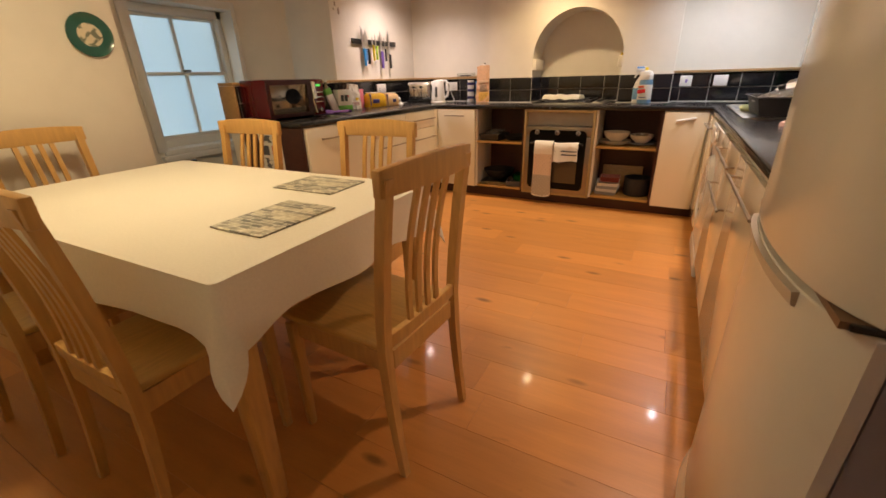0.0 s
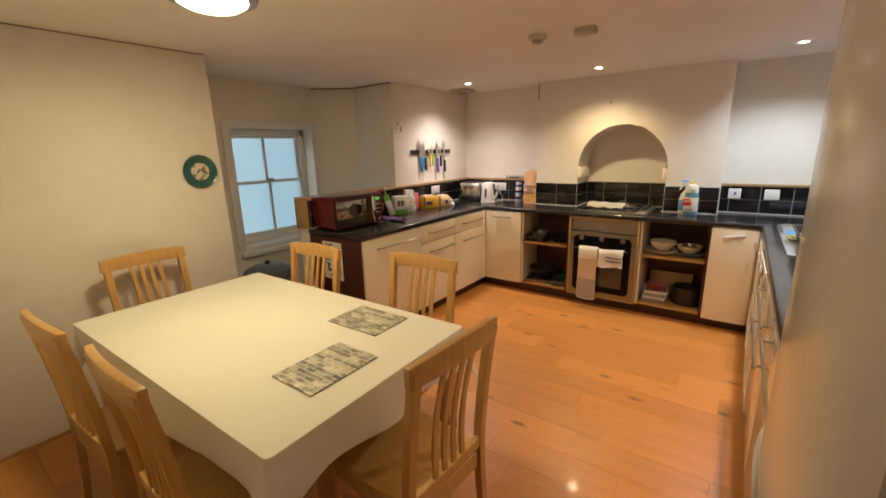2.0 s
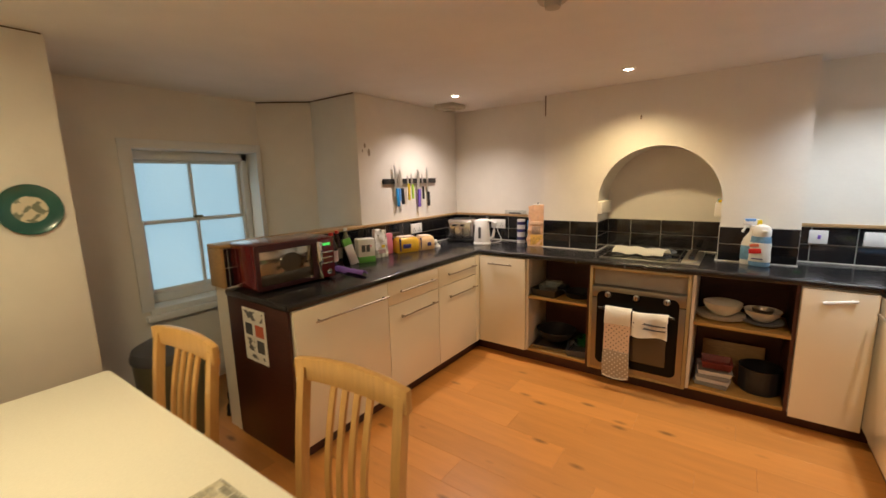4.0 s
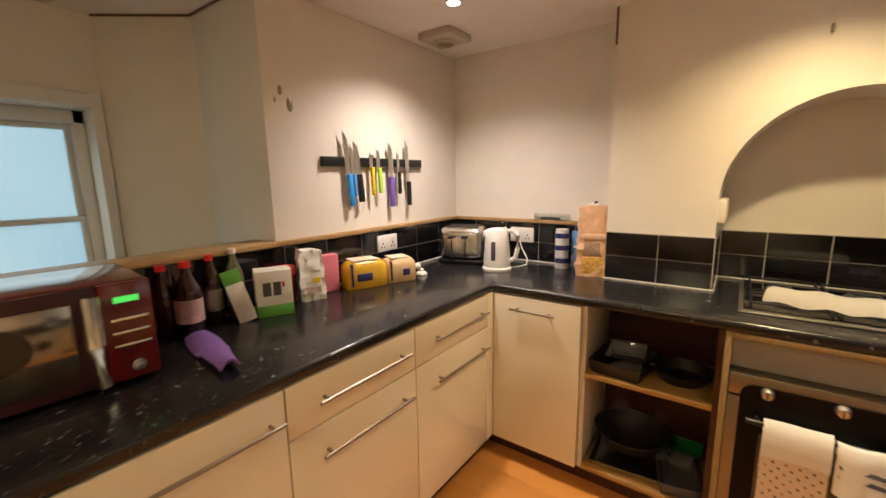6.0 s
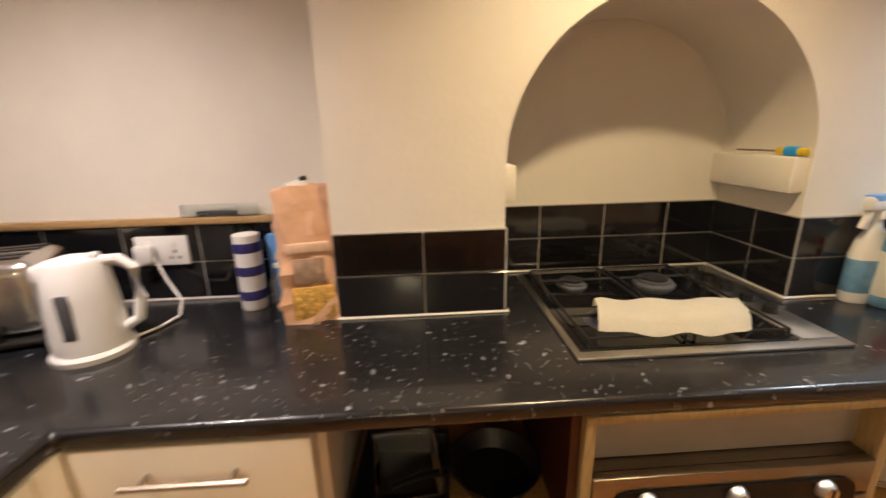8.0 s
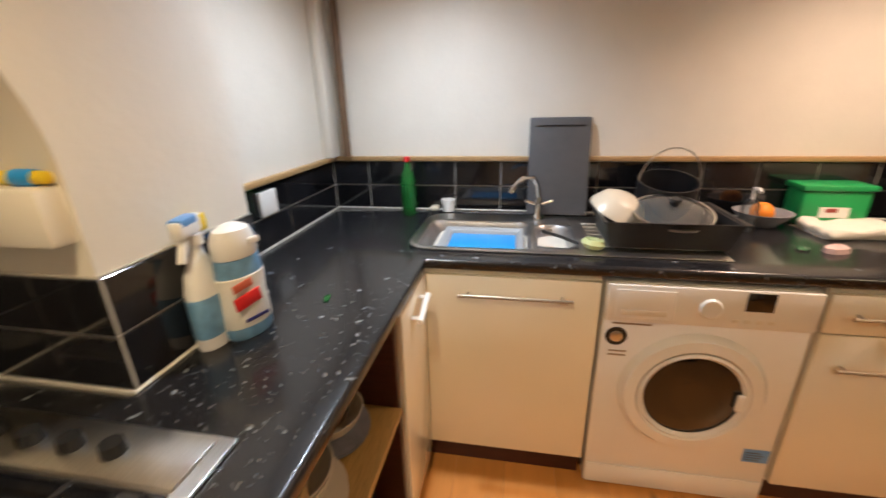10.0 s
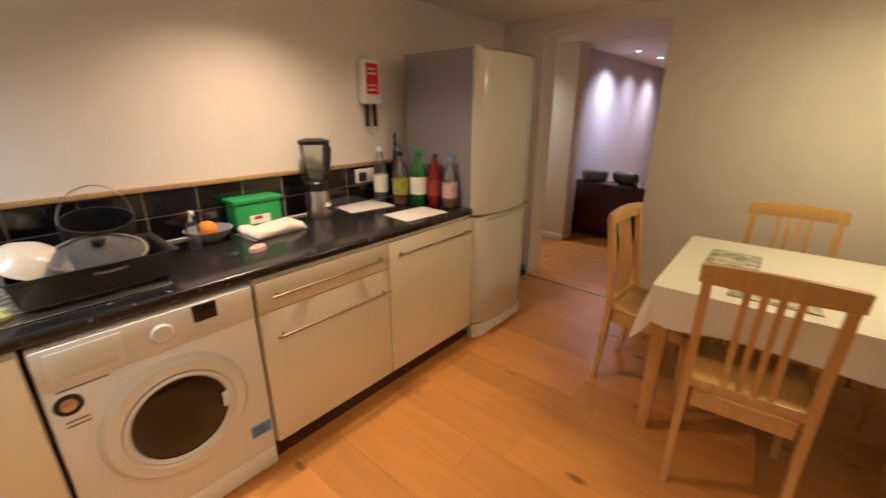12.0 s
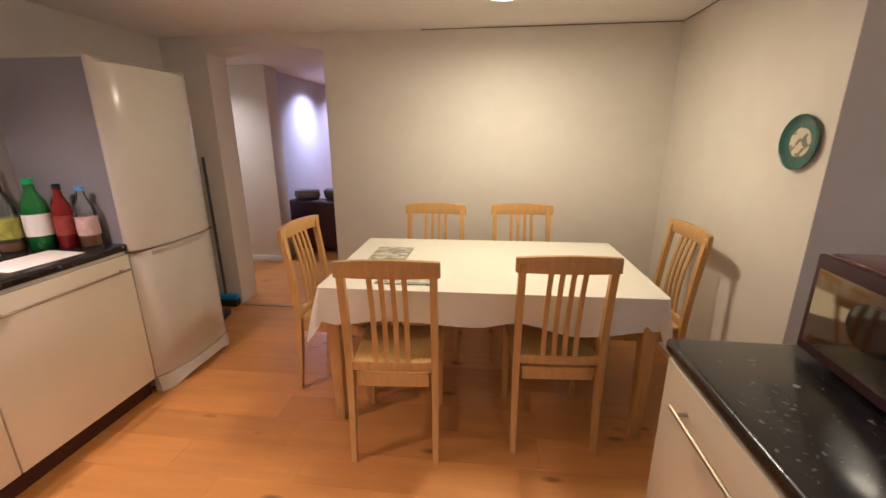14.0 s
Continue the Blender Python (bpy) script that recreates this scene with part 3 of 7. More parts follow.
structure("trim_low_wall_end", box(-0.745, XL + 0.02, -1.79, -1.772, CT + 0.003, TT, 0.003), M["trimwood"], "varnished wooden end board of the half-height wall", "trim")


def window():
    w = structure("window_1", box(-1.64, XW + 0.02, WY0 - 0.02, WY1 + 0.015, WZ0 - 0.028, WZ0 + 0.012, 0.004), M["woodwork"], "white painted sash window with frosted panes", "window")
    part("window_sill", box(-1.60, XW + 0.05, WY0 - 0.05, WY1 + 0.03, WZ0 - 0.075, WZ0 - 0.03, 0.006), M["woodwork"], w)
    fr = bmesh.new()
    bx(fr, -1.70, -1.60, WY0, WY0 + 0.045, WZ0, WZ1)
    bx(fr, -1.70, -1.60, WY1 - 0.045, WY1, WZ0, WZ1)
    bx(fr, -1.70, -1.60, WY0, WY1, WZ1 - 0.06, WZ1)
    bx(fr, -1.70, -1.60, WY0, WY1, WZ0, WZ0 + 0.075)
    part("window_frame", bev(fr, 0.004), M["woodwork"], w)
    ar = bmesh.new()
    bx(ar, XW + 0.002, XW + 0.02, WY1 - 0.005, WY1 + 0.036, WZ0, WZ1 + 0.06)
    bx(ar, XW + 0.002, XW + 0.02, WY0 - 0.07, WY0 + 0.005, WZ0, WZ1 + 0.06)
    bx(ar, XW + 0.002, XW + 0.02, WY0, WY1, WZ1, WZ1 + 0.06)
    part("architrave", bev(ar, 0.005), M["woodwork"], w)
    y0, y1, zm, ym = WY0 + 0.045, WY1 - 0.045, 1.212, -1.45
    for nm, za, zb, x in (("upper_sash", zm - 0.01, WZ1 - 0.06, -1.665), ("lower_sash", WZ0 + 0.075, zm + 0.018, -1.63)):
        s = bmesh.new()
        for a in ((y0, y0 + 0.022), (y1 - 0.022, y1), (ym - 0.010, ym + 0.010)):
            bx(s, x - 0.018, x + 0.018, a[0], a[1], za, zb)
        bx(s, x - 0.0175, x + 0.0175, y0, y1, za, za + 0.028)
        bx(s, x - 0.0175, x + 0.0175, y0, y1, zb - 0.024, zb)
        sash = part(nm, bev(s, 0.003), M["woodwork"], w)
        for a, b in ((y0 + 0.02, ym - 0.008), (ym + 0.008, y1 - 0.02)):
            p = part("pane", box(x - 0.003, x + 0.003, a, b, za + 0.026, zb - 0.022), M["frost"], sash, "frosted window pane", 0)
            p.visible_shadow = False
    part("sash_catch", box(-1.625, -1.585, ym - 0.03, ym + 0.03, zm + 0.019, zm + 0.036, 0.006), M["olive"], w, "small brass sash catch")


# greyish cream, darker than the plain white plastic
M["dullplastic"] = mat("dull_cream_plastic", (0.52, 0.47, 0.39), 0.45, grain=0.05)
M["frost"] = mat("frosted_glass", (0.85, 0.92, 0.95), 0.45, alpha_glass=1.0, bump=0.25, bump_scale=60)


def backdrop_material():
    m = mat("daylit_yard", (0.1, 0.12, 0.14), 0.9)
    nt = m.node_tree
    b = nt.nodes["Principled BSDF"]
    co = nt.nodes.new("ShaderNodeTexCoord")
    n = nt.nodes.new("ShaderNodeTexNoise")
    n.inputs["Scale"].default_value, n.inputs["Detail"].default_value = 2.2, 3
    nt.links.new(co.outputs["Object"], n.inputs["Vector"])
    r = nt.nodes.new("ShaderNodeValToRGB")
    r.color_ramp.elements[0].position, r.color_ramp.elements[0].color = 0.3, (0.22, 0.37, 0.46, 1)
    r.color_ramp.elements[1].position, r.color_ramp.elements[1].color = 0.68, (0.50, 0.61, 0.62, 1)
    nt.links.new(n.outputs["Fac"], r.inputs[0])
    nt.links.new(r.outputs[0], b.inputs["Emission Color"])
    b.inputs["Emission Strength"].default_value = 1.35
    return m


window()
structure("backdrop_yard", box(-2.52, -2.5, -2.9, -0.2, 0.0, 2.6), backdrop_material(), "pale blue daylight in the yard outside the window", "backdrop")


# ---------------------------------------------------------------- fitted kitchen
def handle(parent, x0, x1, z, y=-0.02, material=None, r=0.0055):
    material = material or M["nickel"]
    bm = tube([(x0, y - 0.028, z), (x1, y - 0.028, z)], r, 8)
    for x in (x0 + 0.03, x1 - 0.03):
        tube([(x, y - 0.026, z), (x, y + 0.004, z)], r * 0.9, 6, bm)
    return part("handle", bm, material, parent, "satin metal bar handle")


def front(parent, name, x0, x1, z0, z1, hs=()):
    p = part(name, box(x0 + 0.002, x1 - 0.002, -0.02, -0.001, z0, z1, 0.003), M["door_white"], parent)
    for a, b, z in hs:
        handle(p, a, b, z)
    return p


def carcass(parent, w, depth=0.53, z0=0.1):
    part("body", box(0.0005, w - 0.0005, 0.0, depth, z0, CB - 0.002), M["carcass"], parent)


def base_unit(label, x, y, rz, w, fronts, group):
    u = thing("base_cabinet", label, "cabinet", x, y, 0, rz, group)
    carcass(u, w)
    for nm, z0, z1, hs in fronts:
        front(u, nm, 0, w, z0, z1, hs)
    return u


G = "fitted base cabinets"
base_unit("gloss cream base cabinet with one wide door under the worktop end", FX, -1.755, 90, 0.662, [("door", 0.10, 0.843, [(0.11, 0.645, 0.765)])], G)
base_unit("gloss cream base cabinet with a drawer over a door", FX, -1.093, 90, 0.523, [("drawer", 0.692, 0.843, [(0.09, 0.475, 0.77)]), ("door", 0.10, 0.688, [(0.09, 0.48, 0.603)])], G)
base_unit("gloss cream base cabinet with drawer and door beside the corner", FX, -0.57, 90, 0.52, [("drawer", 0.692, 0.843, [(0.10, 0.49, 0.77)]), ("door", 0.10, 0.688, [(0.11, 0.50, 0.597)])], G)
structure("corner_post", box(FX - 0.03, FX + 0.0195, -0.0495, FY + 0.02, 0.10, CB - 0.003, 0.002), M["door_white"], "cream filler post in the corner between cabinets", "filler post")
base_unit("gloss cream corner cabinet with one door", 0.0, FY, 0, 0.417, [("door", 0.10, 0.843, [(0.10, 0.31, 0.785)])], G)
u = base_unit("gloss cream narrow cabinet with a loose white handle", 2.032, FY, 0, 0.30, [("door", 0.085, 0.84, [])], G)
hb = tube([(0.085, -0.05, 0.775), (0.215, -0.046, 0.80)], 0.009, 8)
for px, pz in ((0.1, 0.778), (0.2, 0.797)):
    tube([(px, -0.048, pz), (px, -0.018, pz)], 0.006, 6, hb)
part("handle", hb, M["white"], u, "loose white plastic handle")
base_unit("gloss cream sink cabinet with one wide door", RX, 0.025, -90, 0.588, [("door", 0.118, 0.832, [(0.135, 0.50, 0.772)])], G)
base_unit("gloss cream base cabinet with a drawer over a deep drawer", RX, -1.182, -90, 0.65, [("drawer", 0.706, 0.832, [(0.05, 0.63, 0.77)]), ("door", 0.105, 0.702, [(0.052, 0.635, 0.596)])], G)
base_unit("gloss cream base cabinet with one wide door beside the fridge", RX, -1.834, -90, 0.676, [("door", 0.105, 0.832, [(0.052, 0.64, 0.762)])], G)


def open_shelf(x, w, label):
    u = thing("open_shelf_unit", label, "shelf unit", x, FY, 0, 0, "open shelf units")
    part("side_panel", box(0, 0.018, 0, 0.53, 0.10, CB - 0.002), M["carcass"], u, "white side panel")
    part("side_panel", box(w - 0.018, w, 0, 0.53, 0.10, CB - 0.002), M["mahogany"], u)
    part("back_panel", box(0.018, w - 0.018, 0.36, 0.368, 0.10, CB - 0.002), M["mahogany"], u, "dark red-brown back panel")
    for z in (0.103, 0.535):
        part("shelf", box(0.018, w - 0.018, -0.012, 0.36, z, z + 0.02, 0.002), M["shelfwood"], u, "oak-coloured shelf board")


open_shelf(0.419, 0.487, "open shelf unit holding dark pans and trays")
open_shelf(1.526, 0.504, "open shelf unit holding plates, bowls and a pot")
# plinths and end panel
for nm, b in (("plinth_left", box(FX - 0.06, FX - 0.045, -1.75, 0.085, 0, 0.098)), ("plinth_oven", box(FX - 0.045, 2.40, FY + 0.06, FY + 0.075, 0, 0.098)),
              ("plinth_sink", box(RX + 0.03, RX + 0.045, -0.56, 0.082, 0, 0.099)), ("plinth_right", box(RX + 0.025, RX + 0.04, -2.51, -1.185, 0, 0.099))):
    structure(nm, b, M["mahogany"], "dark red-brown plinth board", "plinth")
structure("end_panel", box(-0.605, FX - 0.001, -1.775, -1.757, 0, CB - 0.001, 0.002), M["mahogany"], "dark red-brown end panel of the cabinets", "cabinet panel")


def worktop():
    """One U-shaped worktop with a cut-out for the sink."""
    sx0, sx1, sy0, sy1 = 2.433, 2.863, -0.515, 0.075
    xs = sorted({XL + 0.003, 0.0, BR0, N0 + 0.012, N1 - 0.012, BR1, 2.335, sx0, sx1, XR - 0.003})
    ys = sorted({-2.522, -1.785, sy0, 0.0, sy1, YN - 0.003, YB - 0.003, NB - 0.003})
    bm = bmesh.new()
    vs = {}

    def v(x, y):
        if (x, y) not in vs:
            vs[x, y] = bm.verts.new((x, y, CT))
        return vs[x, y]

    for x0, x1 in zip(xs, xs[1:]):
        for y0, y1 in zip(ys, ys[1:]):
            cx, cy = (x0 + x1) / 2, (y0 + y1) / 2
            hole = sx0 < cx < sx1 and sy0 < cy < sy1
            left = cx < 0 and cy > -1.785 and cy < YB - 0.003
            right = cx > 2.335 and cy < YB - 0.003
            mid = 0 < cx < 2.335 and cy > 0 and (cy < YN - 0.003 or (cy < YB - 0.003 and (cx < BR0 or cx > BR1)) or N0 < cx < N1)
            if not hole and (left or right or mid):
                bm.faces.new((v(x0, y0), v(x1, y0), v(x1, y1), v(x0, y1)))
    r = bmesh.ops.extrude_face_region(bm, geom=bm.faces[:])
    for e in r["geom"]:
        if isinstance(e, bmesh.types.BMVert):
            e.co.z = CB
    bmesh.ops.recalc_face_normals(bm, faces=bm.faces)
    return bev(bm, 0.011, 3, 60)


wtop = solid("worktop", worktop(), M["worktop"], "black speckled laminate worktop with a rounded front edge", "worktop")
for line in (((XL + 0.011, -1.765), (XL + 0.011, YB - 0.011), (BR0 - 0.003, YB - 0.011)), ((BR0 - 0.003, YN - 0.011), (N0 + 0.011, YN - 0.011), (N0 + 0.011, NB - 0.012), (N1 - 0.011, NB - 0.012), (N1 - 0.011, YN - 0.011), (BR1 + 0.003, YN - 0.011)),
             ((BR1 + 0.003, YB - 0.011), (XR - 0.011, YB - 0.011), (XR - 0.011, -2.515))):
    part("sealant_bead", tube([(x, y, CT + 0.002) for x, y in line], 0.0042, 6), M["sealant"], wtop, "white sealant along the tiles")


def oven():
    h = thing("oven_housing", "oak-edged oven housing under the hob", "cabinet", 0.908, FY, 0)
    w = 0.615
    for a, b in ((0, 0.02), (w - 0.02, w)):
        part("side_panel", box(a, b, -0.018, 0.52, 0.09, CB - 0.003, 0.002), M["housing"], h)
    part("top_rail", box(0.02, w - 0.02, -0.016, 0.5, 0.826, CB - 0.003, 0.002), M["housing"], h)
    part("bottom_rail", box(0.02, w - 0.02, -0.016, 0.5, 0.09, 0.112, 0.002), M["housing"], h)
    part("filler_panel", box(0.02, w - 0.02, 0.03, 0.045, 0.71, 0.826), M["fillergrey"], h, "grey metal panel in the gap over the oven")
    o = thing("oven", "built-in steel and black glass electric oven", "oven", 0.908 + w / 2, FY, 0.112)
    hw = 0.286
    part("body", box(-hw, hw, 0.0, 0.48, 0.0, 0.595), M["ovensteel"], o)
    part("fascia", box(-hw, hw, -0.022, -0.001, 0.52, 0.595, 0.003), M["ovensteel"], o, "brushed steel control fascia")
    door = part("door", box(-hw, hw, -0.022, -0.001, 0.0, 0.513, 0.003), M["ovensteel"], o, "steel-framed oven door")
    r = 0.04
    out = []
    for cx, cz, a0 in ((hw - 0.035 - r, 0.565 - r, 0), (-hw + 0.035 + r, 0.565 - r, 90), (-hw + 0.035 + r, 0.04 + r, 180), (hw - 0.035 - r, 0.04 + r, 270)):
        out += [(cx + r * math.cos(radians(a0 + 15 * i)), cz + r * math.sin(radians(a0 + 15 * i))) for i in range(7)]
    part("glass_panel", turned(prism(out, 0, 0.005), Matrix.Translation((0, -0.0225, 0)) @ pose(0, 0, 0, 90)), M["ovenblack"], door, "black glass door panel with rounded corners")
    part("window", box(-0.19, 0.19, -0.0295, -0.0278, 0.10, 0.40, 0.0008), M["ovenwindow"], door, "oven door window with the floor's reflection in its brown colour")
    hb = tube([(-0.23, -0.065, 0.455), (0.23, -0.065, 0.455)], 0.009, 10)
    for x in (-0.2, 0.2):
        tube([(x, -0.063, 0.455), (x, -0.026, 0.455)], 0.007, 8, hb)
    part("handle", hb, M["black"], door, "black bar handle")
    for x in (-0.18, 0.0, 0.18):
        k = part("knob", turned(lathe([(0, 0), (0.021, 0), (0.02, 0.008), (0.014, 0.018), (0.0, 0.019)], 18), pose(x, -0.028, 0.545, 90)), M["steel"], o, "round steel control knob")
        part("pointer", box(x - 0.002, x + 0.002, -0.0485, -0.0465, 0.533, 0.557), M["black"], k)


oven()


def drape(width, rows, sag, mat_, name, label, category, m, seed=0, thick=0.006):
    """A hanging or lying cloth: rows of (y, z) across its length, rippled along its width."""
    bm = bmesh.new()
    n = 14
    grid = []
    for j, (y, z) in enumerate(rows):
        line = []
        for i in range(n + 1):
            x = width * (i / n - 0.5)
            q = noise.noise(Vector((x * 9 + seed, j * 0.35, seed))) * sag
            line.append(bm.verts.new((x + 0.3 * q, y + q, z + 0.4 * q)))
        grid.append(line)
    for a, b in zip(grid, grid[1:]):
        for i in range(n):
            bm.faces.new((a[i], a[i + 1], b[i + 1], b[i]))
    bmesh.ops.recalc_face_normals(bm, faces=bm.faces)
    bmesh.ops.solidify(bm, geom=bm.faces[:], thickness=thick)
    return solid(name, bm, mat_, label, category, m=m, smooth=60)


OX, OY = 0.908 + 0.3075, FY - 0.065
over = [(0.016, 0.40), (0.014, 0.46), (0.012, 0.53), (0.009, 0.57), (0.0, 0.582), (-0.013, 0.574), (-0.018, 0.53), (-0.02, 0.46), (-0.022, 0.38), (-0.023, 0.30)]
mitt = drape(0.165, [*over, (-0.024, 0.25), (-0.024, 0.20), (-0.023, 0.15), (-0.021, 0.105)], 0.012, M["mitt"], "oven_glove", "quilted dotted double oven glove over the oven door handle", "oven glove", pose(OX - 0.10, OY, 0.0), 3)
tea = drape(0.205, [(y, z) for y, z in [*over[2:8], (-0.024, 0.42)]], 0.03, M["towel"], "tea_towel", "folded white tea towel with grey stripes over the oven door handle", "tea towel", pose(OX + 0.095, OY, 0.0), 7)


for k in range(2):
    drape(0.19, [(-0.0285, 0.515 - 0.03 * k), (-0.029, 0.505 - 0.03 * k)], 0.012, M["graphite"], "stripe", "dark woven stripe of the tea towel", "", None, 7, 0.002).parent = tea
pad = drape(0.168, [(-0.030, 0.285), (-0.034, 0.25), (-0.034, 0.20), (-0.033, 0.14), (-0.030, 0.092)], 0.006, M["mittpad"], "hand_pad", "grey padded end with pale dots", "", None, 5, 0.012)
pad.parent = mitt
cuff = drape(0.166, [(0.014, 0.545), (0.012, 0.575), (0.0, 0.590), (-0.016, 0.583), (-0.025, 0.55), (-0.028, 0.51), (-0.028, 0.475)], 0.008, M["towel"], "cuff", "white towelling fold over the handle", "", None, 9, 0.006)
cuff.parent = mitt
mitt_edge = tube([(-0.0785, -0.03, 0.104), (-0.05, -0.031, 0.093), (0.0, -0.031, 0.089), (0.05, -0.031, 0.093), (0.0785, -0.03, 0.104)], 0.005, 6)
part("binding", mitt_edge, M["towel"], mitt, "cream bound edge")


def hob():
    h = thing("gas_hob", "black glass and steel gas hob set in the worktop", "hob", 1.24, 0.385, CT)
    part("steel_rim", box(-0.305, 0.305, -0.262, 0.262, 0.0005, 0.008, 0.003), M["steel"], h)
    part("glass_plate", box(-0.29, 0.20, -0.235, 0.25, 0.006, 0.013, 0.002), M["blackglass"], h, "black glass plate")
    part("control_strip", box(0.205, 0.292, -0.235, 0.25, 0.006, 0.013, 0.002), M["steel"], h, "steel control strip")
    for x, y, r in ((-0.17, -0.11, 0.048), (0.09, -0.12, 0.036), (-0.17, 0.14, 0.036), (0.08, 0.13, 0.048)):
        b = part("burner", turned(lathe([(0, 0.012), (r * 1.25, 0.012), (r * 1.2, 0.017), (r, 0.019), (r, 0.026), (0, 0.026)], 24), Matrix.Translation((x, y, 0))), M["graphite"], h)
        part("burner_cap", turned(lathe([(0, 0.0265), (r * 0.8, 0.0265), (r * 0.78, 0.033), (0, 0.035)], 24), Matrix.Translation((x, y, 0))), M["pan"], b)
    for x0, x1, y0, y1 in ((-0.27, -0.05, -0.22, 0.235), (-0.03, 0.185, -0.22, 0.235)):
        g = tube([(x0, y0, 0.03), (x1, y0, 0.03), (x1, y1, 0.03), (x0, y1, 0.03), (x0, y0, 0.03)], 0.003, 6)
        for a, b in (((x0, -0.11), (x1, -0.11)), ((x0, 0.13), (x1, 0.13))):
            tube([(*a, 0.032), (*b, 0.032)], 0.004, 6, g)
        for x in (x0, x1):
            for y in (y0, y1):
                tube([(x, y, 0.03), (x, y, 0.011)], 0.004, 6, g)
        part("pan_support", g, M["pan"], h, "black iron pan support")
    for i in range(5):
        part("knob", turned(lathe([(0, 0.0132), (0.018, 0.0132), (0.016, 0.032), (0, 0.033)], 16), Matrix.Translation((0.248, 0.20 - 0.075 * i, 0))), M["black"], h, "black control knob")


hob()
bm = bmesh.new()
n, w = 22, 9
grid = []
for i in range(n + 1):
    f = i / n
    line = []
    for j in range(w + 1):
        g = j / w - 0.5
        x = 1.02 + 0.33 * f + 0.035 * g
        taper = 1 - 0.25 * abs(2 * f - 1) ** 8
        y = 0.243 - 0.028 * f - 0.012 * math.sin(math.pi * f) + g * 0.15 * taper
        z = CT + 0.040 + 0.036 * (1 - (2 * g) ** 4) + 0.006 * noise.noise(Vector((f * 5, g * 4, 2))) + 0.004 * math.sin(f * 18 + g * 3)
        line.append(bm.verts.new((x, y, z)))
    grid.append(line)
for a, b in zip(grid, grid[1:]):
    for j in range(w):
        bm.faces.new((a[j], b[j], b[j + 1], a[j + 1]))
bmesh.ops.solidify(bm, geom=bm.faces[:], thickness=0.012)
solid("hob_cloth", bm, M["towel"], "folded cream towel lying across the hob", "towel", smooth=60)


# ---------------------------------------------------------------- sink
def sink():
    s = thing("kitchen_sink", "stainless steel one-and-a-half bowl sink with drainer", "sink", 2.648, -0.22, CT)
    # main bowl, half bowl and drainer, along -y
    x0, x1 = -0.225, 0.235

    def bowl(y0, y1, xa, xb, depth):
        bm = bmesh.new()
        loops = []
        for inset, z in ((-0.012, 0.006), (0.0, 0.004), (0.008, -0.01), (0.02, -depth + 0.03), (0.045, -depth)):
            r = 0.055
            pts = []
            for cx, cy, a0 in ((xb - inset - r, y1 - inset - r, 0), (xa + inset + r, y1 - inset - r, 90), (xa + inset + r, y0 + inset + r, 180), (xb - inset - r, y0 + inset + r, 270)):
                pts += [bm.verts.new((cx + r * math.cos(radians(a0 + 18 * i)), cy + r * math.sin(radians(a0 + 18 * i)), z)) for i in range(6)]
            loops.append(pts)
        for a, b in zip(loops, loops[1:]):
            for i in range(len(a)):
                j = (i + 1) % len(a)
                bm.faces.new((a[i], a[j], b[j], b[i]))
        bm.faces.new(loops[-1])
        bmesh.ops.recalc_face_normals(bm, faces=bm.faces)
        return bm

    part("main_bowl", bowl(-0.125, 0.28, x0 + 0.02, 0.125, 0.16), M["sinksteel"], s)
    part("half_bowl", bowl(-0.275, -0.14, x0 + 0.05, 0.10, 0.11), M["sinksteel"], s)
    rim = bmesh.new()
    bx(rim, x0 - 0.005, x0 + 0.022, -0.285, 0.23, 0.001, 0.007)
    bx(rim, 0.122, x1, -0.285, 0.23, 0.001, 0.007)
    r, left, right, end = 0.085, x0 - 0.005, x1, 0.315
    arc = [(right - r + r * math.cos(radians(9 * i)), end - r + r * math.sin(radians(9 * i))) for i in range(11)]
    arc += [(left + r - r * math.sin(radians(9 * i)), end - r + r * math.cos(radians(9 * i))) for i in range(11)]
    prism([*arc, (x0 + 0.022, 0.23), (x0 + 0.022, 0.262), (x0 + 0.045, 0.279), (0.10, 0.279), (0.122, 0.262), (0.122, 0.23)], 0.001, 0.007, rim)
    bx(rim, x0 + 0.022, 0.122, -0.142, -0.123, 0.001, 0.007)
    bx(rim, x0 + 0.022, x0 + 0.052, -0.285, -0.142, 0.001, 0.007)
    bx(rim, 0.098, 0.122, -0.285, -0.142, 0.001, 0.007)
    part("rim", bev(rim, 0.002), M["steel"], s)
    dr = bx(bmesh.new(), x0 - 0.005, x1, -0.735, -0.285, 0.001, 0.006)
    dr = part("drainer", bev(dr, 0.002), M["steel"], s, "ribbed steel drainer")
    for i in range(7):
        part("rib", box(-0.15 + 0.045 * i, -0.135 + 0.045 * i, -0.70, -0.33, 0.0055, 0.011, 0.002), M["steel"], dr)
    tap = lathe([(0, 0.006), (0.026, 0.006), (0.024, 0.02), (0.017, 0.03), (0.015, 0.10), (0.0, 0.105)], 16)
    turned(tap, Matrix.Translation((0.185, -0.16, 0)))
    tube([(0.185, -0.16, 0.08), (0.182, -0.15, 0.15), (0.16, -0.13, 0.185), (0.11, -0.09, 0.19), (0.05, -0.05, 0.16), (0.045, -0.045, 0.145)], 0.010, 10, tap)
    t = part("tap", tap, M["chrome"], s, "chrome mixer tap with swan neck")
    for dy in (-0.04, 0.04):
        part("lever", tube([(0.185, -0.16 + dy * 0.3, 0.07), (0.185, -0.16 + dy * 1.4, 0.085)], 0.008, 8), M["chrome"], t)


sink()


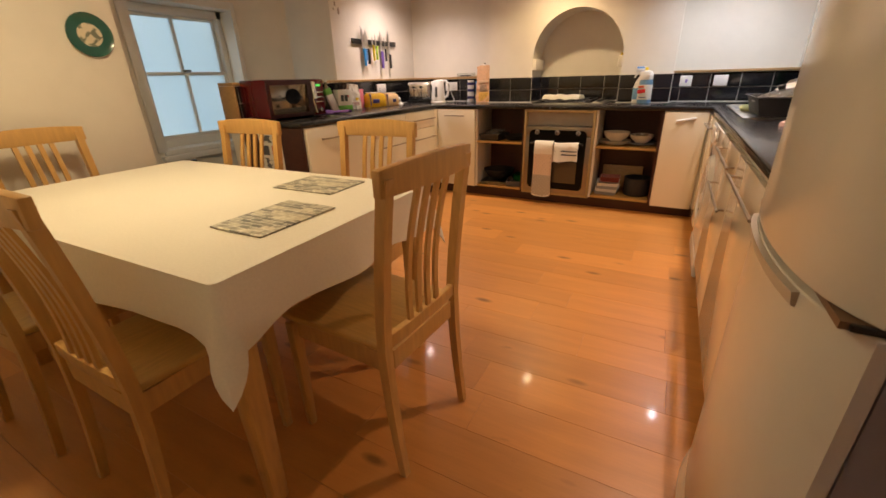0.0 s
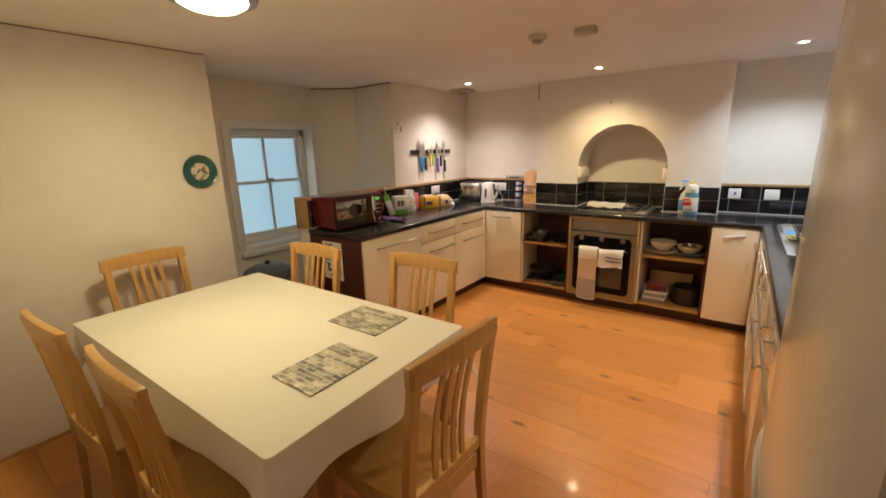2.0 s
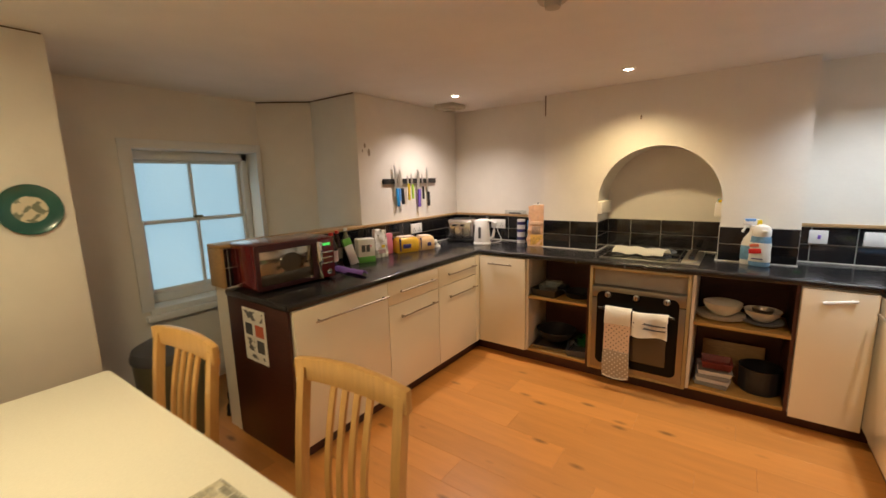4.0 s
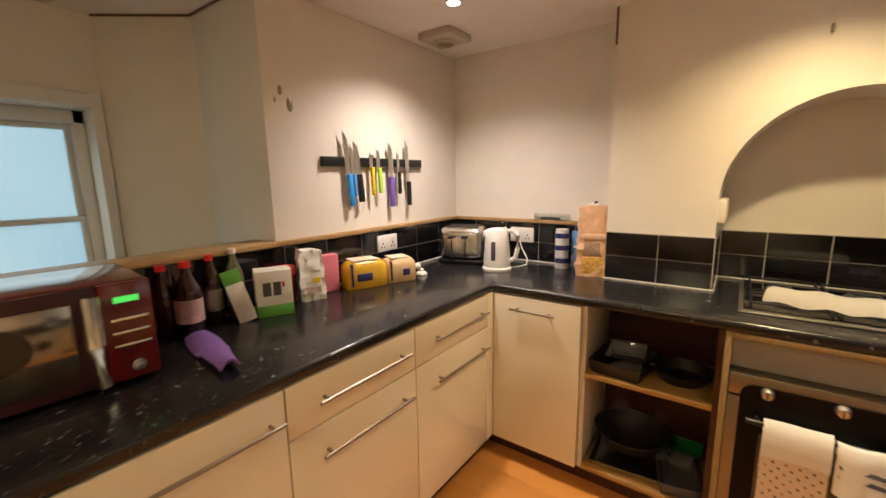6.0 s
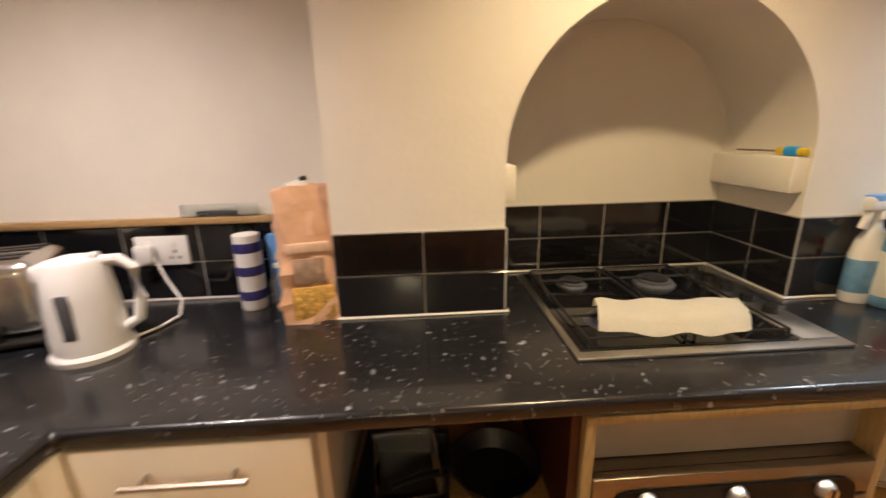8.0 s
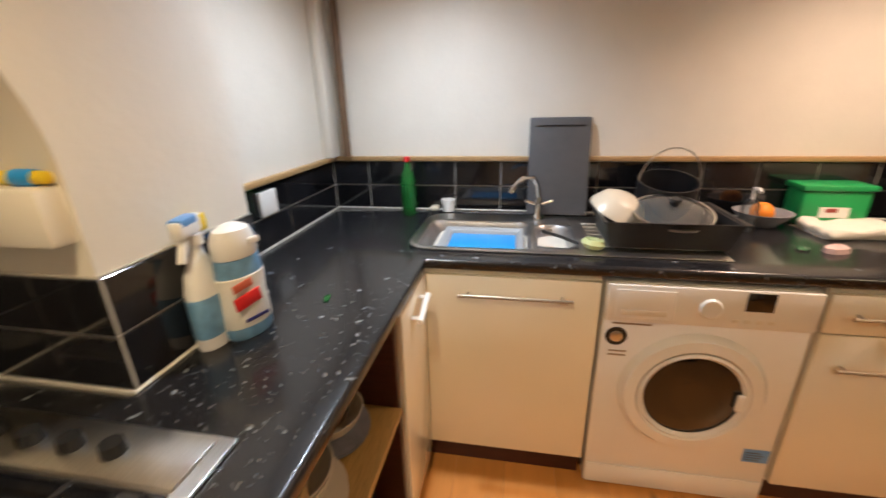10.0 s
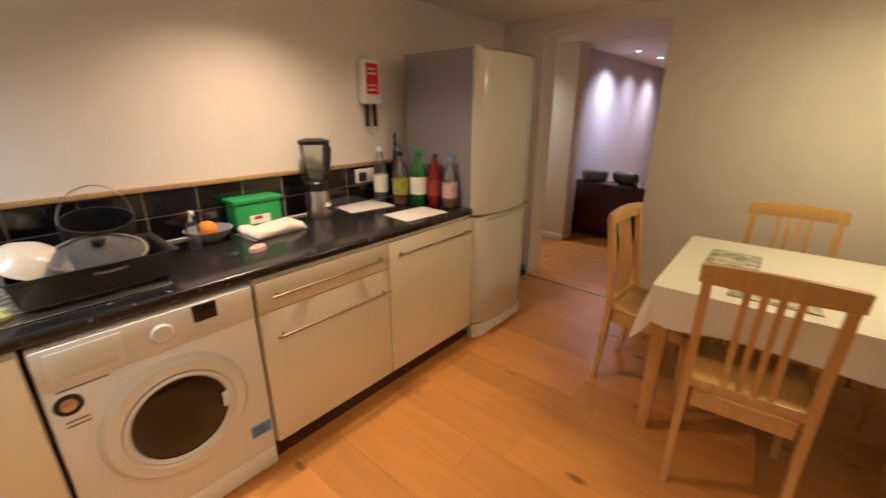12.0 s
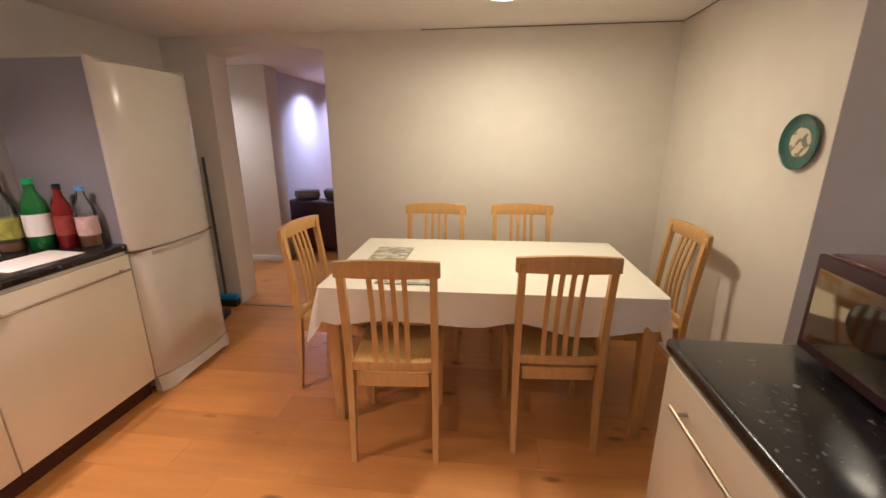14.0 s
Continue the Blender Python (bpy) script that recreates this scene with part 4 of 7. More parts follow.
def tub():
    t = thing("washing_up_bowl", "grey plastic washing-up bowl with bright blue inside in the sink", "washing-up bowl", 2.578, -0.165, CT - 0.158)
    bm = bmesh.new()
    out = [[bm.verts.new((sx * hx, sy * hy, z)) for sx, sy in ((-1, -1), (1, -1), (1, 1), (-1, 1))] for hx, hy, z in
           ((0.095, 0.105, 0.0), (0.12, 0.14, 0.155), (0.135, 0.155, 0.158), (0.135, 0.155, 0.152), (0.112, 0.132, 0.150), (0.09, 0.10, 0.06))]
    bm.faces.new(out[0][::-1])
    for a, b in zip(out, out[1:]):
        for i in range(4):
            bm.faces.new((a[i], a[(i + 1) % 4], b[(i + 1) % 4], b[i]))
    bm.faces.new(out[-1])
    bmesh.ops.recalc_face_normals(bm, faces=bm.faces)
    part("tub", bev(bm, 0.008, 2, 50), M["tubgrey"], t, "light grey tub")
    part("liner", box(-0.107, 0.107, -0.127, 0.127, 0.062, 0.138, 0.008), M["blue"], t, "bright blue cloth and water in the bowl")


tub()


# ---------------------------------------------------------------- large appliances
def washing_machine():
    w = thing("washing_machine", "white front-loading washing machine under the worktop", "washing machine", RX - 0.012, -0.575, 0.0, -90)
    W = 0.596
    part("body", box(0, W, 0.0, 0.55, 0.008, 0.835, 0.006), M["appliance"], w)
    part("plinth_cover", box(0.006, W - 0.006, -0.006, -0.0005, 0.012, 0.10, 0.002), M["appliance"], w)
    fas = part("control_panel", box(0.004, W - 0.004, -0.014, -0.0005, 0.705, 0.832, 0.005), M["appliance"], w, "white control panel")
    part("drawer", box(0.03, 0.20, -0.018, -0.0145, 0.72, 0.818, 0.002), M["white"], fas, "detergent drawer with a recessed grip")
    part("grip", box(0.05, 0.18, -0.0195, -0.0182, 0.732, 0.75, 0.0004), M["carcass"], fas)
    part("display", box(0.392, 0.468, -0.0165, -0.0142, 0.766, 0.826, 0.001), M["blackglass"], fas, "small black display")
    part("dial", turned(lathe([(0, 0), (0.033, 0), (0.032, 0.005), (0.028, 0.009), (0, 0.010)], 24), pose(0.30, -0.0145, 0.768, 90)), M["white"], fas)
    for i in range(4):
        part("button", box(0.365 + 0.032 * i, 0.383 + 0.032 * i, -0.0165, -0.0142, 0.725, 0.737, 0.002), M["carcass"], fas)
    c = (0.30, 0.447)
    door = part("door_ring", turned(lathe([(0.158, 0.012), (0.174, 0.028), (0.208, 0.024), (0.226, 0.0), (0.152, 0.0), (0.158, 0.012)], 48), pose(c[0], -0.001, c[1], 90)), M["appliance"], w, "round white door ring")
    part("trim_ring", turned(lathe([(0.147, 0.02), (0.158, 0.03), (0.166, 0.025), (0.160, 0.014), (0.147, 0.02)], 48), pose(c[0], -0.001, c[1], 90)), M["white"], door, "light grey inner ring")
    part("door_glass", turned(lathe([(0, 0.022), (0.05, 0.026), (0.11, 0.024), (0.150, 0.016), (0.154, 0.003), (0, 0.003)], 40), pose(c[0], -0.001, c[1], 90)), M["blackglass"], door, "dark domed door glass")
    part("door_catch", box(c[0] + 0.125, c[0] + 0.15, -0.036, -0.026, c[1] - 0.03, c[1] + 0.03, 0.004), M["white"], door)
    sp = part("sticker", turned(lathe([(0, 0), (0.034, 0), (0.033, 0.002), (0, 0.0022)], 24), pose(0.048, -0.0006, 0.643, 90)), M["black"], w, "round black sticker")
    part("sticker_face", turned(lathe([(0, 0.0024), (0.02, 0.0024), (0.019, 0.003), (0, 0.003)], 20), pose(0.048, -0.0006, 0.643, 90)), M["steel"], sp)
    for z, a, b in ((0.688, 0.03, 0.15), (0.585, 0.03, 0.085), (0.57, 0.03, 0.085)):
        part("print_line", box(a, b, -0.0012, -0.0004, z, z + 0.006), M["nickel"], w, "small grey print", 0)
    part("label", box(0.508, 0.588, -0.0013, -0.0004, 0.185, 0.24), M["skyblue"], w, "pale blue printed label", 0)
    for i in range(4):
        part("label_bar", box(0.514, 0.560 + 0.005 * (i % 3), -0.0022, -0.0014, 0.193 + 0.010 * i, 0.197 + 0.010 * i), M["graphite"], w, smooth=0)


washing_machine()


def fridge():
    f = thing("fridge_freezer", "tall white fridge freezer with curved doors and grey sides", "fridge freezer", 2.365, -2.522, 0.0, -90)
    W, H, D = 0.615, 1.775, 0.53
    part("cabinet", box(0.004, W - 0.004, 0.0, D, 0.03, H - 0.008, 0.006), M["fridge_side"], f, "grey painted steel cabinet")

    def bow(u, out=0.0):
        return -0.024 - out - 0.034 * (1 - abs(u) ** 6) - 0.036 * (1 - u * u)

    def curved(z0, z1, top):
        """Bowed door with broad rounded upright edges."""
        n = 32
        out = [(W / 2 - math.cos(math.pi * i / n) * W / 2, bow(-math.cos(math.pi * i / n))) for i in range(n + 1)]
        bm = prism([*out, (W, -0.002), (0, -0.002)], z0, z1)
        if top:
            for v in bm.verts:
                if v.co.z > z1 - 0.001 and v.co.y < -0.04:
                    v.co.z -= 0.024
        return bev(bm, 0.007, 3, 50)

    def kick():
        """Flared foot panel with an arched cut-out between its two feet."""
        bm = bmesh.new()
        n = 24
        cols = []
        for i in range(n + 1):
            u = 2 * i / n - 1
            low = 0.002 if abs(u) > 0.78 else 0.002 + 0.034 * (1 - (u / 0.78) ** 4)
            y0, y1 = bow(u * 0.98), bow(u * 0.98, 0.012)
            x = W / 2 + u * (W / 2 - 0.004)
            cols.append([bm.verts.new(p) for p in ((x, -0.003, 0.094), (x, y0, 0.094), (x, y1, max(low, 0.03)), (x, y1, low), (x, -0.003, low))])
        for a, b in zip(cols, cols[1:]):
            for k in range(5):
                bm.faces.new((a[k], a[(k + 1) % 5], b[(k + 1) % 5], b[k]))
        bm.faces.new(cols[0])
        bm.faces.new(cols[-1][::-1])
        bmesh.ops.remove_doubles(bm, verts=bm.verts[:], dist=1e-5)
        bmesh.ops.recalc_face_normals(bm, faces=bm.faces)
        return bm

    part("fridge_door", curved(0.838, H, True), M["fridge"], f, "white upper door with a rounded top")
    lo = part("freezer_door", curved(0.10, 0.826, False), M["fridge"], f, "white lower door")
    part("kick_panel", kick(), M["fridge"], f, "white flared foot panel")
    part("grip_slot", box(0.01, W - 0.01, -0.060, -0.004, 0.8265, 0.8375), M["brownpipe"], f, "dark gap between the doors")
    gb = bmesh.new()
    rows_ = []
    for i in range(17):
        x = 0.09 + (W - 0.20) * i / 16
        y = bow(2 * x / W - 1)
        rows_.append([gb.verts.new(p) for p in ((x, y - 0.006, 0.800), (x, y - 0.010, 0.822), (x, y + 0.016, 0.8262), (x, y + 0.002, 0.798))])
    for a, b in zip(rows_, rows_[1:]):
        for k in range(4):
            gb.faces.new((a[k], a[(k + 1) % 4], b[(k + 1) % 4], b[k]))
    gb.faces.new(rows_[0])
    gb.faces.new(rows_[-1][::-1])
    bmesh.ops.recalc_face_normals(gb, faces=gb.faces)
    part("grip", gb, M["dullplastic"], lo, "slim pale grip along the door edge")
    part("hinge", box(W - 0.06, W - 0.004, -0.05, -0.01, 0.8268, 0.8372, 0.002), M["black"], f)
    for x in (0.05, W - 0.05):
        part("foot", turned(lathe([(0, 0), (0.02, 0), (0.018, 0.032), (0, 0.032)], 12), Matrix.Translation((x, 0.04, 0))), M["black"], f)
    part("top_panel", box(0.006, W - 0.006, 0.002, D - 0.01, H - 0.0075, H - 0.003, 0.001), M["fridge"], f, "white top panel")
    part("top_vent", box(0.03, W - 0.03, 0.004, 0.06, H - 0.0025, H + 0.004, 0.002), M["fridge"], f)


fridge()


def microwave():
    m = thing("microwave_oven", "glossy dark red microwave oven on the worktop", "microwave", -0.438, -1.50, CT, 86)
    hw, d, h = 0.242, 0.15, 0.262
    part("casing", box(-hw, hw, -d + 0.012, d, 0.012, h, 0.012), M["red"], m)
    door = part("door", box(-hw, 0.135, -d - 0.006, -d + 0.011, 0.014, h - 0.004, 0.004), M["maroon"], m, "dark mirrored door")
    part("door_glass", box(-hw + 0.02, 0.09, -d - 0.009, -d - 0.0065, 0.04, h - 0.035, 0.002), M["mirror"], door, "dark mirror glass")
    part("turntable_window", turned(lathe([(0, 0), (0.066, 0), (0.064, 0.002), (0, 0.0022)], 28), pose(-0.045, -d - 0.0092, 0.150, 90) @ Matrix.Diagonal((1, 0.8, 1, 1))), M["blackglass"], door)
    hb = tube([(0.12, -d - 0.035, 0.03), (0.118, -d - 0.045, 0.13), (0.12, -d - 0.035, h - 0.02)], 0.018, 12)
    for z in (0.04, h - 0.03):
        tube([(0.12, -d - 0.035, z), (0.12, -d - 0.004, z)], 0.008, 8, hb)
    part("handle", hb, M["chrome"], door, "chrome bar handle")
    cp = part("control_panel", box(0.138, hw, -d - 0.005, -d + 0.011, 0.014, h - 0.004, 0.003), M["red"], m, "red control panel")
    part("display", box(0.165, 0.215, -d - 0.0065, -d - 0.0052, 0.210, 0.225), M["display"], cp, "green lit display", 0)
    for i in range(3):
        part("button", box(0.155, 0.23, -d - 0.009, -d - 0.0052, 0.165 - 0.033 * i, 0.173 - 0.033 * i, 0.001), M["chrome"], cp, "slim metal button")
    part("knob", turned(lathe([(0, 0), (0.017, 0), (0.015, 0.014), (0, 0.015)], 18), pose(0.195, -d - 0.0052, 0.05, 90)), M["chrome"], cp)
    for x in (-0.18, 0.18):
        for y in (-0.1, 0.1):
            part("foot", turned(lathe([(0, 0), (0.014, 0), (0.014, 0.013), (0, 0.013)], 10), Matrix.Translation((x, y, 0))), M["black"], m)


M["mirror"] = mat("bronze_mirror_glass", (0.28, 0.235, 0.18), 0.10, 0.95)
microwave()


# ---------------------------------------------------------------- dining table and chairs
TX0, TX1, TY0, TY1, TZ = -0.278, 1.286, -3.326, -2.397, 0.742


def dining_table():
    cx, cy = (TX0 + TX1) / 2, (TY0 + TY1) / 2
    t = thing("dining_table", "beech dining table covered by a cloth", "table", cx, cy, 0, 1.2)
    hx, hy = (TX1 - TX0) / 2 - 0.01, (TY1 - TY0) / 2 - 0.01
    part("tabletop", box(-hx, hx, -hy, hy, TZ - 0.032, TZ - 0.006, 0.004), M["chair"], t)
    for a, b, c, d in ((-hx + 0.06, hx - 0.06, -hy + 0.05, -hy + 0.07), (-hx + 0.06, hx - 0.06, hy - 0.07, hy - 0.05), (-hx + 0.05, -hx + 0.07, -hy + 0.07, hy - 0.07), (hx - 0.07, hx - 0.05, -hy + 0.07, hy - 0.07)):
        part("apron", box(a, b, c, d, TZ - 0.12, TZ - 0.033), M["chair"], t)
    for sx in (-1, 1):
        for sy in (-1, 1):
            bm = bx(bmesh.new(), -0.034, 0.034, -0.034, 0.034, 0, TZ - 0.033)
            for v in bm.verts:
                if v.co.z < 0.1:
                    v.co.x *= 0.68
                    v.co.y *= 0.68
            part("leg", turned(bev(bm, 0.005), Matrix.Translation((sx * (hx - 0.045), sy * (hy - 0.045), 0))), M["chair"], t)


dining_table()


def tablecloth():
    """Cloth with folded hanging corners: walked round the table edge, the skirt rippling outward."""
    bm = bmesh.new()
    cx, cy = (TX0 + TX1) / 2, (TY0 + TY1) / 2
    hx, hy, r = (TX1 - TX0) / 2, (TY1 - TY0) / 2, 0.02
    ring = []
    for sx, sy, a0 in ((1, 1, 0), (-1, 1, 90), (-1, -1, 180), (1, -1, 270)):
        for i in range(9):
            a = radians(a0 + 11.25 * i)
            ring.append((sx * (hx - r) + r * math.cos(a), sy * (hy - r) + r * math.sin(a), math.cos(a), math.sin(a), abs(i - 4) / 4))
        nx, ny = {(1, 1): (-1, 1), (-1, 1): (-1, -1), (-1, -1): (1, -1), (1, -1): (1, 1)}[sx, sy]
        ax, ay, bx_, by = ring[-1][0], ring[-1][1], nx * (hx - r) + r * math.cos(radians(a0 + 90)), ny * (hy - r) + r * math.sin(radians(a0 + 90))
        m = 26
        for i in range(1, m):
            f = i / m
            ring.append((ax + (bx_ - ax) * f, ay + (by - ay) * f, math.cos(radians(a0 + 90)), math.sin(radians(a0 + 90)), 2))
    n = len(ring)
    top = [bm.verts.new((x, y, TZ)) for x, y, *_ in ring]
    inner = [bm.verts.new((x * 0.985, y * 0.975, TZ + 0.001)) for x, y, *_ in ring]
    bm.faces.new(inner)
    for i in range(n):
        j = (i + 1) % n
        bm.faces.new((inner[i], top[i], top[j], inner[j]))
    prev = top
    drop = 0.158
    steps = 7
    for s in range(1, steps + 1):
        f = s / steps
        line = []
        for x, y, nx, ny, c in ring:
            corner = max(0.0, 1 - c) if c <= 1 else 0.0
            near = 0.0
            if c == 2:
                dcorner = min(math.hypot(abs(x) - hx, abs(y) - hy), 0.3)
                near = (1 - dcorner / 0.3) ** 2
            fold = math.sin((x * 1.7 + y * 2.3) * 6.5) * 0.020 + noise.noise(Vector((x * 5, y * 5, 1.5))) * 0.030
            out = f * (0.008 + fold + 0.085 * corner * (1.0 - 0.35 * f) - 0.028 * near * f)
            d = drop * (1 + 0.62 * corner + 0.14 * near) + 0.028 * noise.noise(Vector((x * 4, y * 4, 7)))
            line.append(bm.verts.new((x + nx * out, y + ny * out, TZ - 0.004 - d * f)))
        for i in range(n):
            j = (i + 1) % n
            bm.faces.new((prev[i], line[i], line[j], prev[j]))
        prev = line
    bmesh.ops.recalc_face_normals(bm, faces=bm.faces)
    bmesh.ops.solidify(bm, geom=bm.faces[:], thickness=0.002)
    return solid("tablecloth", bm, M["cloth"], "plain cream tablecloth hanging over the dining table", "tablecloth", m=pose(cx, cy, 0, 0, 0, 1.2), smooth=50)


tablecloth()
for x0, x1, y0, y1, rz in ((0.735, 1.025, -2.668, -2.455, 1.5), (0.95, 1.163, -3.08, -2.785, 0.5)):
    solid("placemat", box(-(x1 - x0) / 2, (x1 - x0) / 2, -(y1 - y0) / 2, (y1 - y0) / 2, 0, 0.005, 0.0015), M["mat"], "rectangular cork placemat with a grey-green printed pattern on the tablecloth", "placemat",
          group="placemats on the table", m=pose((x0 + x1) / 2, (y0 + y1) / 2, TZ + 0.0025, 0, 0, rz))


def curved_post(x, y_foot, y_seat, y_top, h, w=0.030, t=0.030):
    """A back post that sweeps back above the seat."""
    bm = bmesh.new()
    rings = []
    for i in range(13):
        f = i / 12
        z = h * f
        y = y_seat + (y_foot - y_seat) * max(0, 1 - z / 0.45) ** 1.6 if z < 0.45 else y_seat + (y_top - y_seat) * ((z - 0.45) / (h - 0.45)) ** 1.5
        k = 0.78 + 0.22 * min(1, z / 0.4)
        rings.append([bm.verts.new((x + a * w / 2 * k, y + b * t / 2 * k, z)) for a, b in ((-1, -1), (1, -1), (1, 1), (-1, 1))])
    bm.faces.new(rings[0][::-1])
    bm.faces.new(rings[-1])
    for a, b in zip(rings, rings[1:]):
        for i in range(4):
            bm.faces.new((a[i], a[(i + 1) % 4], b[(i + 1) % 4], b[i]))
    bmesh.ops.recalc_face_normals(bm, faces=bm.faces)
    return bm


def dining_chair():
    """Faces -y (towards a table south of it); origin under the middle of the seat."""
    c = thing("dining_chair", "pale beech dining chair with a slatted back", "chair", group="chairs round the dining table")
    h, ys, yt = 0.957, 0.19, 0.24
    for x in (-0.183, 0.183):
        part("back_leg", curved_post(x, 0.225, ys, yt, h - 0.03), M["chair"], c)
        bm = bx(bmesh.new(), x - 0.018, x + 0.018, -0.205, -0.169, 0, 0.43)
        for v in bm.verts:
            if v.co.z < 0.1:
                v.co.x, v.co.y = x + (v.co.x - x) * 0.72, -0.187 + (v.co.y + 0.187) * 0.72
        part("front_leg", bev(bm, 0.004), M["chair"], c)
    def rail(z0, z1, yb, bow, hw, th):
        bm = bmesh.new()
        n = 10
        front, back = [], []
        for i in range(n + 1):
            x = hw * (2 * i / n - 1)
            y = yb + bow * (1 - (x / hw) ** 2)
            crown = 0.012 * (1 - (x / hw) ** 2) if z1 > 0.9 else 0
            front.append([bm.verts.new((x, y - th / 2, z)) for z in (z0, z1 + crown)])
            back.append([bm.verts.new((x, y + th / 2, z)) for z in (z0, z1 + crown)])
        for i in range(n):
            bm.faces.new((front[i][0], front[i + 1][0], front[i + 1][1], front[i][1]))
            bm.faces.new((back[i][0], back[i][1], back[i + 1][1], back[i + 1][0]))
            bm.faces.new((front[i][1], front[i + 1][1], back[i + 1][1], back[i][1]))
            bm.faces.new((front[i][0], back[i][0], back[i + 1][0], front[i + 1][0]))
        bm.faces.new((front[0][0], front[0][1], back[0][1], back[0][0]))
        bm.faces.new((front[n][0], back[n][0], back[n][1], front[n][1]))
        bmesh.ops.recalc_face_normals(bm, faces=bm.faces)
        return bev(bm, 0.004, 2, 50)
    part("top_rail", rail(h - 0.072, h - 0.008, yt - 0.005, 0.018, 0.210, 0.024), M["chair"], c, "curved top rail")
    part("lower_rail", rail(0.45, 0.492, ys + 0.002, 0.006, 0.170, 0.02), M["chair"], c)
    for x in (-0.069, -0.023, 0.023, 0.069):
        bm = bmesh.new()
        rr = []
        for i in range(8):
            f = i / 7
            z = 0.486 + (h - 0.066 - 0.486) * f
            y = ys + 0.008 + (yt + 0.008 - ys - 0.008) * f ** 1.4 - 0.012 * math.sin(math.pi * f)
            rr.append([bm.verts.new((x + a * 0.010, y + b * 0.005, z)) for a, b in ((-1, -1), (1, -1), (1, 1), (-1, 1))])
        bm.faces.new(rr[0][::-1])
        bm.faces.new(rr[-1])
        for a, b in zip(rr, rr[1:]):
            for i in range(4):
                bm.faces.new((a[i], a[(i + 1) % 4], b[(i + 1) % 4], b[i]))
        bmesh.ops.recalc_face_normals(bm, faces=bm.faces)
        part("slat", bm, M["chair"], c)
    seat = prism([(-0.2, -0.215), (0.2, -0.215), (0.183, 0.172), (-0.183, 0.172)], 0.436, 0.458)
    part("seat", bev(seat, 0.008, 3), M["seat"], c, "pale wooden seat panel")
    for a in (box(-0.155, 0.155, -0.197, -0.179, 0.372, 0.434), box(-0.155, 0.155, 0.18, 0.198, 0.372, 0.434), box(-0.181, -0.164, -0.17, 0.172, 0.372, 0.434), box(0.164, 0.181, -0.17, 0.172, 0.372, 0.434)):
        part("seat_rail", a, M["chair"], c)
    return c


CHAIRS = [(0.900, -2.402, 4.5), (0.188, -2.535, 4), (0.866, -3.232, 180), (0.265, -3.268, 183), (1.318, -2.825, -93), (-0.312, -2.92, 92)]
chair = dining_chair()
for k, (x, y, rz) in enumerate(CHAIRS):
    if k == 0:
        chair.matrix_basis = pose(x, y, 0, 0, 0, rz)
    else:
        copy_thing(chair, pose(x, y, 0, 0, 0, rz))


# ---------------------------------------------------------------- ceiling fittings
def ceiling_lamp():
    l = thing("ceiling_lamp", "round metal-rimmed ceiling lamp with a lit glass dome", "ceiling lamp", *LAMP, CEIL)
    part("metal_rim", lathe([(0.0, 0.0), (0.168, 0.0), (0.171, -0.028), (0.160, -0.048), (0.131, -0.050), (0.131, -0.04), (0, -0.04)], 40), M["nickel"], l, "brushed metal rim")
    part("diffuser", lathe([(0.130, -0.042), (0.122, -0.060), (0.095, -0.075), (0.05, -0.084), (0, -0.087)], 40), M["lampglow"], l, "glowing frosted glass dome")


ceiling_lamp()


def downlight(x, y):
    l = thing("downlight", "small recessed downlight in a white ring", "downlight", x, y, CEIL, 0, "recessed ceiling downlights")
    part("ring", lathe([(0.028, -0.004), (0.043, -0.005), (0.046, 0.0), (0.028, 0.0), (0.028, -0.004)], 28), M["white"], l)
    part("bulb", lathe([(0, -0.0035), (0.026, -0.003), (0.026, -0.0005), (0, -0.0005)], 24), M["spotglow"], l, "lit lamp face")


# the last hall fitting only goes with the added, unseen pier light
for x, y, *_ in DOWNLIGHTS + HALL_LIGHTS:
    downlight(x, y)
sd = thing("smoke_detector", "round white smoke detector on the ceiling", "smoke detector", 1.115, -1.315, CEIL)
part("base", lathe([(0, 0), (0.055, 0), (0.055, -0.014), (0.048, -0.022), (0, -0.022)], 28), M["dullplastic"], sd)
part("cap", lathe([(0, -0.022), (0.032, -0.022), (0.028, -0.042), (0.012, -0.046), (0, -0.046)], 24), M["dullplastic"], sd)
solid("ceiling_box", box(-0.055, 0.055, -0.032, 0.032, -0.034, 0, 0.004), M["dullplastic"], "small white rectangular sounder box on the ceiling", "alarm box", m=pose(1.385, -1.29, CEIL, 0, 0, -4))
ex = thing("extractor_vent", "square white ceiling extractor vent with a round grille", "ceiling vent", -0.40, 0.20, CEIL)
part("frame", box(-0.10, 0.10, -0.10, 0.10, -0.035, 0, 0.008), M["dullplastic"], ex)
part("collar", lathe([(0.045, -0.035), (0.062, -0.035), (0.06, -0.05), (0.045, -0.052), (0.045, -0.035)], 28), M["dullplastic"], ex)
part("grille", lathe([(0, -0.036), (0.044, -0.036), (0.04, -0.044), (0, -0.046)], 24), M["nickel"], ex)


# ---------------------------------------------------------------- things on the walls
def knife_rack():
    r = solid("knife_rack", box(0, 0.022, -0.345, 0.34, -0.021, 0.021, 0.003), M["black"], "long black magnetic knife rack on the wall", "knife rack", m=pose(XL, -0.126, 1.462))
    return r


knife_rack()


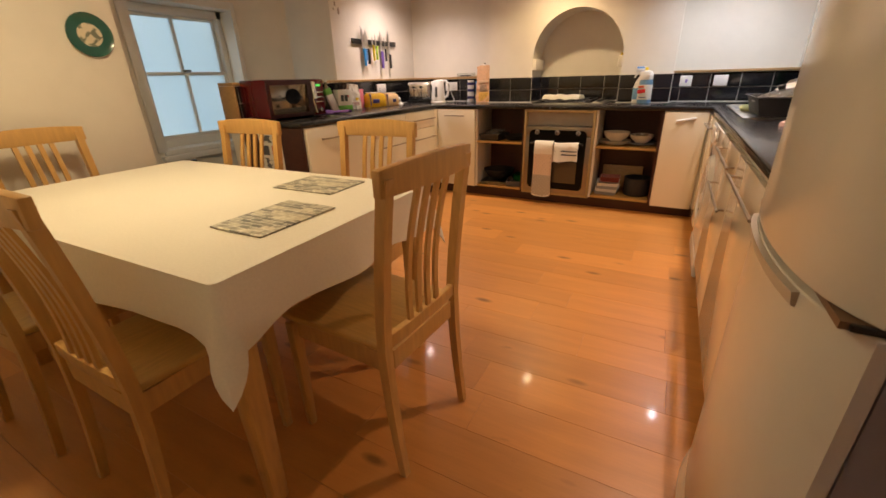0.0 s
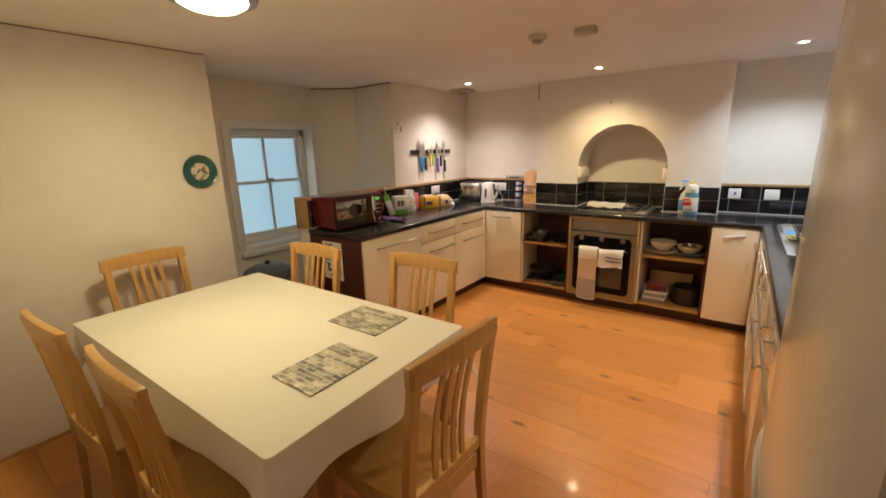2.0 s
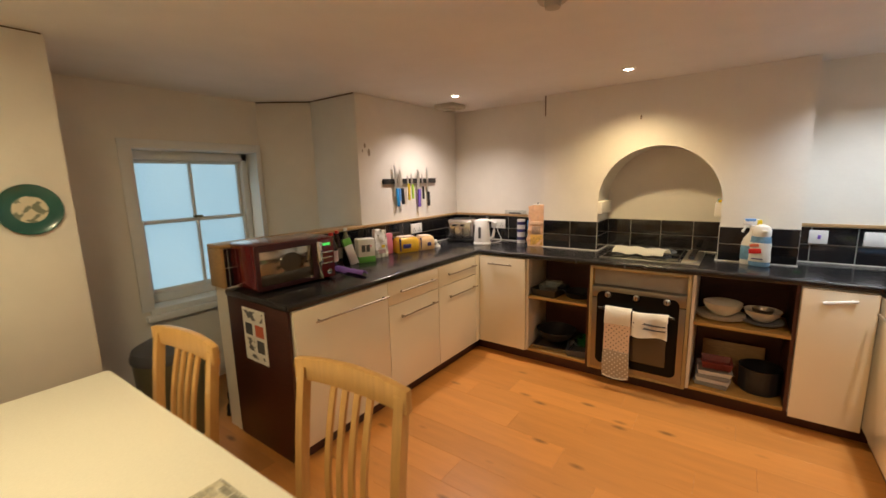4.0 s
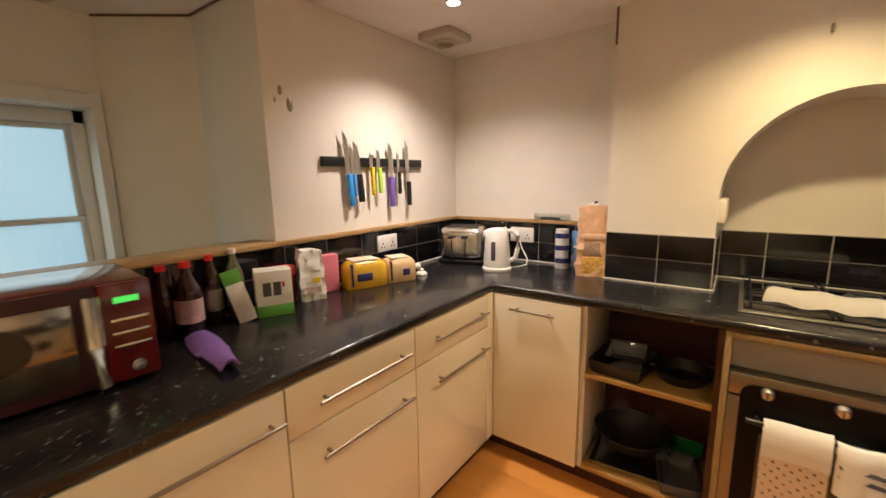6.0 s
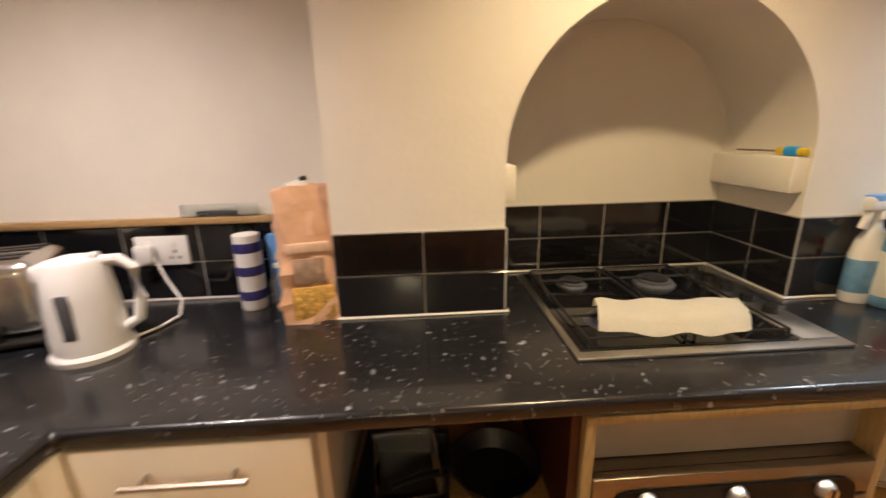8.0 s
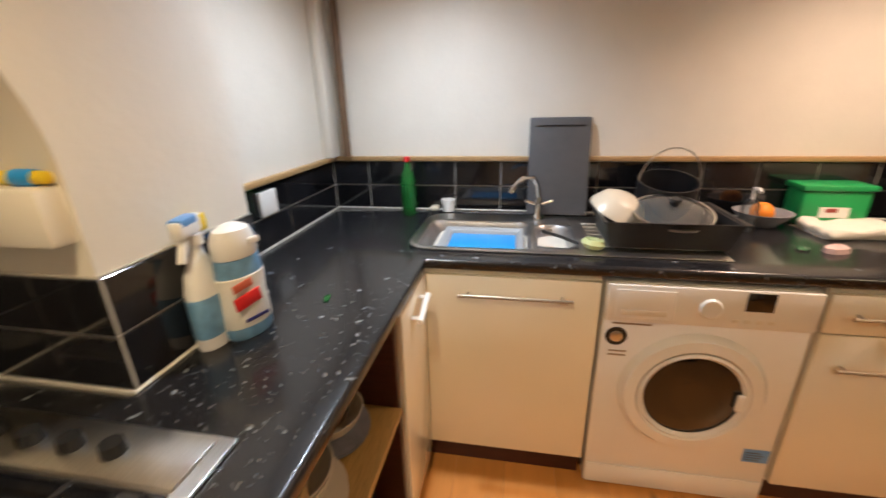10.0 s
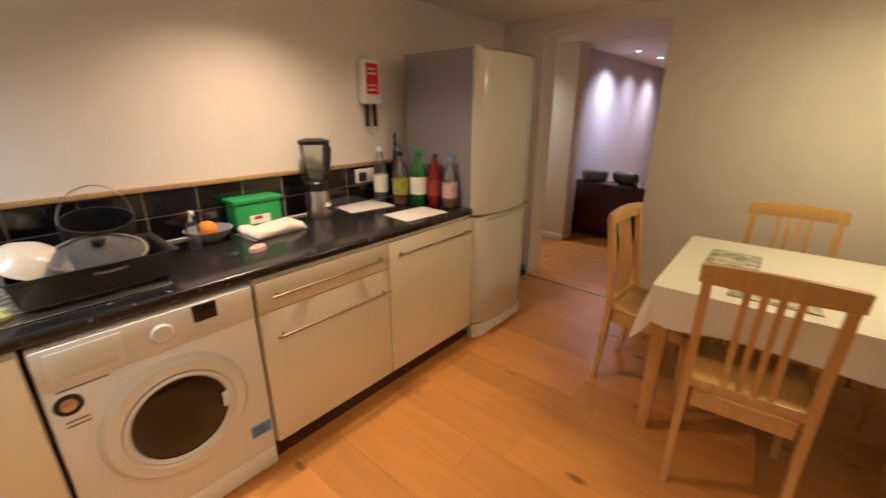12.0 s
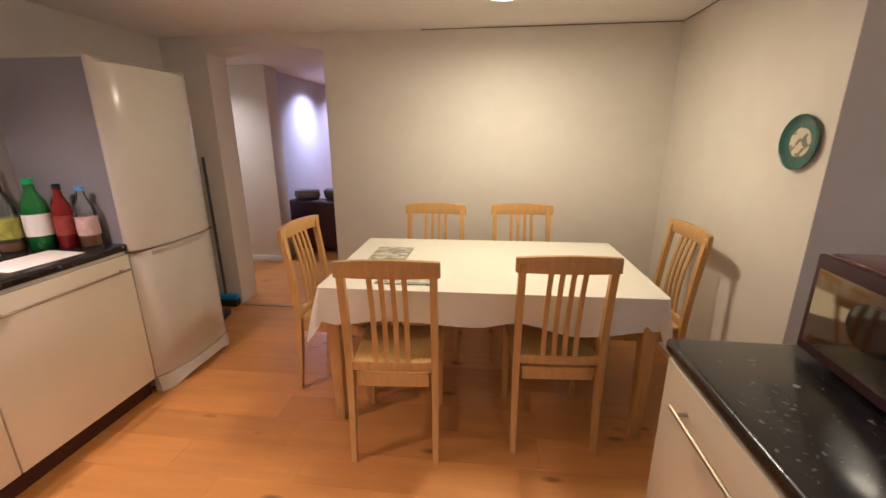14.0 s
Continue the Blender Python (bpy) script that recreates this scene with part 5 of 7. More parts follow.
def knife(y, top, bottom, split, blade_w, colour, lean=0.0, label="kitchen knife"):
    """Blade up, grip down, held on the rack."""
    k = thing("kitchen_knife", label, "knife", XL + 0.023, y, 1.462, 0, "knives on the rack")
    k.matrix_basis = pose(XL + 0.023, y, 1.462, lean)
    t, s, b = top - 1.462, split - 1.462, bottom - 1.462
    w = blade_w
    bl = prism([(-w / 2, s), (w / 2, s), (w / 2, s + (t - s) * 0.55), (w * 0.28, s + (t - s) * 0.85), (-w * 0.4, t), (-w / 2, t - 0.02)], 0.0, 0.002)
    part("blade", turned(bl, Matrix(((0, 0, 1, 0), (1, 0, 0, 0), (0, 1, 0, 0), (0, 0, 0, 1)))), M["steel"], k, "steel blade")
    g = box(-0.006, 0.012, -w * 0.42, w * 0.42, b, s + 0.004, 0.005)
    for v in g.verts:
        f = (v.co.z - b) / (s - b)
        v.co.y += 0.006 * math.sin(f * 3.1)
        v.co.x += 0.006
    part("grip", g, colour, k)


KN = [(-0.335, 1.60, 1.255, 1.40, 0.030, "blue", 4, "long knife with a bright blue grip"), (-0.275, 1.56, 1.27, 1.40, 0.036, "black", 4, "wide knife with a black grip"),
      (-0.305, 1.54, 1.30, 1.40, 0.022, "skyblue", 2, "small knife with a blue grip"), (-0.185, 1.51, 1.30, 1.435, 0.022, "yellow", 1, "small knife with a yellow grip"),
      (-0.135, 1.53, 1.31, 1.43, 0.024, "lime", 1, "small knife with a lime green grip"), (-0.045, 1.565, 1.235, 1.385, 0.036, "violet", -1, "broad knife with a violet grip"),
      (0.012, 1.52, 1.30, 1.41, 0.020, "black", 0, "small knife with a black grip"), (0.085, 1.585, 1.235, 1.36, 0.028, "black", 1, "long knife with a black grip")]
for y, t, b, s, w, c, lean, lab in KN:
    knife(y, t, b, s, w, M[c], lean, lab)
for y, z, s in ((-0.64, 1.735, 0.02), (-0.60, 1.685, 0.03), (-0.665, 1.695, 0.012)):
    structure("wall_chip", turned(lathe([(0, 0), (s, 0), (s * 0.8, 0.002), (0, 0.0022)], 9), pose(XL, y, z, 0, 90) @ Matrix.Diagonal((1, 0.5, 1, 1))), M["nickel"], "small chip in the wall plaster", "wall chip")

pl = thing("wall_plate", "round teal ceramic plate with a pale printed centre on the wall", "plate", XP, -2.488, 1.384)
part("rim", turned(lathe([(0.055, 0.010), (0.09, 0.012), (0.104, 0.02), (0.106, 0.017), (0.07, 0.0), (0.0, 0.0), (0, 0.009), (0.055, 0.010)], 40), pose(0, 0, 0, 0, 90)), M["teal"], pl, "teal glazed rim")
part("centre", turned(lathe([(0, 0.0105), (0.054, 0.0108), (0.056, 0.0102), (0, 0.0098)], 36), pose(0, 0, 0, 0, 90)), M["plateface"], pl, "pale printed centre")


def socket(x, y, z, rz, label, plug=None, w=0.146, h=0.086, plain=False):
    s = thing("wall_socket", label, "socket", x, y, z, rz, "electrical sockets")
    p = part("plate", box(-w / 2, w / 2, -0.012, 0, -h / 2, h / 2, 0.004), M["white"], s)
    for dx in () if plain else (-w / 4, w / 4):
        part("switch", box(dx - 0.006, dx + 0.006, -0.016, -0.0122, 0.012, 0.032, 0.002), M["white"], p)
        for ox, oz in ((0, 0.0), (-0.011, -0.018), (0.011, -0.018)):
            part("pin_slot", box(dx + ox - 0.003, dx + ox + 0.003, -0.0135, -0.0121, oz - 0.006, oz + 0.003), M["black"], p, smooth=0)
    if plug:
        part("plug", box(-w / 4 - 0.024, -w / 4 + 0.024, -0.045, -0.0165, -0.03, 0.024, 0.008), plug, s, "plug in the socket")


socket(2.138, YB - 0.0096, 1.05, 0, "white wall switch plate with a small dark rocker over the worktop", None, 0.09, plain=True)
part("rocker", box(2.133, 2.149, YB - 0.0245, YB - 0.0205, 1.038, 1.064, 0.002), M["violet"], bpy.data.objects["wall_socket"], "small dark rocker").matrix_parent_inverse = bpy.data.objects["wall_socket"].matrix_basis.inverted()
socket(2.39, YB - 0.0096, 1.05, 0, "white blank switch plate over the worktop", None, 0.10, plain=True)
socket(-0.125, YB - 0.0096, 1.04, 0, "white double wall socket behind the kettle", M["white"])
socket(XL + 0.0096, -0.085, 1.045, 90, "white double wall socket behind the bread", None)
socket(XR - 0.0096, -2.22, 1.055, -90, "white double socket with a black plug", M["black"])
structure("wall_nail", tube([(1.113, YN, 1.87), (1.113, YN - 0.02, 1.875), (1.113, YN - 0.024, 1.85)], 0.004, 6), M["brownpipe"], "small hook in the chimney breast", "hook")
structure("pipe_corner", tube([(2.952, 0.50, TT + 0.024), (2.952, 0.50, CEIL)], 0.017, 12), M["brownpipe"], "dark brown vertical pipe in the corner", "pipe")
structure("pipe_boxing", box(2.885, XR - 0.001, 0.545, YB - 0.001, TT + 0.0235, CEIL, 0.003), M["wall"], "white boxed-in pipe in the corner", "pipe boxing")
structure("breast_corner_chip", box(BR0 - 0.003, BR0 + 0.006, YN - 0.003, YN + 0.006, 1.95, CEIL - 0.004), M["brownpipe"], "dark chip on the chimney breast corner", "wall chip")

fb = thing("fire_blanket", "white wall-mounted case with a red label and black straps", "fire blanket", XR, -2.285, 1.478, -90)
part("case", box(-0.066, 0.066, -0.055, 0.0, 0, 0.25, 0.012), M["white"], fb)
part("label_panel", box(-0.045, 0.045, -0.0575, -0.0553, 0.055, 0.225), M["redplastic"], fb, "red printed label", 0)
for i, z in enumerate((0.075, 0.10, 0.165, 0.19)):
    part("label_bar", box(-0.033, 0.03 - 0.008 * (i % 2), -0.0588, -0.0577, z, z + 0.009), M["white"], fb, smooth=0)
for dx in (-0.03, 0.03):
    part("strap", box(dx - 0.014, dx + 0.014, -0.03, -0.024, -0.13, 0.004, 0.002), M["black"], fb, "black pull strap")
part("cord", tube([(-0.02, -0.02, -0.1), (-0.01, -0.02, -0.15), (0.02, -0.02, -0.17), (0.035, -0.02, -0.12)], 0.004, 6), M["white"], fb)
ps = thing("wall_poster", "printed white notice stuck on the cabinet end panel", "notice", -0.335, -1.7757, 0.51)
part("sheet", box(-0.11, 0.11, -0.0022, 0, 0, 0.30), M["paper"], ps, smooth=0)
for k, (a, b, c, d) in enumerate(((-0.095, 0.09, 0.235, 0.285), (-0.09, -0.02, 0.15, 0.215), (0.01, 0.09, 0.15, 0.215), (-0.09, -0.01, 0.06, 0.13), (0.015, 0.085, 0.06, 0.13), (-0.09, 0.08, 0.02, 0.04))):
    part("printed_block", box(a, b, -0.0034, -0.0024, c, d), (M["poster"], M["graphite"], M["terracotta"], M["poster"], M["graphite"], M["poster"])[k], ps, smooth=0)
ms = solid("measuring_spoons", tube([(-0.05, 0, 0), (0.02, 0, 0.002), (0.06, 0, 0)], 0.007, 8), M["graphite"], "dark slim utensil lying on the wooden trim", "utensil", m=pose(0.04, YB - 0.014, TT + 0.0305))
sc = thing("plastic_sleeve", "clear plastic sleeve on the wooden trim", "sleeve", 0.05, YB - 0.018, TT + 0.0225)
part("sleeve", box(-0.10, 0.11, -0.004, 0.008, 0.0, 0.035, 0.002), M["glass"], sc)


# ---------------------------------------------------------------- things on the left worktop
def lathe_thing(name, label, category, x, y, z, profile, material, seg=20, group=""):
    t = thing(name, label, category, x, y, z, 0, group)
    part("body", lathe(profile, seg), material, t)
    return t


def bottle(name, label, x, y, h, r, glass, cap, wrap=None, fill=None, fill_h=0.0, z=CT + 0.0005):
    t = thing(name, label, "bottle", x, y, z)
    part("body", lathe([(0, 0), (r * 0.9, 0), (r, 0.008), (r, h * 0.56), (r * 0.9, h * 0.66), (r * 0.42, h * 0.82), (r * 0.34, h * 0.93), (0, h * 0.93)], 24), glass, t)
    part("cap", lathe([(0, h * 0.92), (r * 0.42, h * 0.92), (r * 0.42, h * 0.995), (r * 0.36, h), (0, h)], 18), cap, t)
    if wrap:
        part("label_band", lathe([(r * 1.012, h * 0.2), (r * 1.016, h * 0.21), (r * 1.016, h * 0.5), (r * 1.012, h * 0.51)], 24), wrap, t, "printed label")
    if fill:
        part("contents", lathe([(0, 0.006), (r * 0.9, 0.006), (r * 0.93, 0.012), (r * 0.93, fill_h * h), (0, fill_h * h)], 20), fill, t)
    return t


def toaster():
    t = thing("toaster", "polished steel four-slice toaster on the worktop", "toaster", -0.405, 0.375, CT, 18)
    part("base", box(-0.135, 0.135, -0.105, 0.105, 0.006, 0.028, 0.01), M["black"], t, "black base")
    b = part("shell", box(-0.13, 0.13, -0.10, 0.10, 0.0285, 0.212, 0.038, 5), M["toaster"], t, "polished steel shell")
    for y in (-0.06, -0.025, 0.025, 0.06):
        part("slot", box(-0.095, 0.095, y - 0.009, y + 0.009, 0.2115, 0.2145), M["black"], b, "dark toasting slot", 0)
    for x in (-0.05, 0.03):
        part("lever", box(x - 0.016, x + 0.016, -0.128, -0.1005, 0.150, 0.168, 0.005), M["black"], t)
        part("lever_track", box(x - 0.003, x + 0.003, -0.1015, -0.0995, 0.06, 0.14), M["black"], t, smooth=0)
        part("dial", turned(lathe([(0, 0), (0.013, 0), (0.012, 0.012), (0, 0.013)], 14), pose(x, -0.1003, 0.05, 90)), M["black"], t)
    for x in (-0.11, 0.11):
        for y in (-0.08, 0.08):
            part("foot", turned(lathe([(0, 0), (0.01, 0), (0.01, 0.007), (0, 0.007)], 8), Matrix.Translation((x, y, 0))), M["black"], t)


toaster()


def kettle():
    k = thing("kettle", "white plastic electric kettle on the worktop", "kettle", -0.132, 0.28, CT, 12)
    part("base", lathe([(0, 0), (0.078, 0), (0.08, 0.012), (0.074, 0.02), (0, 0.02)], 28), M["white"], k)
    b = part("jug", lathe([(0, 0.0205), (0.072, 0.0205), (0.073, 0.05), (0.066, 0.14), (0.060, 0.205), (0.052, 0.22), (0.02, 0.228), (0, 0.229)], 32), M["white"], k)
    part("spout", turned(box(-0.075, -0.04, -0.022, 0.022, 0.175, 0.215, 0.012), Matrix()), M["white"], k)
    part("handle", tube([(0.045, 0, 0.212), (0.085, 0, 0.214), (0.112, 0, 0.19), (0.112, 0, 0.12), (0.10, 0, 0.07), (0.066, 0, 0.05)], 0.012, 10), M["white"], k)
    part("level_window", box(-0.012, 0.012, -0.0735, -0.066, 0.06, 0.16, 0.003), M["graphite"], b, "grey water level window")
    part("lid_button", box(0.03, 0.05, -0.012, 0.012, 0.219, 0.232, 0.004), M["white"], k)
    part("cable", tube([(0.06, 0.03, 0.008), (0.10, 0.08, 0.006), (0.13, 0.14, 0.008), (0.12, 0.20, 0.03), (0.08, 0.24, 0.08), (0.05, 0.268, 0.14)], 0.0035, 6), M["white"], k)


kettle()


def loaf(x, y, rz, L, h, crust, label, band):
    """Wrapped loaf: arched block with rounded shoulders and a gathered end."""
    t = thing("bread_loaf", label, "bread", x, y, CT + 0.001, rz, "loaves of bread")
    bm = bmesh.new()
    n = 10
    rings = []
    for i in range(n + 1):
        f = i / n
        k = 1 - 0.16 * abs(2 * f - 1) ** 5
        w = 0.062 * k + 0.003 * noise.noise(Vector((f * 6, rz, 0)))
        hh = h * k + 0.005 * noise.noise(Vector((f * 7, 3, rz)))
        rings.append([bm.verts.new((L * (f - 0.5), w * a, hh * b)) for a, b in ((-0.9, 0), (-1, 0.12), (-0.98, 0.72), (-0.8, 0.93), (-0.35, 1.0), (0.35, 1.0), (0.8, 0.93), (0.98, 0.72), (1, 0.12), (0.9, 0))])
    bm.faces.new(rings[0])
    bm.faces.new(rings[-1][::-1])
    for a, b in zip(rings, rings[1:]):
        for i in range(10):
            bm.faces.new((a[i], a[(i + 1) % 10], b[(i + 1) % 10], b[i]))
    bmesh.ops.recalc_face_normals(bm, faces=bm.faces)
    part("wrapped_loaf", bm, crust, t, smooth=60)
    for u0, u1, m in band:
        part("printed_band", box(L * u0, L * u1, -0.0665, 0.0665, h * 0.28, h * 0.55, 0.004), m, t, "dark printed band")
    part("bread_top", box(-L * 0.36, L * 0.30, -0.046, 0.046, h * 0.975, h * 1.012, 0.004), M["sliced"], t, "pale sliced bread seen through the wrapping")
    part("printed_stripe", box(-L * 0.42, -L * 0.37, -0.0645, 0.0645, h * 0.12, h * 0.9, 0.003), M["wrapnavy"], t)
    part("knot", turned(lathe([(0.0, 0), (0.012, 0.0), (0.006, 0.014), (0.022, 0.045), (0, 0.05)], 9), pose(L * 0.49, 0, h * 0.45, 0, 90)), M["paper"], t, "gathered plastic end")


loaf(-0.49, -0.355, 68, 0.19, 0.13, M["wrapyellow"], "sliced loaf in yellow and brown wrapping", [(-0.28, 0.1, M["wrapnavy"])])
loaf(-0.43, -0.185, 66, 0.145, 0.12, M["bread"], "open sliced loaf in clear wrapping", [(0.0, 0.25, M["wrapnavy"])])


LOOP = [(-1 + i / 3, -1 - 0.06 * (1 - (i / 3 - 1) ** 2)) for i in range(7)] + [(1, 0)] + [(1 - i / 3, 1 + 0.06 * (1 - (i / 3 - 1) ** 2)) for i in range(7)] + [(-1, 0)]


def bag(name, label, category, x, y, w, d, h, material, rz, rumple=1.0):
    t = thing(name, label, category, x, y, CT + 0.0005, rz)
    bm = bmesh.new()
    rings = []
    N = 18
    for i in range(N + 1):
        f = i / N
        k = 1 - 0.10 * f + 0.06 * noise.noise(Vector((f * 5, x * 9, 1)))
        dd = d * (1 - 0.55 * f ** 2)
        row = []
        for a, b in LOOP:
            q = rumple * 0.007 * noise.noise(Vector((a * 3, b * 3 + f * 6, x * 7))) + rumple * 0.006 * (abs(noise.noise(Vector((a * 6 + f * 9, b * 5 - f * 7, x * 5)))) - 0.3)
            row.append(bm.verts.new((a * w / 2 * k + q, b * dd / 2 + q, h * f + (0.012 * noise.noise(Vector((a * 2, 1, x))) if i == N else 0))))
        rings.append(row)
    bm.faces.new(rings[0][::-1])
    bm.faces.new(rings[-1])
    for a, b in zip(rings, rings[1:]):
        for i in range(len(LOOP)):
            j = (i + 1) % len(LOOP)
            bm.faces.new((a[i], a[j], b[j], b[i]))
    bmesh.ops.recalc_face_normals(bm, faces=bm.faces)
    part("bag", bm, material, t, smooth=22)
    return t


b = bag("paper_bag", "tall crumpled peach-coloured paper bag of pasta on the worktop", "paper bag", 0.333, 0.425, 0.152, 0.095, 0.345, M["kraft"], 12, 1.9)
part("window", box(-0.050, 0.052, -0.0535, -0.0465, 0.012, 0.098, 0.006), M["pasta"], b, "yellow pasta seen through a clear window")
part("print", box(-0.040, 0.034, -0.0500, -0.0430, 0.105, 0.172, 0.005), M["bagprint"], b, "faint grey printed panel")
part("print", box(-0.052, 0.05, -0.0490, -0.0420, 0.185, 0.212, 0.005), M["bagpale"], b, "pale printed band")
part("clip", turned(box(-0.026, 0.026, -0.008, 0.008, 0.0, 0.022, 0.004), Matrix.Translation((-0.01, 0, 0.338)) @ pose(0, 0, 0, 0, -14)), M["white"], b, "white bag clip")
part("clip_end", turned(box(0.010, 0.028, -0.009, 0.009, 0.016, 0.027, 0.003), Matrix.Translation((-0.01, 0, 0.338)) @ pose(0, 0, 0, 0, -14)), M["black"], b, "black end of the clip")
b = bag("sugar_bag", "open white paper bag of sugar on the worktop", "paper bag", -0.52, -0.625, 0.105, 0.075, 0.21, M["paper"], 72, 1.6)
part("label_patch", box(-0.004, 0.026, -0.0425, -0.038, 0.075, 0.098, 0.003), M["yellow"], b, "small yellow printed patch", 0)
part("print", box(-0.035, 0.03, -0.0425, -0.038, 0.03, 0.062, 0.003), M["labelpale"], b, "pale printed panel", 0)
ct = thing("tea_carton", "white and green tea carton on the worktop", "carton", -0.49, -0.815, CT, 66)
part("box", box(-0.062, 0.062, -0.06, 0.03, 0.0005, 0.172, 0.002), M["paper"], ct)
part("green_band", box(-0.0625, 0.0625, -0.0608, 0.0305, 0.001, 0.045, 0.001), M["leafgreen"], ct)
part("logo_shape", box(-0.04, -0.012, -0.0618, -0.0602, 0.08, 0.13), M["graphite"], ct, "dark plain logo shape", 0)
part("logo_shape", box(-0.004, 0.022, -0.0618, -0.0602, 0.08, 0.13), M["graphite"], ct, "dark plain logo shape", 0)
part("logo_dot", box(0.027, 0.035, -0.0618, -0.0602, 0.11, 0.128), M["redplastic"], ct, smooth=0)
solid("pink_carton", box(-0.04, 0.04, -0.025, 0.025, 0, 0.165, 0.003), M["pink"], "small pink carton by the tiles", "carton", m=pose(-0.562, -0.50, CT + 0.0005, 0, 0, 75))
j = lathe_thing("spice_jar", "red-lidded jar on the worktop", "jar", -0.56, -0.715, CT + 0.0005, [(0, 0), (0.036, 0), (0.038, 0.006), (0.038, 0.11), (0.03, 0.118), (0, 0.118)], M["redsauce"])
part("lid", lathe([(0, 0.1185), (0.04, 0.1185), (0.04, 0.148), (0.036, 0.152), (0, 0.152)], 20), M["redplastic"], j, "red lid")
bottle("ketchup_bottle", "dark sauce bottle with a red cap beside the microwave", -0.50, -1.10, 0.245, 0.040, M["sauce"], M["redplastic"], M["labelpale"])
bottle("vinegar_bottle", "dark vinegar bottle with a red cap beside the microwave", -0.555, -1.15, 0.235, 0.036, M["sauce"], M["redplastic"], None)
bottle("soy_sauce_bottle", "slim dark sauce bottle with a red cap and pale label", -0.56, -1.0, 0.245, 0.033, M["sauce"], M["redplastic"], M["nickel"])
bottle("oil_bottle", "olive green glass bottle with a pale cap", -0.57, -0.915, 0.255, 0.032, M["olive"], M["white"], None)
ln = thing("leaning_packet", "white and green packet leaning on the bottles", "packet", -0.475, -0.925, CT + 0.001, 70)
part("packet", turned(box(-0.03, 0.03, -0.012, 0.012, 0, 0.19, 0.003), pose(0, 0.0, 0.0, -12, -14, 0)), M["paper"], ln)
part("green_top", turned(box(-0.0305, 0.0305, -0.0125, 0.0125, 0.14, 0.192, 0.003), pose(0, 0.0, 0.0, -12, -14, 0)), M["leafgreen"], ln)
bm = bmesh.new()
grid = []
for i in range(13):
    f = i / 12
    grid.append([bm.verts.new((-0.47 + 0.35 * f, -1.10 - 0.065 * f + g * (0.075 + 0.02 * math.sin(f * 5)), CT + 0.006 + 0.022 * (1 - (2 * g) ** 2) * (0.4 + 0.6 * abs(math.sin(f * 4 + 0.5))) + (0.012 if f > 0.5 else 0))) for g in (-0.5, -0.35, -0.15, 0.05, 0.25, 0.42, 0.5)])
for a, b in zip(grid, grid[1:]):
    for i in range(6):
        bm.faces.new((a[i], b[i], b[i + 1], a[i + 1]))
bmesh.ops.recalc_face_normals(bm, faces=bm.faces)
bmesh.ops.solidify(bm, geom=bm.faces[:], thickness=0.006)
solid("purple_cloth", bm, M["purple"], "folded purple cloth on the worktop", "cloth", smooth=60)
wt = thing("vitamin_tub", "tall white tub with blue bands on the worktop", "tub", 0.145, 0.50, CT + 0.0005)
part("body", lathe([(0, 0), (0.034, 0), (0.036, 0.005), (0.036, 0.17), (0.030, 0.178), (0, 0.178)], 24), M["white"], wt)
part("lid", lathe([(0, 0.1785), (0.034, 0.1785), (0.034, 0.212), (0, 0.214)], 24), M["white"], wt)
for z in (0.03, 0.10, 0.165):
    part("band", lathe([(0.0362, z), (0.0372, z + 0.001), (0.0372, z + 0.026), (0.0362, z + 0.027)], 24), M["wrapnavy"], wt, "dark blue band")
solid("blue_packet", box(-0.04, 0.04, -0.015, 0.015, 0, 0.20, 0.004), M["skyblue"], "pale blue packet behind the tub", "packet", m=pose(0.225, 0.545, CT + 0.0005, 0, 0, 5))
bottle("water_glass_bottle", "small clear bottle beside the paper bag", 0.225, 0.485, 0.13, 0.026, M["glass"], M["white"])
solid("crumpled_wrapper", turned(lathe([(0, 0), (0.03, 0.002), (0.026, 0.014), (0.008, 0.022), (0.016, 0.03), (0, 0.034)], 7), pose(0, 0, 0)), M["paper"], "crumpled white wrapper beside the bread", "wrapper", m=pose(-0.40, -0.04, CT + 0.001))


# ---------------------------------------------------------------- things near the hob and sink
def spray(x, y, rz, body, label, head, trigger):
    t = thing("spray_bottle", label, "spray bottle", x, y, CT + 0.0005, rz, "cleaning sprays")
    part("bottle", turned(lathe([(0, 0), (0.052, 0), (0.056, 0.01), (0.056, 0.125), (0.046, 0.165), (0.02, 0.205), (0.016, 0.225), (0, 0.225)], 24), Matrix.Diagonal((1, 0.6, 1, 1))), body, t)
    part("collar", lathe([(0, 0.2255), (0.019, 0.2255), (0.019, 0.247), (0, 0.247)], 18), head, t)
    part("head", box(-0.055, 0.035, -0.014, 0.014, 0.2475, 0.285, 0.008), head, t)
    part("trigger", turned(box(-0.006, 0.006, -0.008, 0.008, -0.05, 0.0, 0.003), Matrix.Translation((-0.035, 0, 0.2475)) @ pose(0, 0, 0, 0, 25)), trigger, t)
    return t


s = spray(1.803, 0.36, 14, M["white"], "white cleaning spray bottle with a blue and yellow trigger head", M["white"], M["white"])
part("head_cap", box(-0.050, 0.010, -0.0145, 0.0145, 0.268, 0.289, 0.006), M["skyblue"], s, "pale blue top of the head")
part("head_end", box(0.012, 0.042, -0.0155, 0.0155, 0.246, 0.283, 0.007), M["yellow"], s, "yellow end of the head")
part("label_panel", turned(lathe([(0.0565, 0.03), (0.0572, 0.032), (0.0572, 0.118), (0.0565, 0.12)], 24), Matrix.Diagonal((1, 0.6, 1, 1))), M["labelblue"], s, "faded blue printed label")


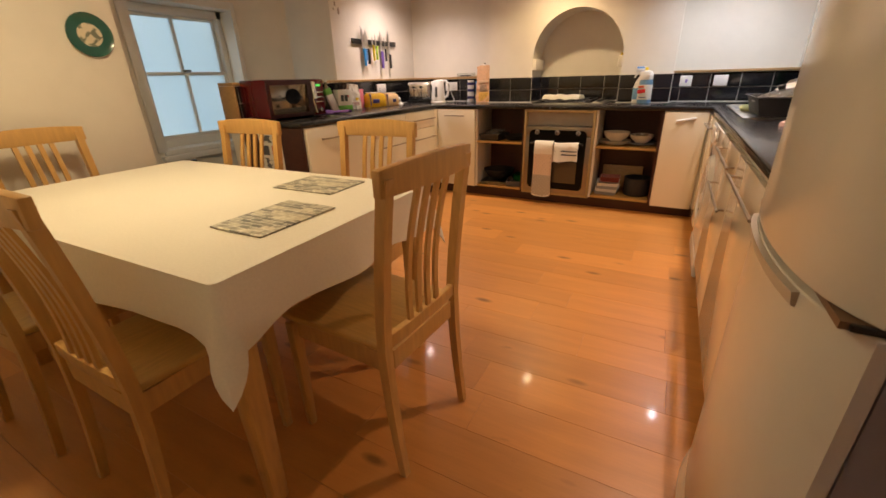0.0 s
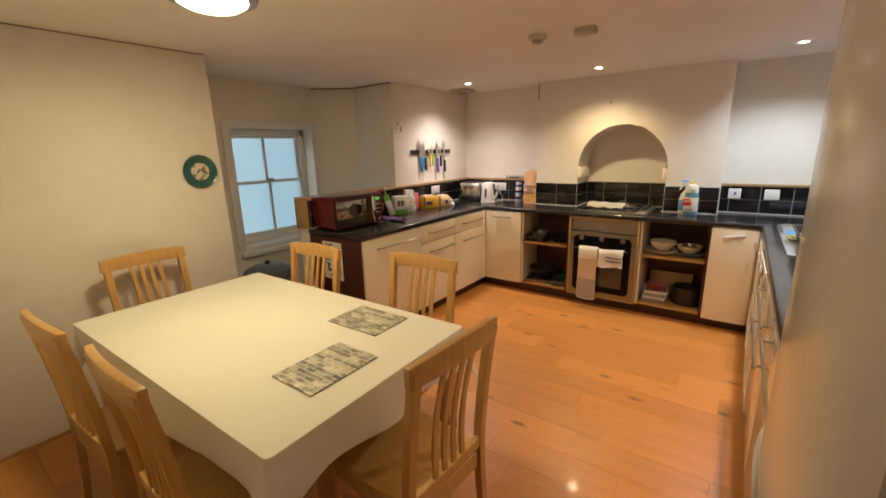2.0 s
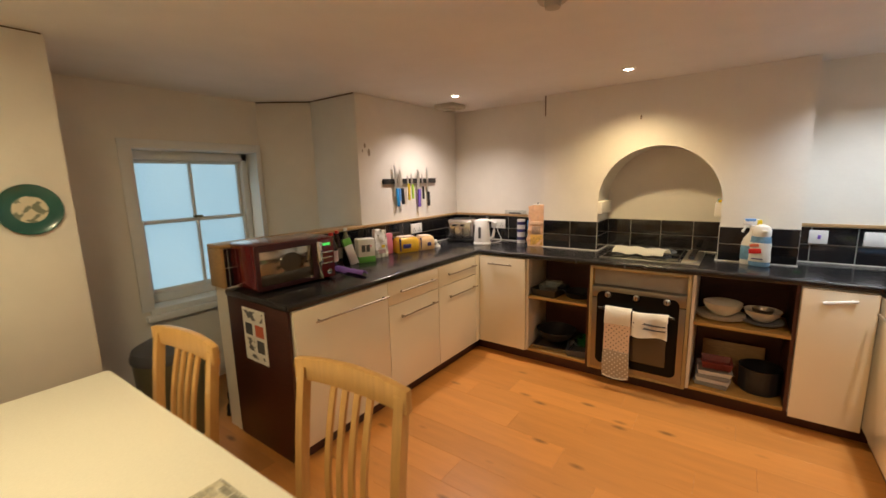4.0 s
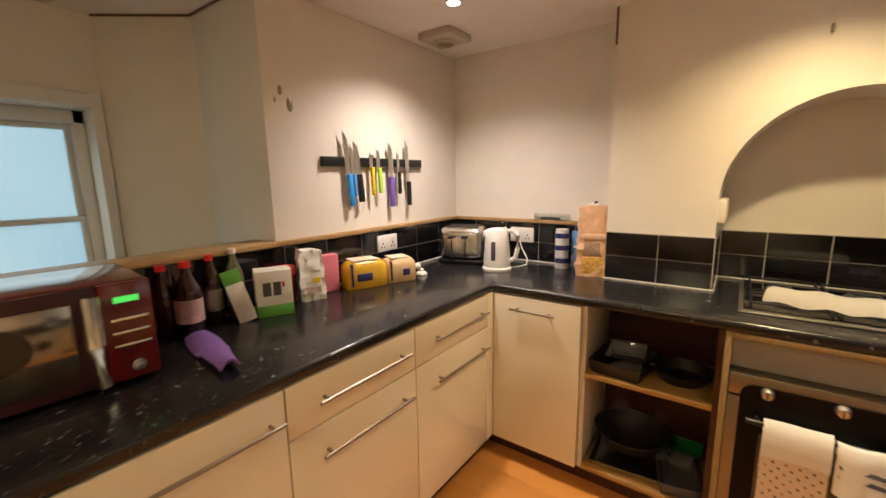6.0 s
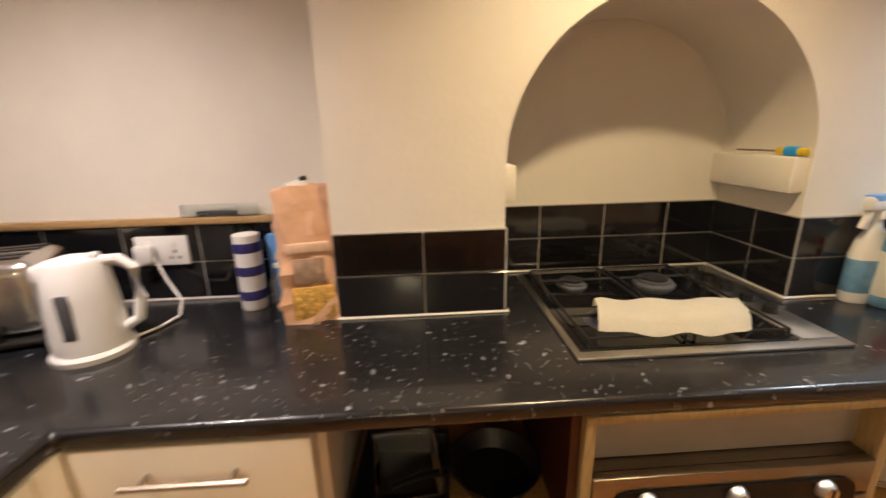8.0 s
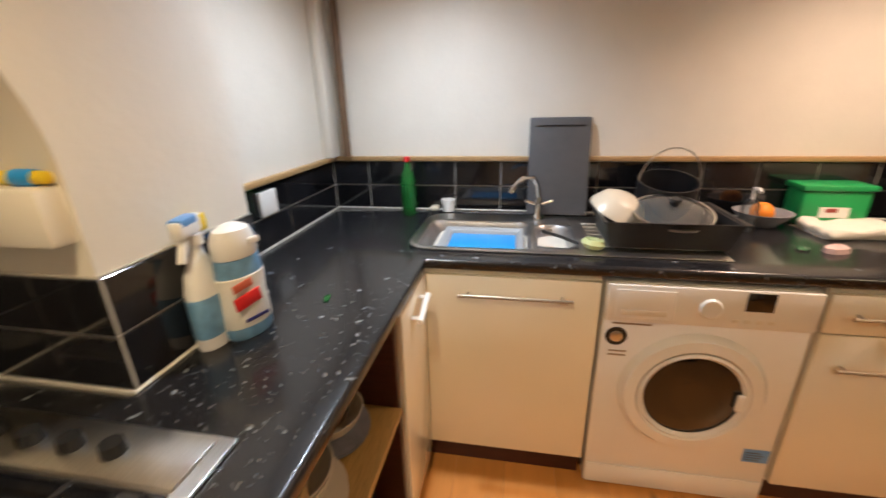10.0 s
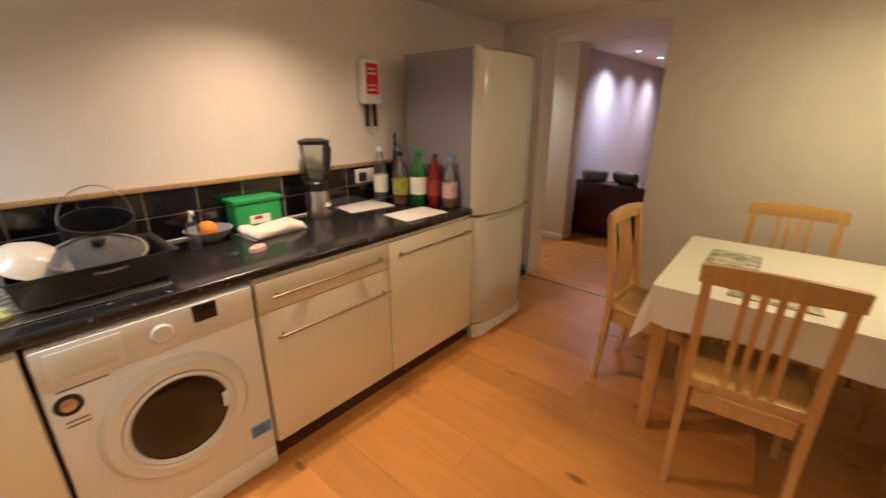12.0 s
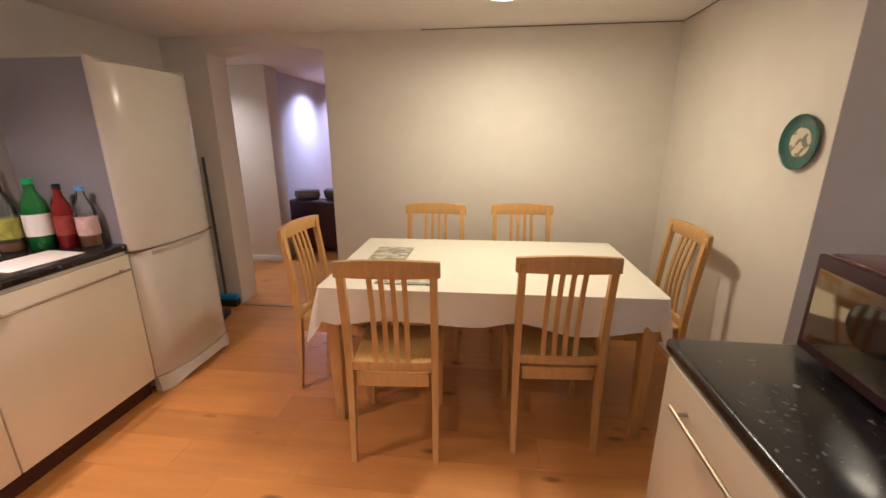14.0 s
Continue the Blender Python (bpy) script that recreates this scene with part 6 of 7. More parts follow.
def cleaner_bottle(x, y, rz):
    """Broad flat bottle with a sloped shoulder and a white flip-top cap."""
    t = thing("cleaner_bottle", "clear blue cleaner bottle with a red label and white cap", "bottle", x, y, CT + 0.0005, rz)
    flat = Matrix.Diagonal((1, 0.62, 1, 1))
    part("bottle", turned(lathe([(0, 0), (0.050, 0), (0.056, 0.008), (0.055, 0.06), (0.050, 0.10), (0.054, 0.15), (0.050, 0.185), (0, 0.186)], 28), flat), M["labelblue"], t)
    part("label_panel", turned(lathe([(0.0562, 0.03), (0.0575, 0.032), (0.0535, 0.10), (0.0565, 0.145), (0.054, 0.147)], 28), flat), M["paper"], t, "white and blue printed label")
    part("label_patch", turned(box(-0.034, 0.030, -0.0385, -0.0335, 0.082, 0.112, 0.002), pose(0, 0, 0, 0, -8)), M["redplastic"], t, "red printed band")
    part("label_print", turned(box(-0.028, 0.02, -0.0385, -0.0345, 0.124, 0.142, 0.002), pose(0, 0, 0, 0, -8)), M["terracotta"], t, "small printed picture")
    part("label_print", box(-0.03, 0.028, -0.039, -0.035, 0.045, 0.052, 0.001), M["wrapnavy"], t, "dark print line")
    part("cap", turned(lathe([(0, 0.1865), (0.047, 0.1865), (0.050, 0.196), (0.049, 0.225), (0.040, 0.247), (0.018, 0.258), (0, 0.259)], 28), Matrix.Diagonal((1, 0.68, 1, 1))), M["white"], t, "white domed flip-top cap")
    part("cap_tab", box(0.012, 0.040, -0.036, -0.026, 0.212, 0.226, 0.003), M["white"], t)


cleaner_bottle(1.846, 0.305, -18)
sd = thing("screwdriver", "screwdriver with a yellow and blue grip on the niche ledge", "screwdriver", N1 - 0.022, 0.53, 1.2805, 4)
part("grip", turned(lathe([(0, 0), (0.011, 0.002), (0.0125, 0.03), (0.010, 0.08), (0, 0.082)], 12), pose(0, -0.045, 0, 90)), M["yellow"], sd)
part("blue_band", turned(lathe([(0.0128, 0.025), (0.0135, 0.028), (0.013, 0.06), (0.0122, 0.063)], 12), pose(0, -0.045, 0, 90)), M["blue"], sd)
part("shaft", tube([(0, -0.04, 0), (0, 0.09, 0)], 0.003, 6), M["nickel"], sd)
solid("worktop_scrap", box(-0.018, 0.018, -0.007, 0.007, 0, 0.004, 0.001), M["greenplastic"], "small green plastic scrap on the worktop", "scrap", m=pose(2.02, 0.20, CT + 0.0005, 0, 0, 12))
bt = bottle("washing_up_liquid", "clear green washing-up liquid bottle with a red cap", 2.86, 0.19, 0.262, 0.034, M["greenplastic"], M["redplastic"], None)
cu = lathe_thing("white_cup", "small white tumbler behind the sink", "cup", 2.925, 0.02, CT + 0.007, [(0, 0), (0.026, 0), (0.033, 0.055), (0.030, 0.055), (0.024, 0.004), (0, 0.004)], M["white"])
solid("soap_bar", box(-0.03, 0.03, -0.02, 0.02, 0, 0.02, 0.008), M["cream"], "small bar of soap behind the sink", "soap", m=pose(2.935, 0.085, CT + 0.0075))
cb = thing("chopping_board", "dark grey plastic chopping board leaning on the wall", "chopping board", 2.885, -0.458, CT + 0.010, -90)
bd = box(-0.126, 0.126, -0.008, 0.008, 0, 0.408, 0.012, 3)
part("board", turned(bd, pose(0, 0, 0, -10)), M["graphite"], cb)
part("groove", turned(box(-0.10, 0.10, -0.0098, -0.0082, 0.37, 0.376), pose(0, 0, 0, -10)), M["black"], cb, smooth=0)
rp = thing("roasting_tin", "deep black roasting tin full of washing-up on the drainer", "roasting tin", 2.605, -0.785, CT + 0.0115, -90)
bm = bmesh.new()
lv = [[bm.verts.new((sx * hx, sy * hy, z)) for sx, sy in ((-1, -1), (1, -1), (1, 1), (-1, 1))] for hx, hy, z in ((0.185, 0.12, 0), (0.205, 0.145, 0.095), (0.218, 0.157, 0.098), (0.218, 0.157, 0.093), (0.199, 0.140, 0.090), (0.18, 0.115, 0.006))]
bm.faces.new(lv[0][::-1])
for a, b in zip(lv, lv[1:]):
    for i in range(4):
        bm.faces.new((a[i], a[(i + 1) % 4], b[(i + 1) % 4], b[i]))
bm.faces.new(lv[-1])
bmesh.ops.recalc_face_normals(bm, faces=bm.faces)
part("tin", bev(bm, 0.007, 2, 45), M["pan"], rp)
TINZ = CT + 0.018
wb = lathe([(0, 0), (0.04, 0), (0.07, 0.02), (0.10, 0.06), (0.104, 0.06), (0.075, 0.012), (0.04, -0.006), (0, -0.006)], 30)
solid("white_bowl", wb, M["cream"], "white bowl tipped upside down in the roasting tin", "bowl", m=pose(2.645, -0.675, CT + 0.148, 0, 155, 60))
gl = thing("glass_pan_cover", "round glass pan cover with a steel rim", "pan cover", 2.585, -0.815, CT + 0.112)
gl.matrix_basis = pose(2.585, -0.815, CT + 0.112, 0, -14, 0)
part("glass", lathe([(0.125, 0), (0.11, 0.012), (0.06, 0.026), (0, 0.030), (0, 0.026), (0.06, 0.022), (0.11, 0.008), (0.125, -0.003)], 32), M["glass"], gl)
part("rim", lathe([(0.122, -0.004), (0.13, -0.004), (0.13, 0.004), (0.122, 0.004), (0.122, -0.004)], 36), M["steel"], gl)
part("knob", lathe([(0, 0.03), (0.014, 0.03), (0.02, 0.045), (0.016, 0.052), (0, 0.052)], 16), M["black"], gl)
pt = thing("saucepan", "dark saucepan with a wire handle drying behind the roasting tin", "saucepan", 2.855, -0.895, CT + 0.0115)
pt.matrix_basis = pose(2.835, -0.86, CT + 0.036, 0, -14, 0)
part("pan", lathe([(0, 0), (0.085, 0), (0.105, 0.02), (0.11, 0.15), (0.105, 0.15), (0.10, 0.022), (0.08, 0.006), (0, 0.006)], 30), M["pan"], pt)
part("handle", tube([(0.0, 0.108 * math.cos(math.pi * i / 12), 0.145 + 0.135 * math.sin(math.pi * i / 12)) for i in range(13)], 0.003, 6), M["steel"], pt)
cab = solid("cabbage_leaf", lathe([(0, 0), (0.03, 0.004), (0.042, 0.02), (0.03, 0.034), (0.01, 0.026), (0, 0.03)], 8), M["yellowgreen"], "pale green vegetable end on the drainer", "vegetable", m=pose(2.475, -0.545, CT + 0.0075, 8, 0, 20))
ut = solid("sink_brush", tube([(0, 0, 0.008), (0.07, 0.03, 0.012), (0.14, 0.07, 0.014)], 0.006, 8), M["black"], "black-handled brush across the small sink bowl", "brush", m=pose(2.50, -0.50, CT + 0.008, 0, 0, 20))
solid("pink_wrapper", lathe([(0, 0), (0.055, 0.0), (0.05, 0.018), (0.02, 0.028), (0.012, 0.02), (0, 0.026)], 8), M["labelpale"], "crumpled pale pink wrapper on the worktop", "wrapper", m=pose(2.55, -1.31, CT + 0.0005, 0, 0, 20) @ Matrix.Diagonal((0.5, 0.8, 0.9, 1)))
solid("bottle_top", lathe([(0, 0), (0.02, 0), (0.022, 0.006), (0, 0.008)], 14), M["glass"], "small clear lid on the worktop", "lid", m=pose(2.56, -1.22, CT + 0.0005))
fb = lathe_thing("fruit_bowl", "shallow grey bowl with an orange", "bowl", 2.85, -1.235, CT + 0.0005, [(0, 0), (0.05, 0), (0.09, 0.04), (0.10, 0.055), (0.094, 0.055), (0.05, 0.008), (0, 0.008)], M["greyfabric"])
solid("orange_fruit", lathe([(0.040 * math.sin(math.pi * i / 10), 0.040 - 0.040 * math.cos(math.pi * i / 10)) for i in range(11)], 18), M["orange"], "ripe orange in the bowl", "orange", m=pose(2.845, -1.23, CT + 0.012))
sp = thing("soap_dispenser", "clear soap pump bottle beside the fruit bowl", "soap dispenser", 2.775, -1.15, CT + 0.0005)
part("bottle", lathe([(0, 0), (0.026, 0), (0.028, 0.005), (0.028, 0.10), (0.014, 0.12), (0, 0.12)], 20), M["glass"], sp)
part("pump", tube([(0, 0, 0.118), (0, 0, 0.16), (-0.03, 0.0, 0.162), (-0.045, 0, 0.152)], 0.006, 8), M["white"], sp)
tu = thing("detergent_tub", "green plastic detergent tub with an open lid by the tiles", "tub", 2.905, -1.475, CT, -90)
part("tub", box(-0.115, 0.115, -0.055, 0.055, 0.0005, 0.135, 0.012), M["greenbox"], tu)
part("rim", box(-0.122, 0.122, -0.062, 0.062, 0.1355, 0.158, 0.006), M["greenbox"], tu)
part("label_panel", box(-0.05, 0.05, -0.0568, -0.0552, 0.035, 0.075), M["paper"], tu, "pale and red printed label", 0)
part("label_patch", box(-0.03, 0.01, -0.058, -0.057, 0.055, 0.07), M["labelred"], tu, smooth=0)
bm = box(-0.135, 0.135, -0.085, 0.085, 0, 0.036, 0.012, 2)
bmesh.ops.subdivide_edges(bm, edges=bm.edges[:], cuts=5, use_grid_fill=True)
for v in bm.verts:
    lift = 0.022 * noise.noise(Vector((v.co.x * 13, v.co.y * 15, 3.0))) + 0.008 * noise.noise(v.co * 40)
    v.co.z = max(0.0, v.co.z + lift) if v.co.z > 0.012 else v.co.z
    v.co.x += 0.014 * noise.noise(Vector((v.co.y * 16, v.co.z * 30, 1.0)))
    v.co.y += 0.012 * noise.noise(Vector((v.co.x * 14, v.co.z * 30, 5.0)))
solid("folded_tea_towel", bm, M["towel"], "folded white tea towel on the worktop", "tea towel", m=pose(2.765, -1.49, CT + 0.001, 0, 0, -84))
solid("tray_under_towel", box(-0.14, 0.14, -0.09, 0.09, 0, 0.0008), M["paper"], "thin white sheet under the towel", "paper", m=pose(2.78, -1.49, CT + 0.0002, 0, 0, -86))


def blender_jug():
    b = thing("blender", "steel and black countertop blender with a clear jug", "blender", 2.845, -1.80, CT, -75)
    part("base", lathe([(0, 0.0005), (0.065, 0.0005), (0.068, 0.01), (0.058, 0.13), (0.052, 0.15), (0, 0.15)], 28), M["steel"], b)
    part("collar", lathe([(0, 0.1505), (0.056, 0.1505), (0.056, 0.19), (0.048, 0.2), (0, 0.2)], 28), M["black"], b)
    part("jug", lathe([(0.046, 0.201), (0.05, 0.21), (0.072, 0.39), (0.068, 0.39), (0.046, 0.212), (0, 0.21), (0, 0.201)], 28), M["glass"], b)
    part("lid", lathe([(0, 0.3905), (0.076, 0.3905), (0.078, 0.408), (0.05, 0.418), (0, 0.42)], 28), M["black"], b)
    part("handle", tube([(0.06, 0, 0.392), (0.112, 0, 0.396), (0.118, 0, 0.36), (0.106, 0, 0.29), (0.088, 0, 0.235), (0.055, 0, 0.225)], 0.012, 10), M["black"], b)
    part("dial", turned(lathe([(0, 0), (0.024, 0), (0.022, 0.018), (0, 0.02)], 18), pose(0, -0.062, 0.07, 90)), M["chrome"], b)


blender_jug()
for x, y, rz in ((2.865, -2.13, -8), (2.50, -2.20, -4)):
    solid("paper_mat", box(-0.105, 0.105, -0.15, 0.15, 0, 0.003, 0.0008), M["paper"], "pale printed place mat lying on the worktop", "placemat", group="pale mats on the worktop", m=pose(x, y, CT + 0.0005, 0, 0, rz))
bottle("water_bottle", "clear plastic water bottle with a pale label", 2.895, -2.29, 0.345, 0.045, M["glass"], M["white"], M["paper"])
bottle("clear_drink_bottle", "tall clear drinks bottle by the fridge", 2.86, -2.41, 0.34, 0.042, M["glass"], M["skyblue"])
bottle("spirit_bottle", "clear bottle with a yellow and green label and dark cap", 2.762, -2.335, 0.32, 0.050, M["glass"], M["black"], M["labelgreen"], M["juice"], 0.14)
bottle("green_soda_bottle", "large green plastic soda bottle with a pale label", 2.668, -2.40, 0.34, 0.054, M["greenplastic"], M["greenbox"], M["paper"])
bottle("red_sauce_bottle", "red sauce bottle with a black cap and white foot", 2.575, -2.445, 0.31, 0.041, M["redsauce"], M["black"], M["labelred"])
bottle("orange_drink_bottle", "clear bottle holding a little orange drink", 2.47, -2.462, 0.30, 0.045, M["glass"], M["skyblue"], M["labelpale"], M["juice"], 0.34)
bottle("dark_slim_bottle", "dark slim bottle against the wall", 2.94, -2.46, 0.42, 0.021, M["sauce"], M["black"])


# ---------------------------------------------------------------- things in the open shelves
S1, S2 = 0.123 + 0.0005, 0.555 + 0.0005


def tin(name, label, x, y, z, hx, hy, h, material, rz=0):
    bm = bmesh.new()
    lv = [[bm.verts.new((sx * a, sy * b, c)) for sx, sy in ((-1, -1), (1, -1), (1, 1), (-1, 1))] for a, b, c in ((hx * 0.88, hy * 0.88, 0), (hx * 0.96, hy * 0.96, h * 0.92), (hx, hy, h), (hx, hy, h * 0.93), (hx * 0.93, hy * 0.93, h * 0.88), (hx * 0.85, hy * 0.85, h * 0.1))]
    bm.faces.new(lv[0][::-1])
    for a, b in zip(lv, lv[1:]):
        for i in range(4):
            bm.faces.new((a[i], a[(i + 1) % 4], b[(i + 1) % 4], b[i]))
    bm.faces.new(lv[-1])
    bmesh.ops.recalc_face_normals(bm, faces=bm.faces)
    return solid(name, bev(bm, 0.004, 2, 45), material, label, "baking tin", m=pose(x, y, z, 0, 0, rz))


tin("baking_tin", "black baking tin on the upper shelf", 0.56, FY + 0.13, S2, 0.105, 0.135, 0.06, M["pan"], -4)
tin("glass_dish", "clear glass oven dish standing in the baking tin", 0.57, FY + 0.13, S2 + 0.012, 0.075, 0.10, 0.075, M["glass"], 6)
fp = thing("frying_pan", "dark frying pan on the upper shelf", "frying pan", 0.775, FY + 0.16, S2)
part("pan", lathe([(0, 0), (0.085, 0), (0.11, 0.045), (0.106, 0.045), (0.082, 0.005), (0, 0.005)], 30), M["pan"], fp)
part("handle", tube([(-0.10, -0.02, 0.04), (-0.17, -0.05, 0.06), (-0.24, -0.08, 0.065)], 0.009, 8), M["black"], fp)
lathe_thing("wok", "large black wok on the lower shelf", "wok", 0.60, FY + 0.18, S1 + 0.035, [(0, 0), (0.06, 0), (0.12, 0.04), (0.155, 0.10), (0.15, 0.10), (0.115, 0.045), (0.058, 0.006), (0, 0.006)], M["pan"], 32)
tin("steel_tray", "thin light metal tray under the wok", 0.60, FY + 0.15, S1, 0.15, 0.135, 0.03, M["steel"], 5)
tin("grey_tray", "grey tray tilted on the lower shelf", 0.79, FY + 0.12, S1, 0.075, 0.12, 0.055, M["graphite"], 14)
tin("glass_tray", "green-tinted glass dish on the lower shelf", 0.80, FY + 0.27, S1, 0.07, 0.06, 0.075, M["greenplastic"], -5)


def crockery(name, label, cat, x, y, z, prof, m):
    return lathe_thing(name, label, cat, x, y, z, prof, m, 32)


PLATE = [(0, 0), (0.07, 0), (0.13, 0.018), (0.132, 0.022), (0.07, 0.006), (0, 0.006)]
BOWL = [(0, 0), (0.05, 0), (0.09, 0.035), (0.105, 0.065), (0.10, 0.065), (0.085, 0.037), (0.046, 0.006), (0, 0.006)]
x1, x2, yy = 1.675, 1.905, FY + 0.15
for k in range(3):
    crockery("dinner_plate", "white stoneware dinner plate in a stack", "plate", x1, yy, S2 + 0.0075 * k, PLATE, M["cream"])
for k in range(2):
    crockery("cereal_bowl", "white stoneware bowl stacked on plates", "bowl", x1 + 0.01, yy, S2 + 0.0295 + 0.012 * k, BOWL, M["cream"])
for k in range(2):
    crockery("grey_plate", "grey stoneware plate in a stack", "plate", x2 - 0.02, yy, S2 + 0.0075 * k, [(r * 0.82, z) for r, z in PLATE], M["greyfabric"])
crockery("grey_bowl", "pale grey bowl stacked on plates", "bowl", x2 - 0.02, yy, S2 + 0.022, [(r * 0.9, z) for r, z in BOWL], M["cream"])
crockery("small_bowl", "small brown bowl on top of the stack", "bowl", x2 - 0.02, yy - 0.01, S2 + 0.045, [(r * 0.52, z * 0.8) for r, z in BOWL], M["nickel"])
lathe_thing("cooking_pot", "black cooking pot on the lower shelf", "pot", 1.905, FY + 0.17, S1, [(0, 0), (0.10, 0), (0.108, 0.01), (0.108, 0.15), (0.112, 0.155), (0.104, 0.155), (0.10, 0.012), (0, 0.008)], M["pan"], 32)
for k in range(4):
    tin("food_container", "shallow clear plastic food container in a stack", 1.665 + 0.004 * (k % 2), FY + 0.13, S1 + 0.026 * k, 0.095, 0.10, 0.03, M["white"] if k % 2 else M["tubgrey"], 3 * k - 4)
tin("terracotta_dish", "red-brown oven dish on the stacked containers", 1.68, FY + 0.14, S1 + 0.110, 0.085, 0.075, 0.045, M["reddish"], 4)
solid("wooden_tray", turned(box(-0.17, 0.17, -0.006, 0.006, 0, 0.22, 0.004), pose(0, 0, 0, -8)), M["trimwood"], "brown wooden tray standing at the back of the shelf", "tray", m=pose(1.76, FY + 0.30, S1))


# ---------------------------------------------------------------- window corner and next room
bn = thing("pedal_bin", "olive grey pedal bin with a domed lid by the window", "bin", -0.93, -1.98, 0)
part("body", lathe([(0, 0), (0.17, 0), (0.175, 0.02), (0.19, 0.49), (0, 0.49)], 36), M["olive"], bn)
part("lid", lathe([(0, 0.4905), (0.197, 0.4905), (0.199, 0.51), (0.185, 0.55), (0.12, 0.585), (0.04, 0.598), (0, 0.598)], 36), M["graphite"], bn, "dark domed lid")
part("lid_knob", lathe([(0, 0.5985), (0.018, 0.5985), (0.022, 0.615), (0.016, 0.628), (0, 0.63)], 14), M["black"], bn)
part("pedal", box(0.155, 0.20, -0.03, 0.03, 0.02, 0.035, 0.004), M["black"], bn)
for x, y, h, m in ((-0.88, -1.52, 0.30, "greenplastic"), (-0.80, -1.62, 0.22, "pan"), (-0.93, -1.40, 0.26, "olive")):
    bag("refuse_bag", "crumpled dark rubbish bag on the floor by the half-height wall", "rubbish bag", x, y, 0.2, 0.18, h, M[m], 30).location.z = 0.001
br = thing("broom", "long-handled broom with a blue head leaning behind the fridge", "broom", 2.73, -3.66, 0.0)
part("handle", tube([(0.0, -0.06, 0.10), (0.03, -0.085, 1.25)], 0.011, 8), M["graphite"], br)
part("head", box(-0.11, 0.11, -0.085, -0.035, 0.06, 0.105, 0.012), M["blue"], br, "blue plastic head")
part("bristles", box(-0.105, 0.105, -0.095, -0.025, 0.001, 0.06, 0.006), M["black"], br)
solid("dustpan", box(-0.10, 0.10, -0.09, 0.09, 0, 0.05, 0.012), M["black"], "black dustpan on the floor behind the fridge", "dustpan", m=pose(2.66, -3.45, 0.001, 0, 0, 12))


def sofa():
    s = thing("leather_sofa", "dark maroon leather sofa in the next room", "sofa", 2.33, -5.76, 0, 0)
    part("base", box(-0.40, 0.62, -0.42, 0.19, 0.05, 0.40, 0.04, 3), M["maroon"], s)
    part("backrest", box(-0.40, 0.62, 0.20, 0.45, 0.05, 0.66, 0.05, 3), M["maroon"], s)
    part("armrest", box(-0.43, -0.22, -0.43, 0.195, 0.05, 0.60, 0.06, 3), M["maroon"], s)
    part("seat_cushion", box(-0.22, 0.60, -0.40, 0.19, 0.40, 0.50, 0.05, 3), M["maroon"], s)
    for x in (-0.36, 0.56):
        for y in (-0.36, 0.38):
            part("foot", box(x - 0.03, x + 0.03, y - 0.03, y + 0.03, 0, 0.05), M["black"], s)
    return s


sofa()
for x, y, rz, m in ((2.72, -5.44, 20, "greyfabric"), (2.36, -5.45, -14, "graphite")):
    bm = box(-0.15, 0.15, -0.05, 0.05, 0, 0.13, 0.045, 4)
    solid("sofa_cushion", turned(bm, pose(0, 0, 0, -20)), M[m], "soft cushion lying over the sofa back", "cushion", m=pose(x, y, 0.664, 0, 0, rz))


# ---------------------------------------------------------------- floor boards
def floor_boards():
    """Laminate boards along x, staggered, with fine bevelled joints; boards of one length share a mesh."""
    fl = structure("floor", box(-1.75, 4.05, -9.25, 0.75, -0.012, -0.009), M["brownpipe"], "oak laminate floor of long boards", "floor", 0)
    W = 0.192
    rnd = random.Random(5)
    cache = {}
    rows = int((0.1 + 4.0) / W) + 1
    for r in range(rows):
        y = 0.1 - W * (r + 1)
        x = -1.75 - rnd.random() * 1.2
        while x < 3.05:
            step = rnd.choice((0.6, 0.8, 0.95, 1.2))
            a, b = max(x, -1.75), min(x + step, 3.05)
            L = round(b - a, 3)
            if L > 0.05:
                if L not in cache:
                    cache[L] = mesh_of("plank", box(0.0003, L - 0.0003, 0.0003, W - 0.0003, -0.009, 0.0, 0.0006, 1), M["plank"], 0)
                ob = new("plank", cache[L])
                ob.location = (a, y, 0)
                ob.parent = fl
            x += step
    bm = bmesh.new()
    y = 0.1 - W * rows
    while y > -9.2:
        bx(bm, -0.35, 4.05, y - W + 0.001, y - 0.001, -0.009, 0.0)
        y -= W
    ob = new("plank_rest", mesh_of("plank_rest", bm, M["plank"], 0))
    ob.parent = fl
    tagged(ob, kind="stuff")


floor_boards()


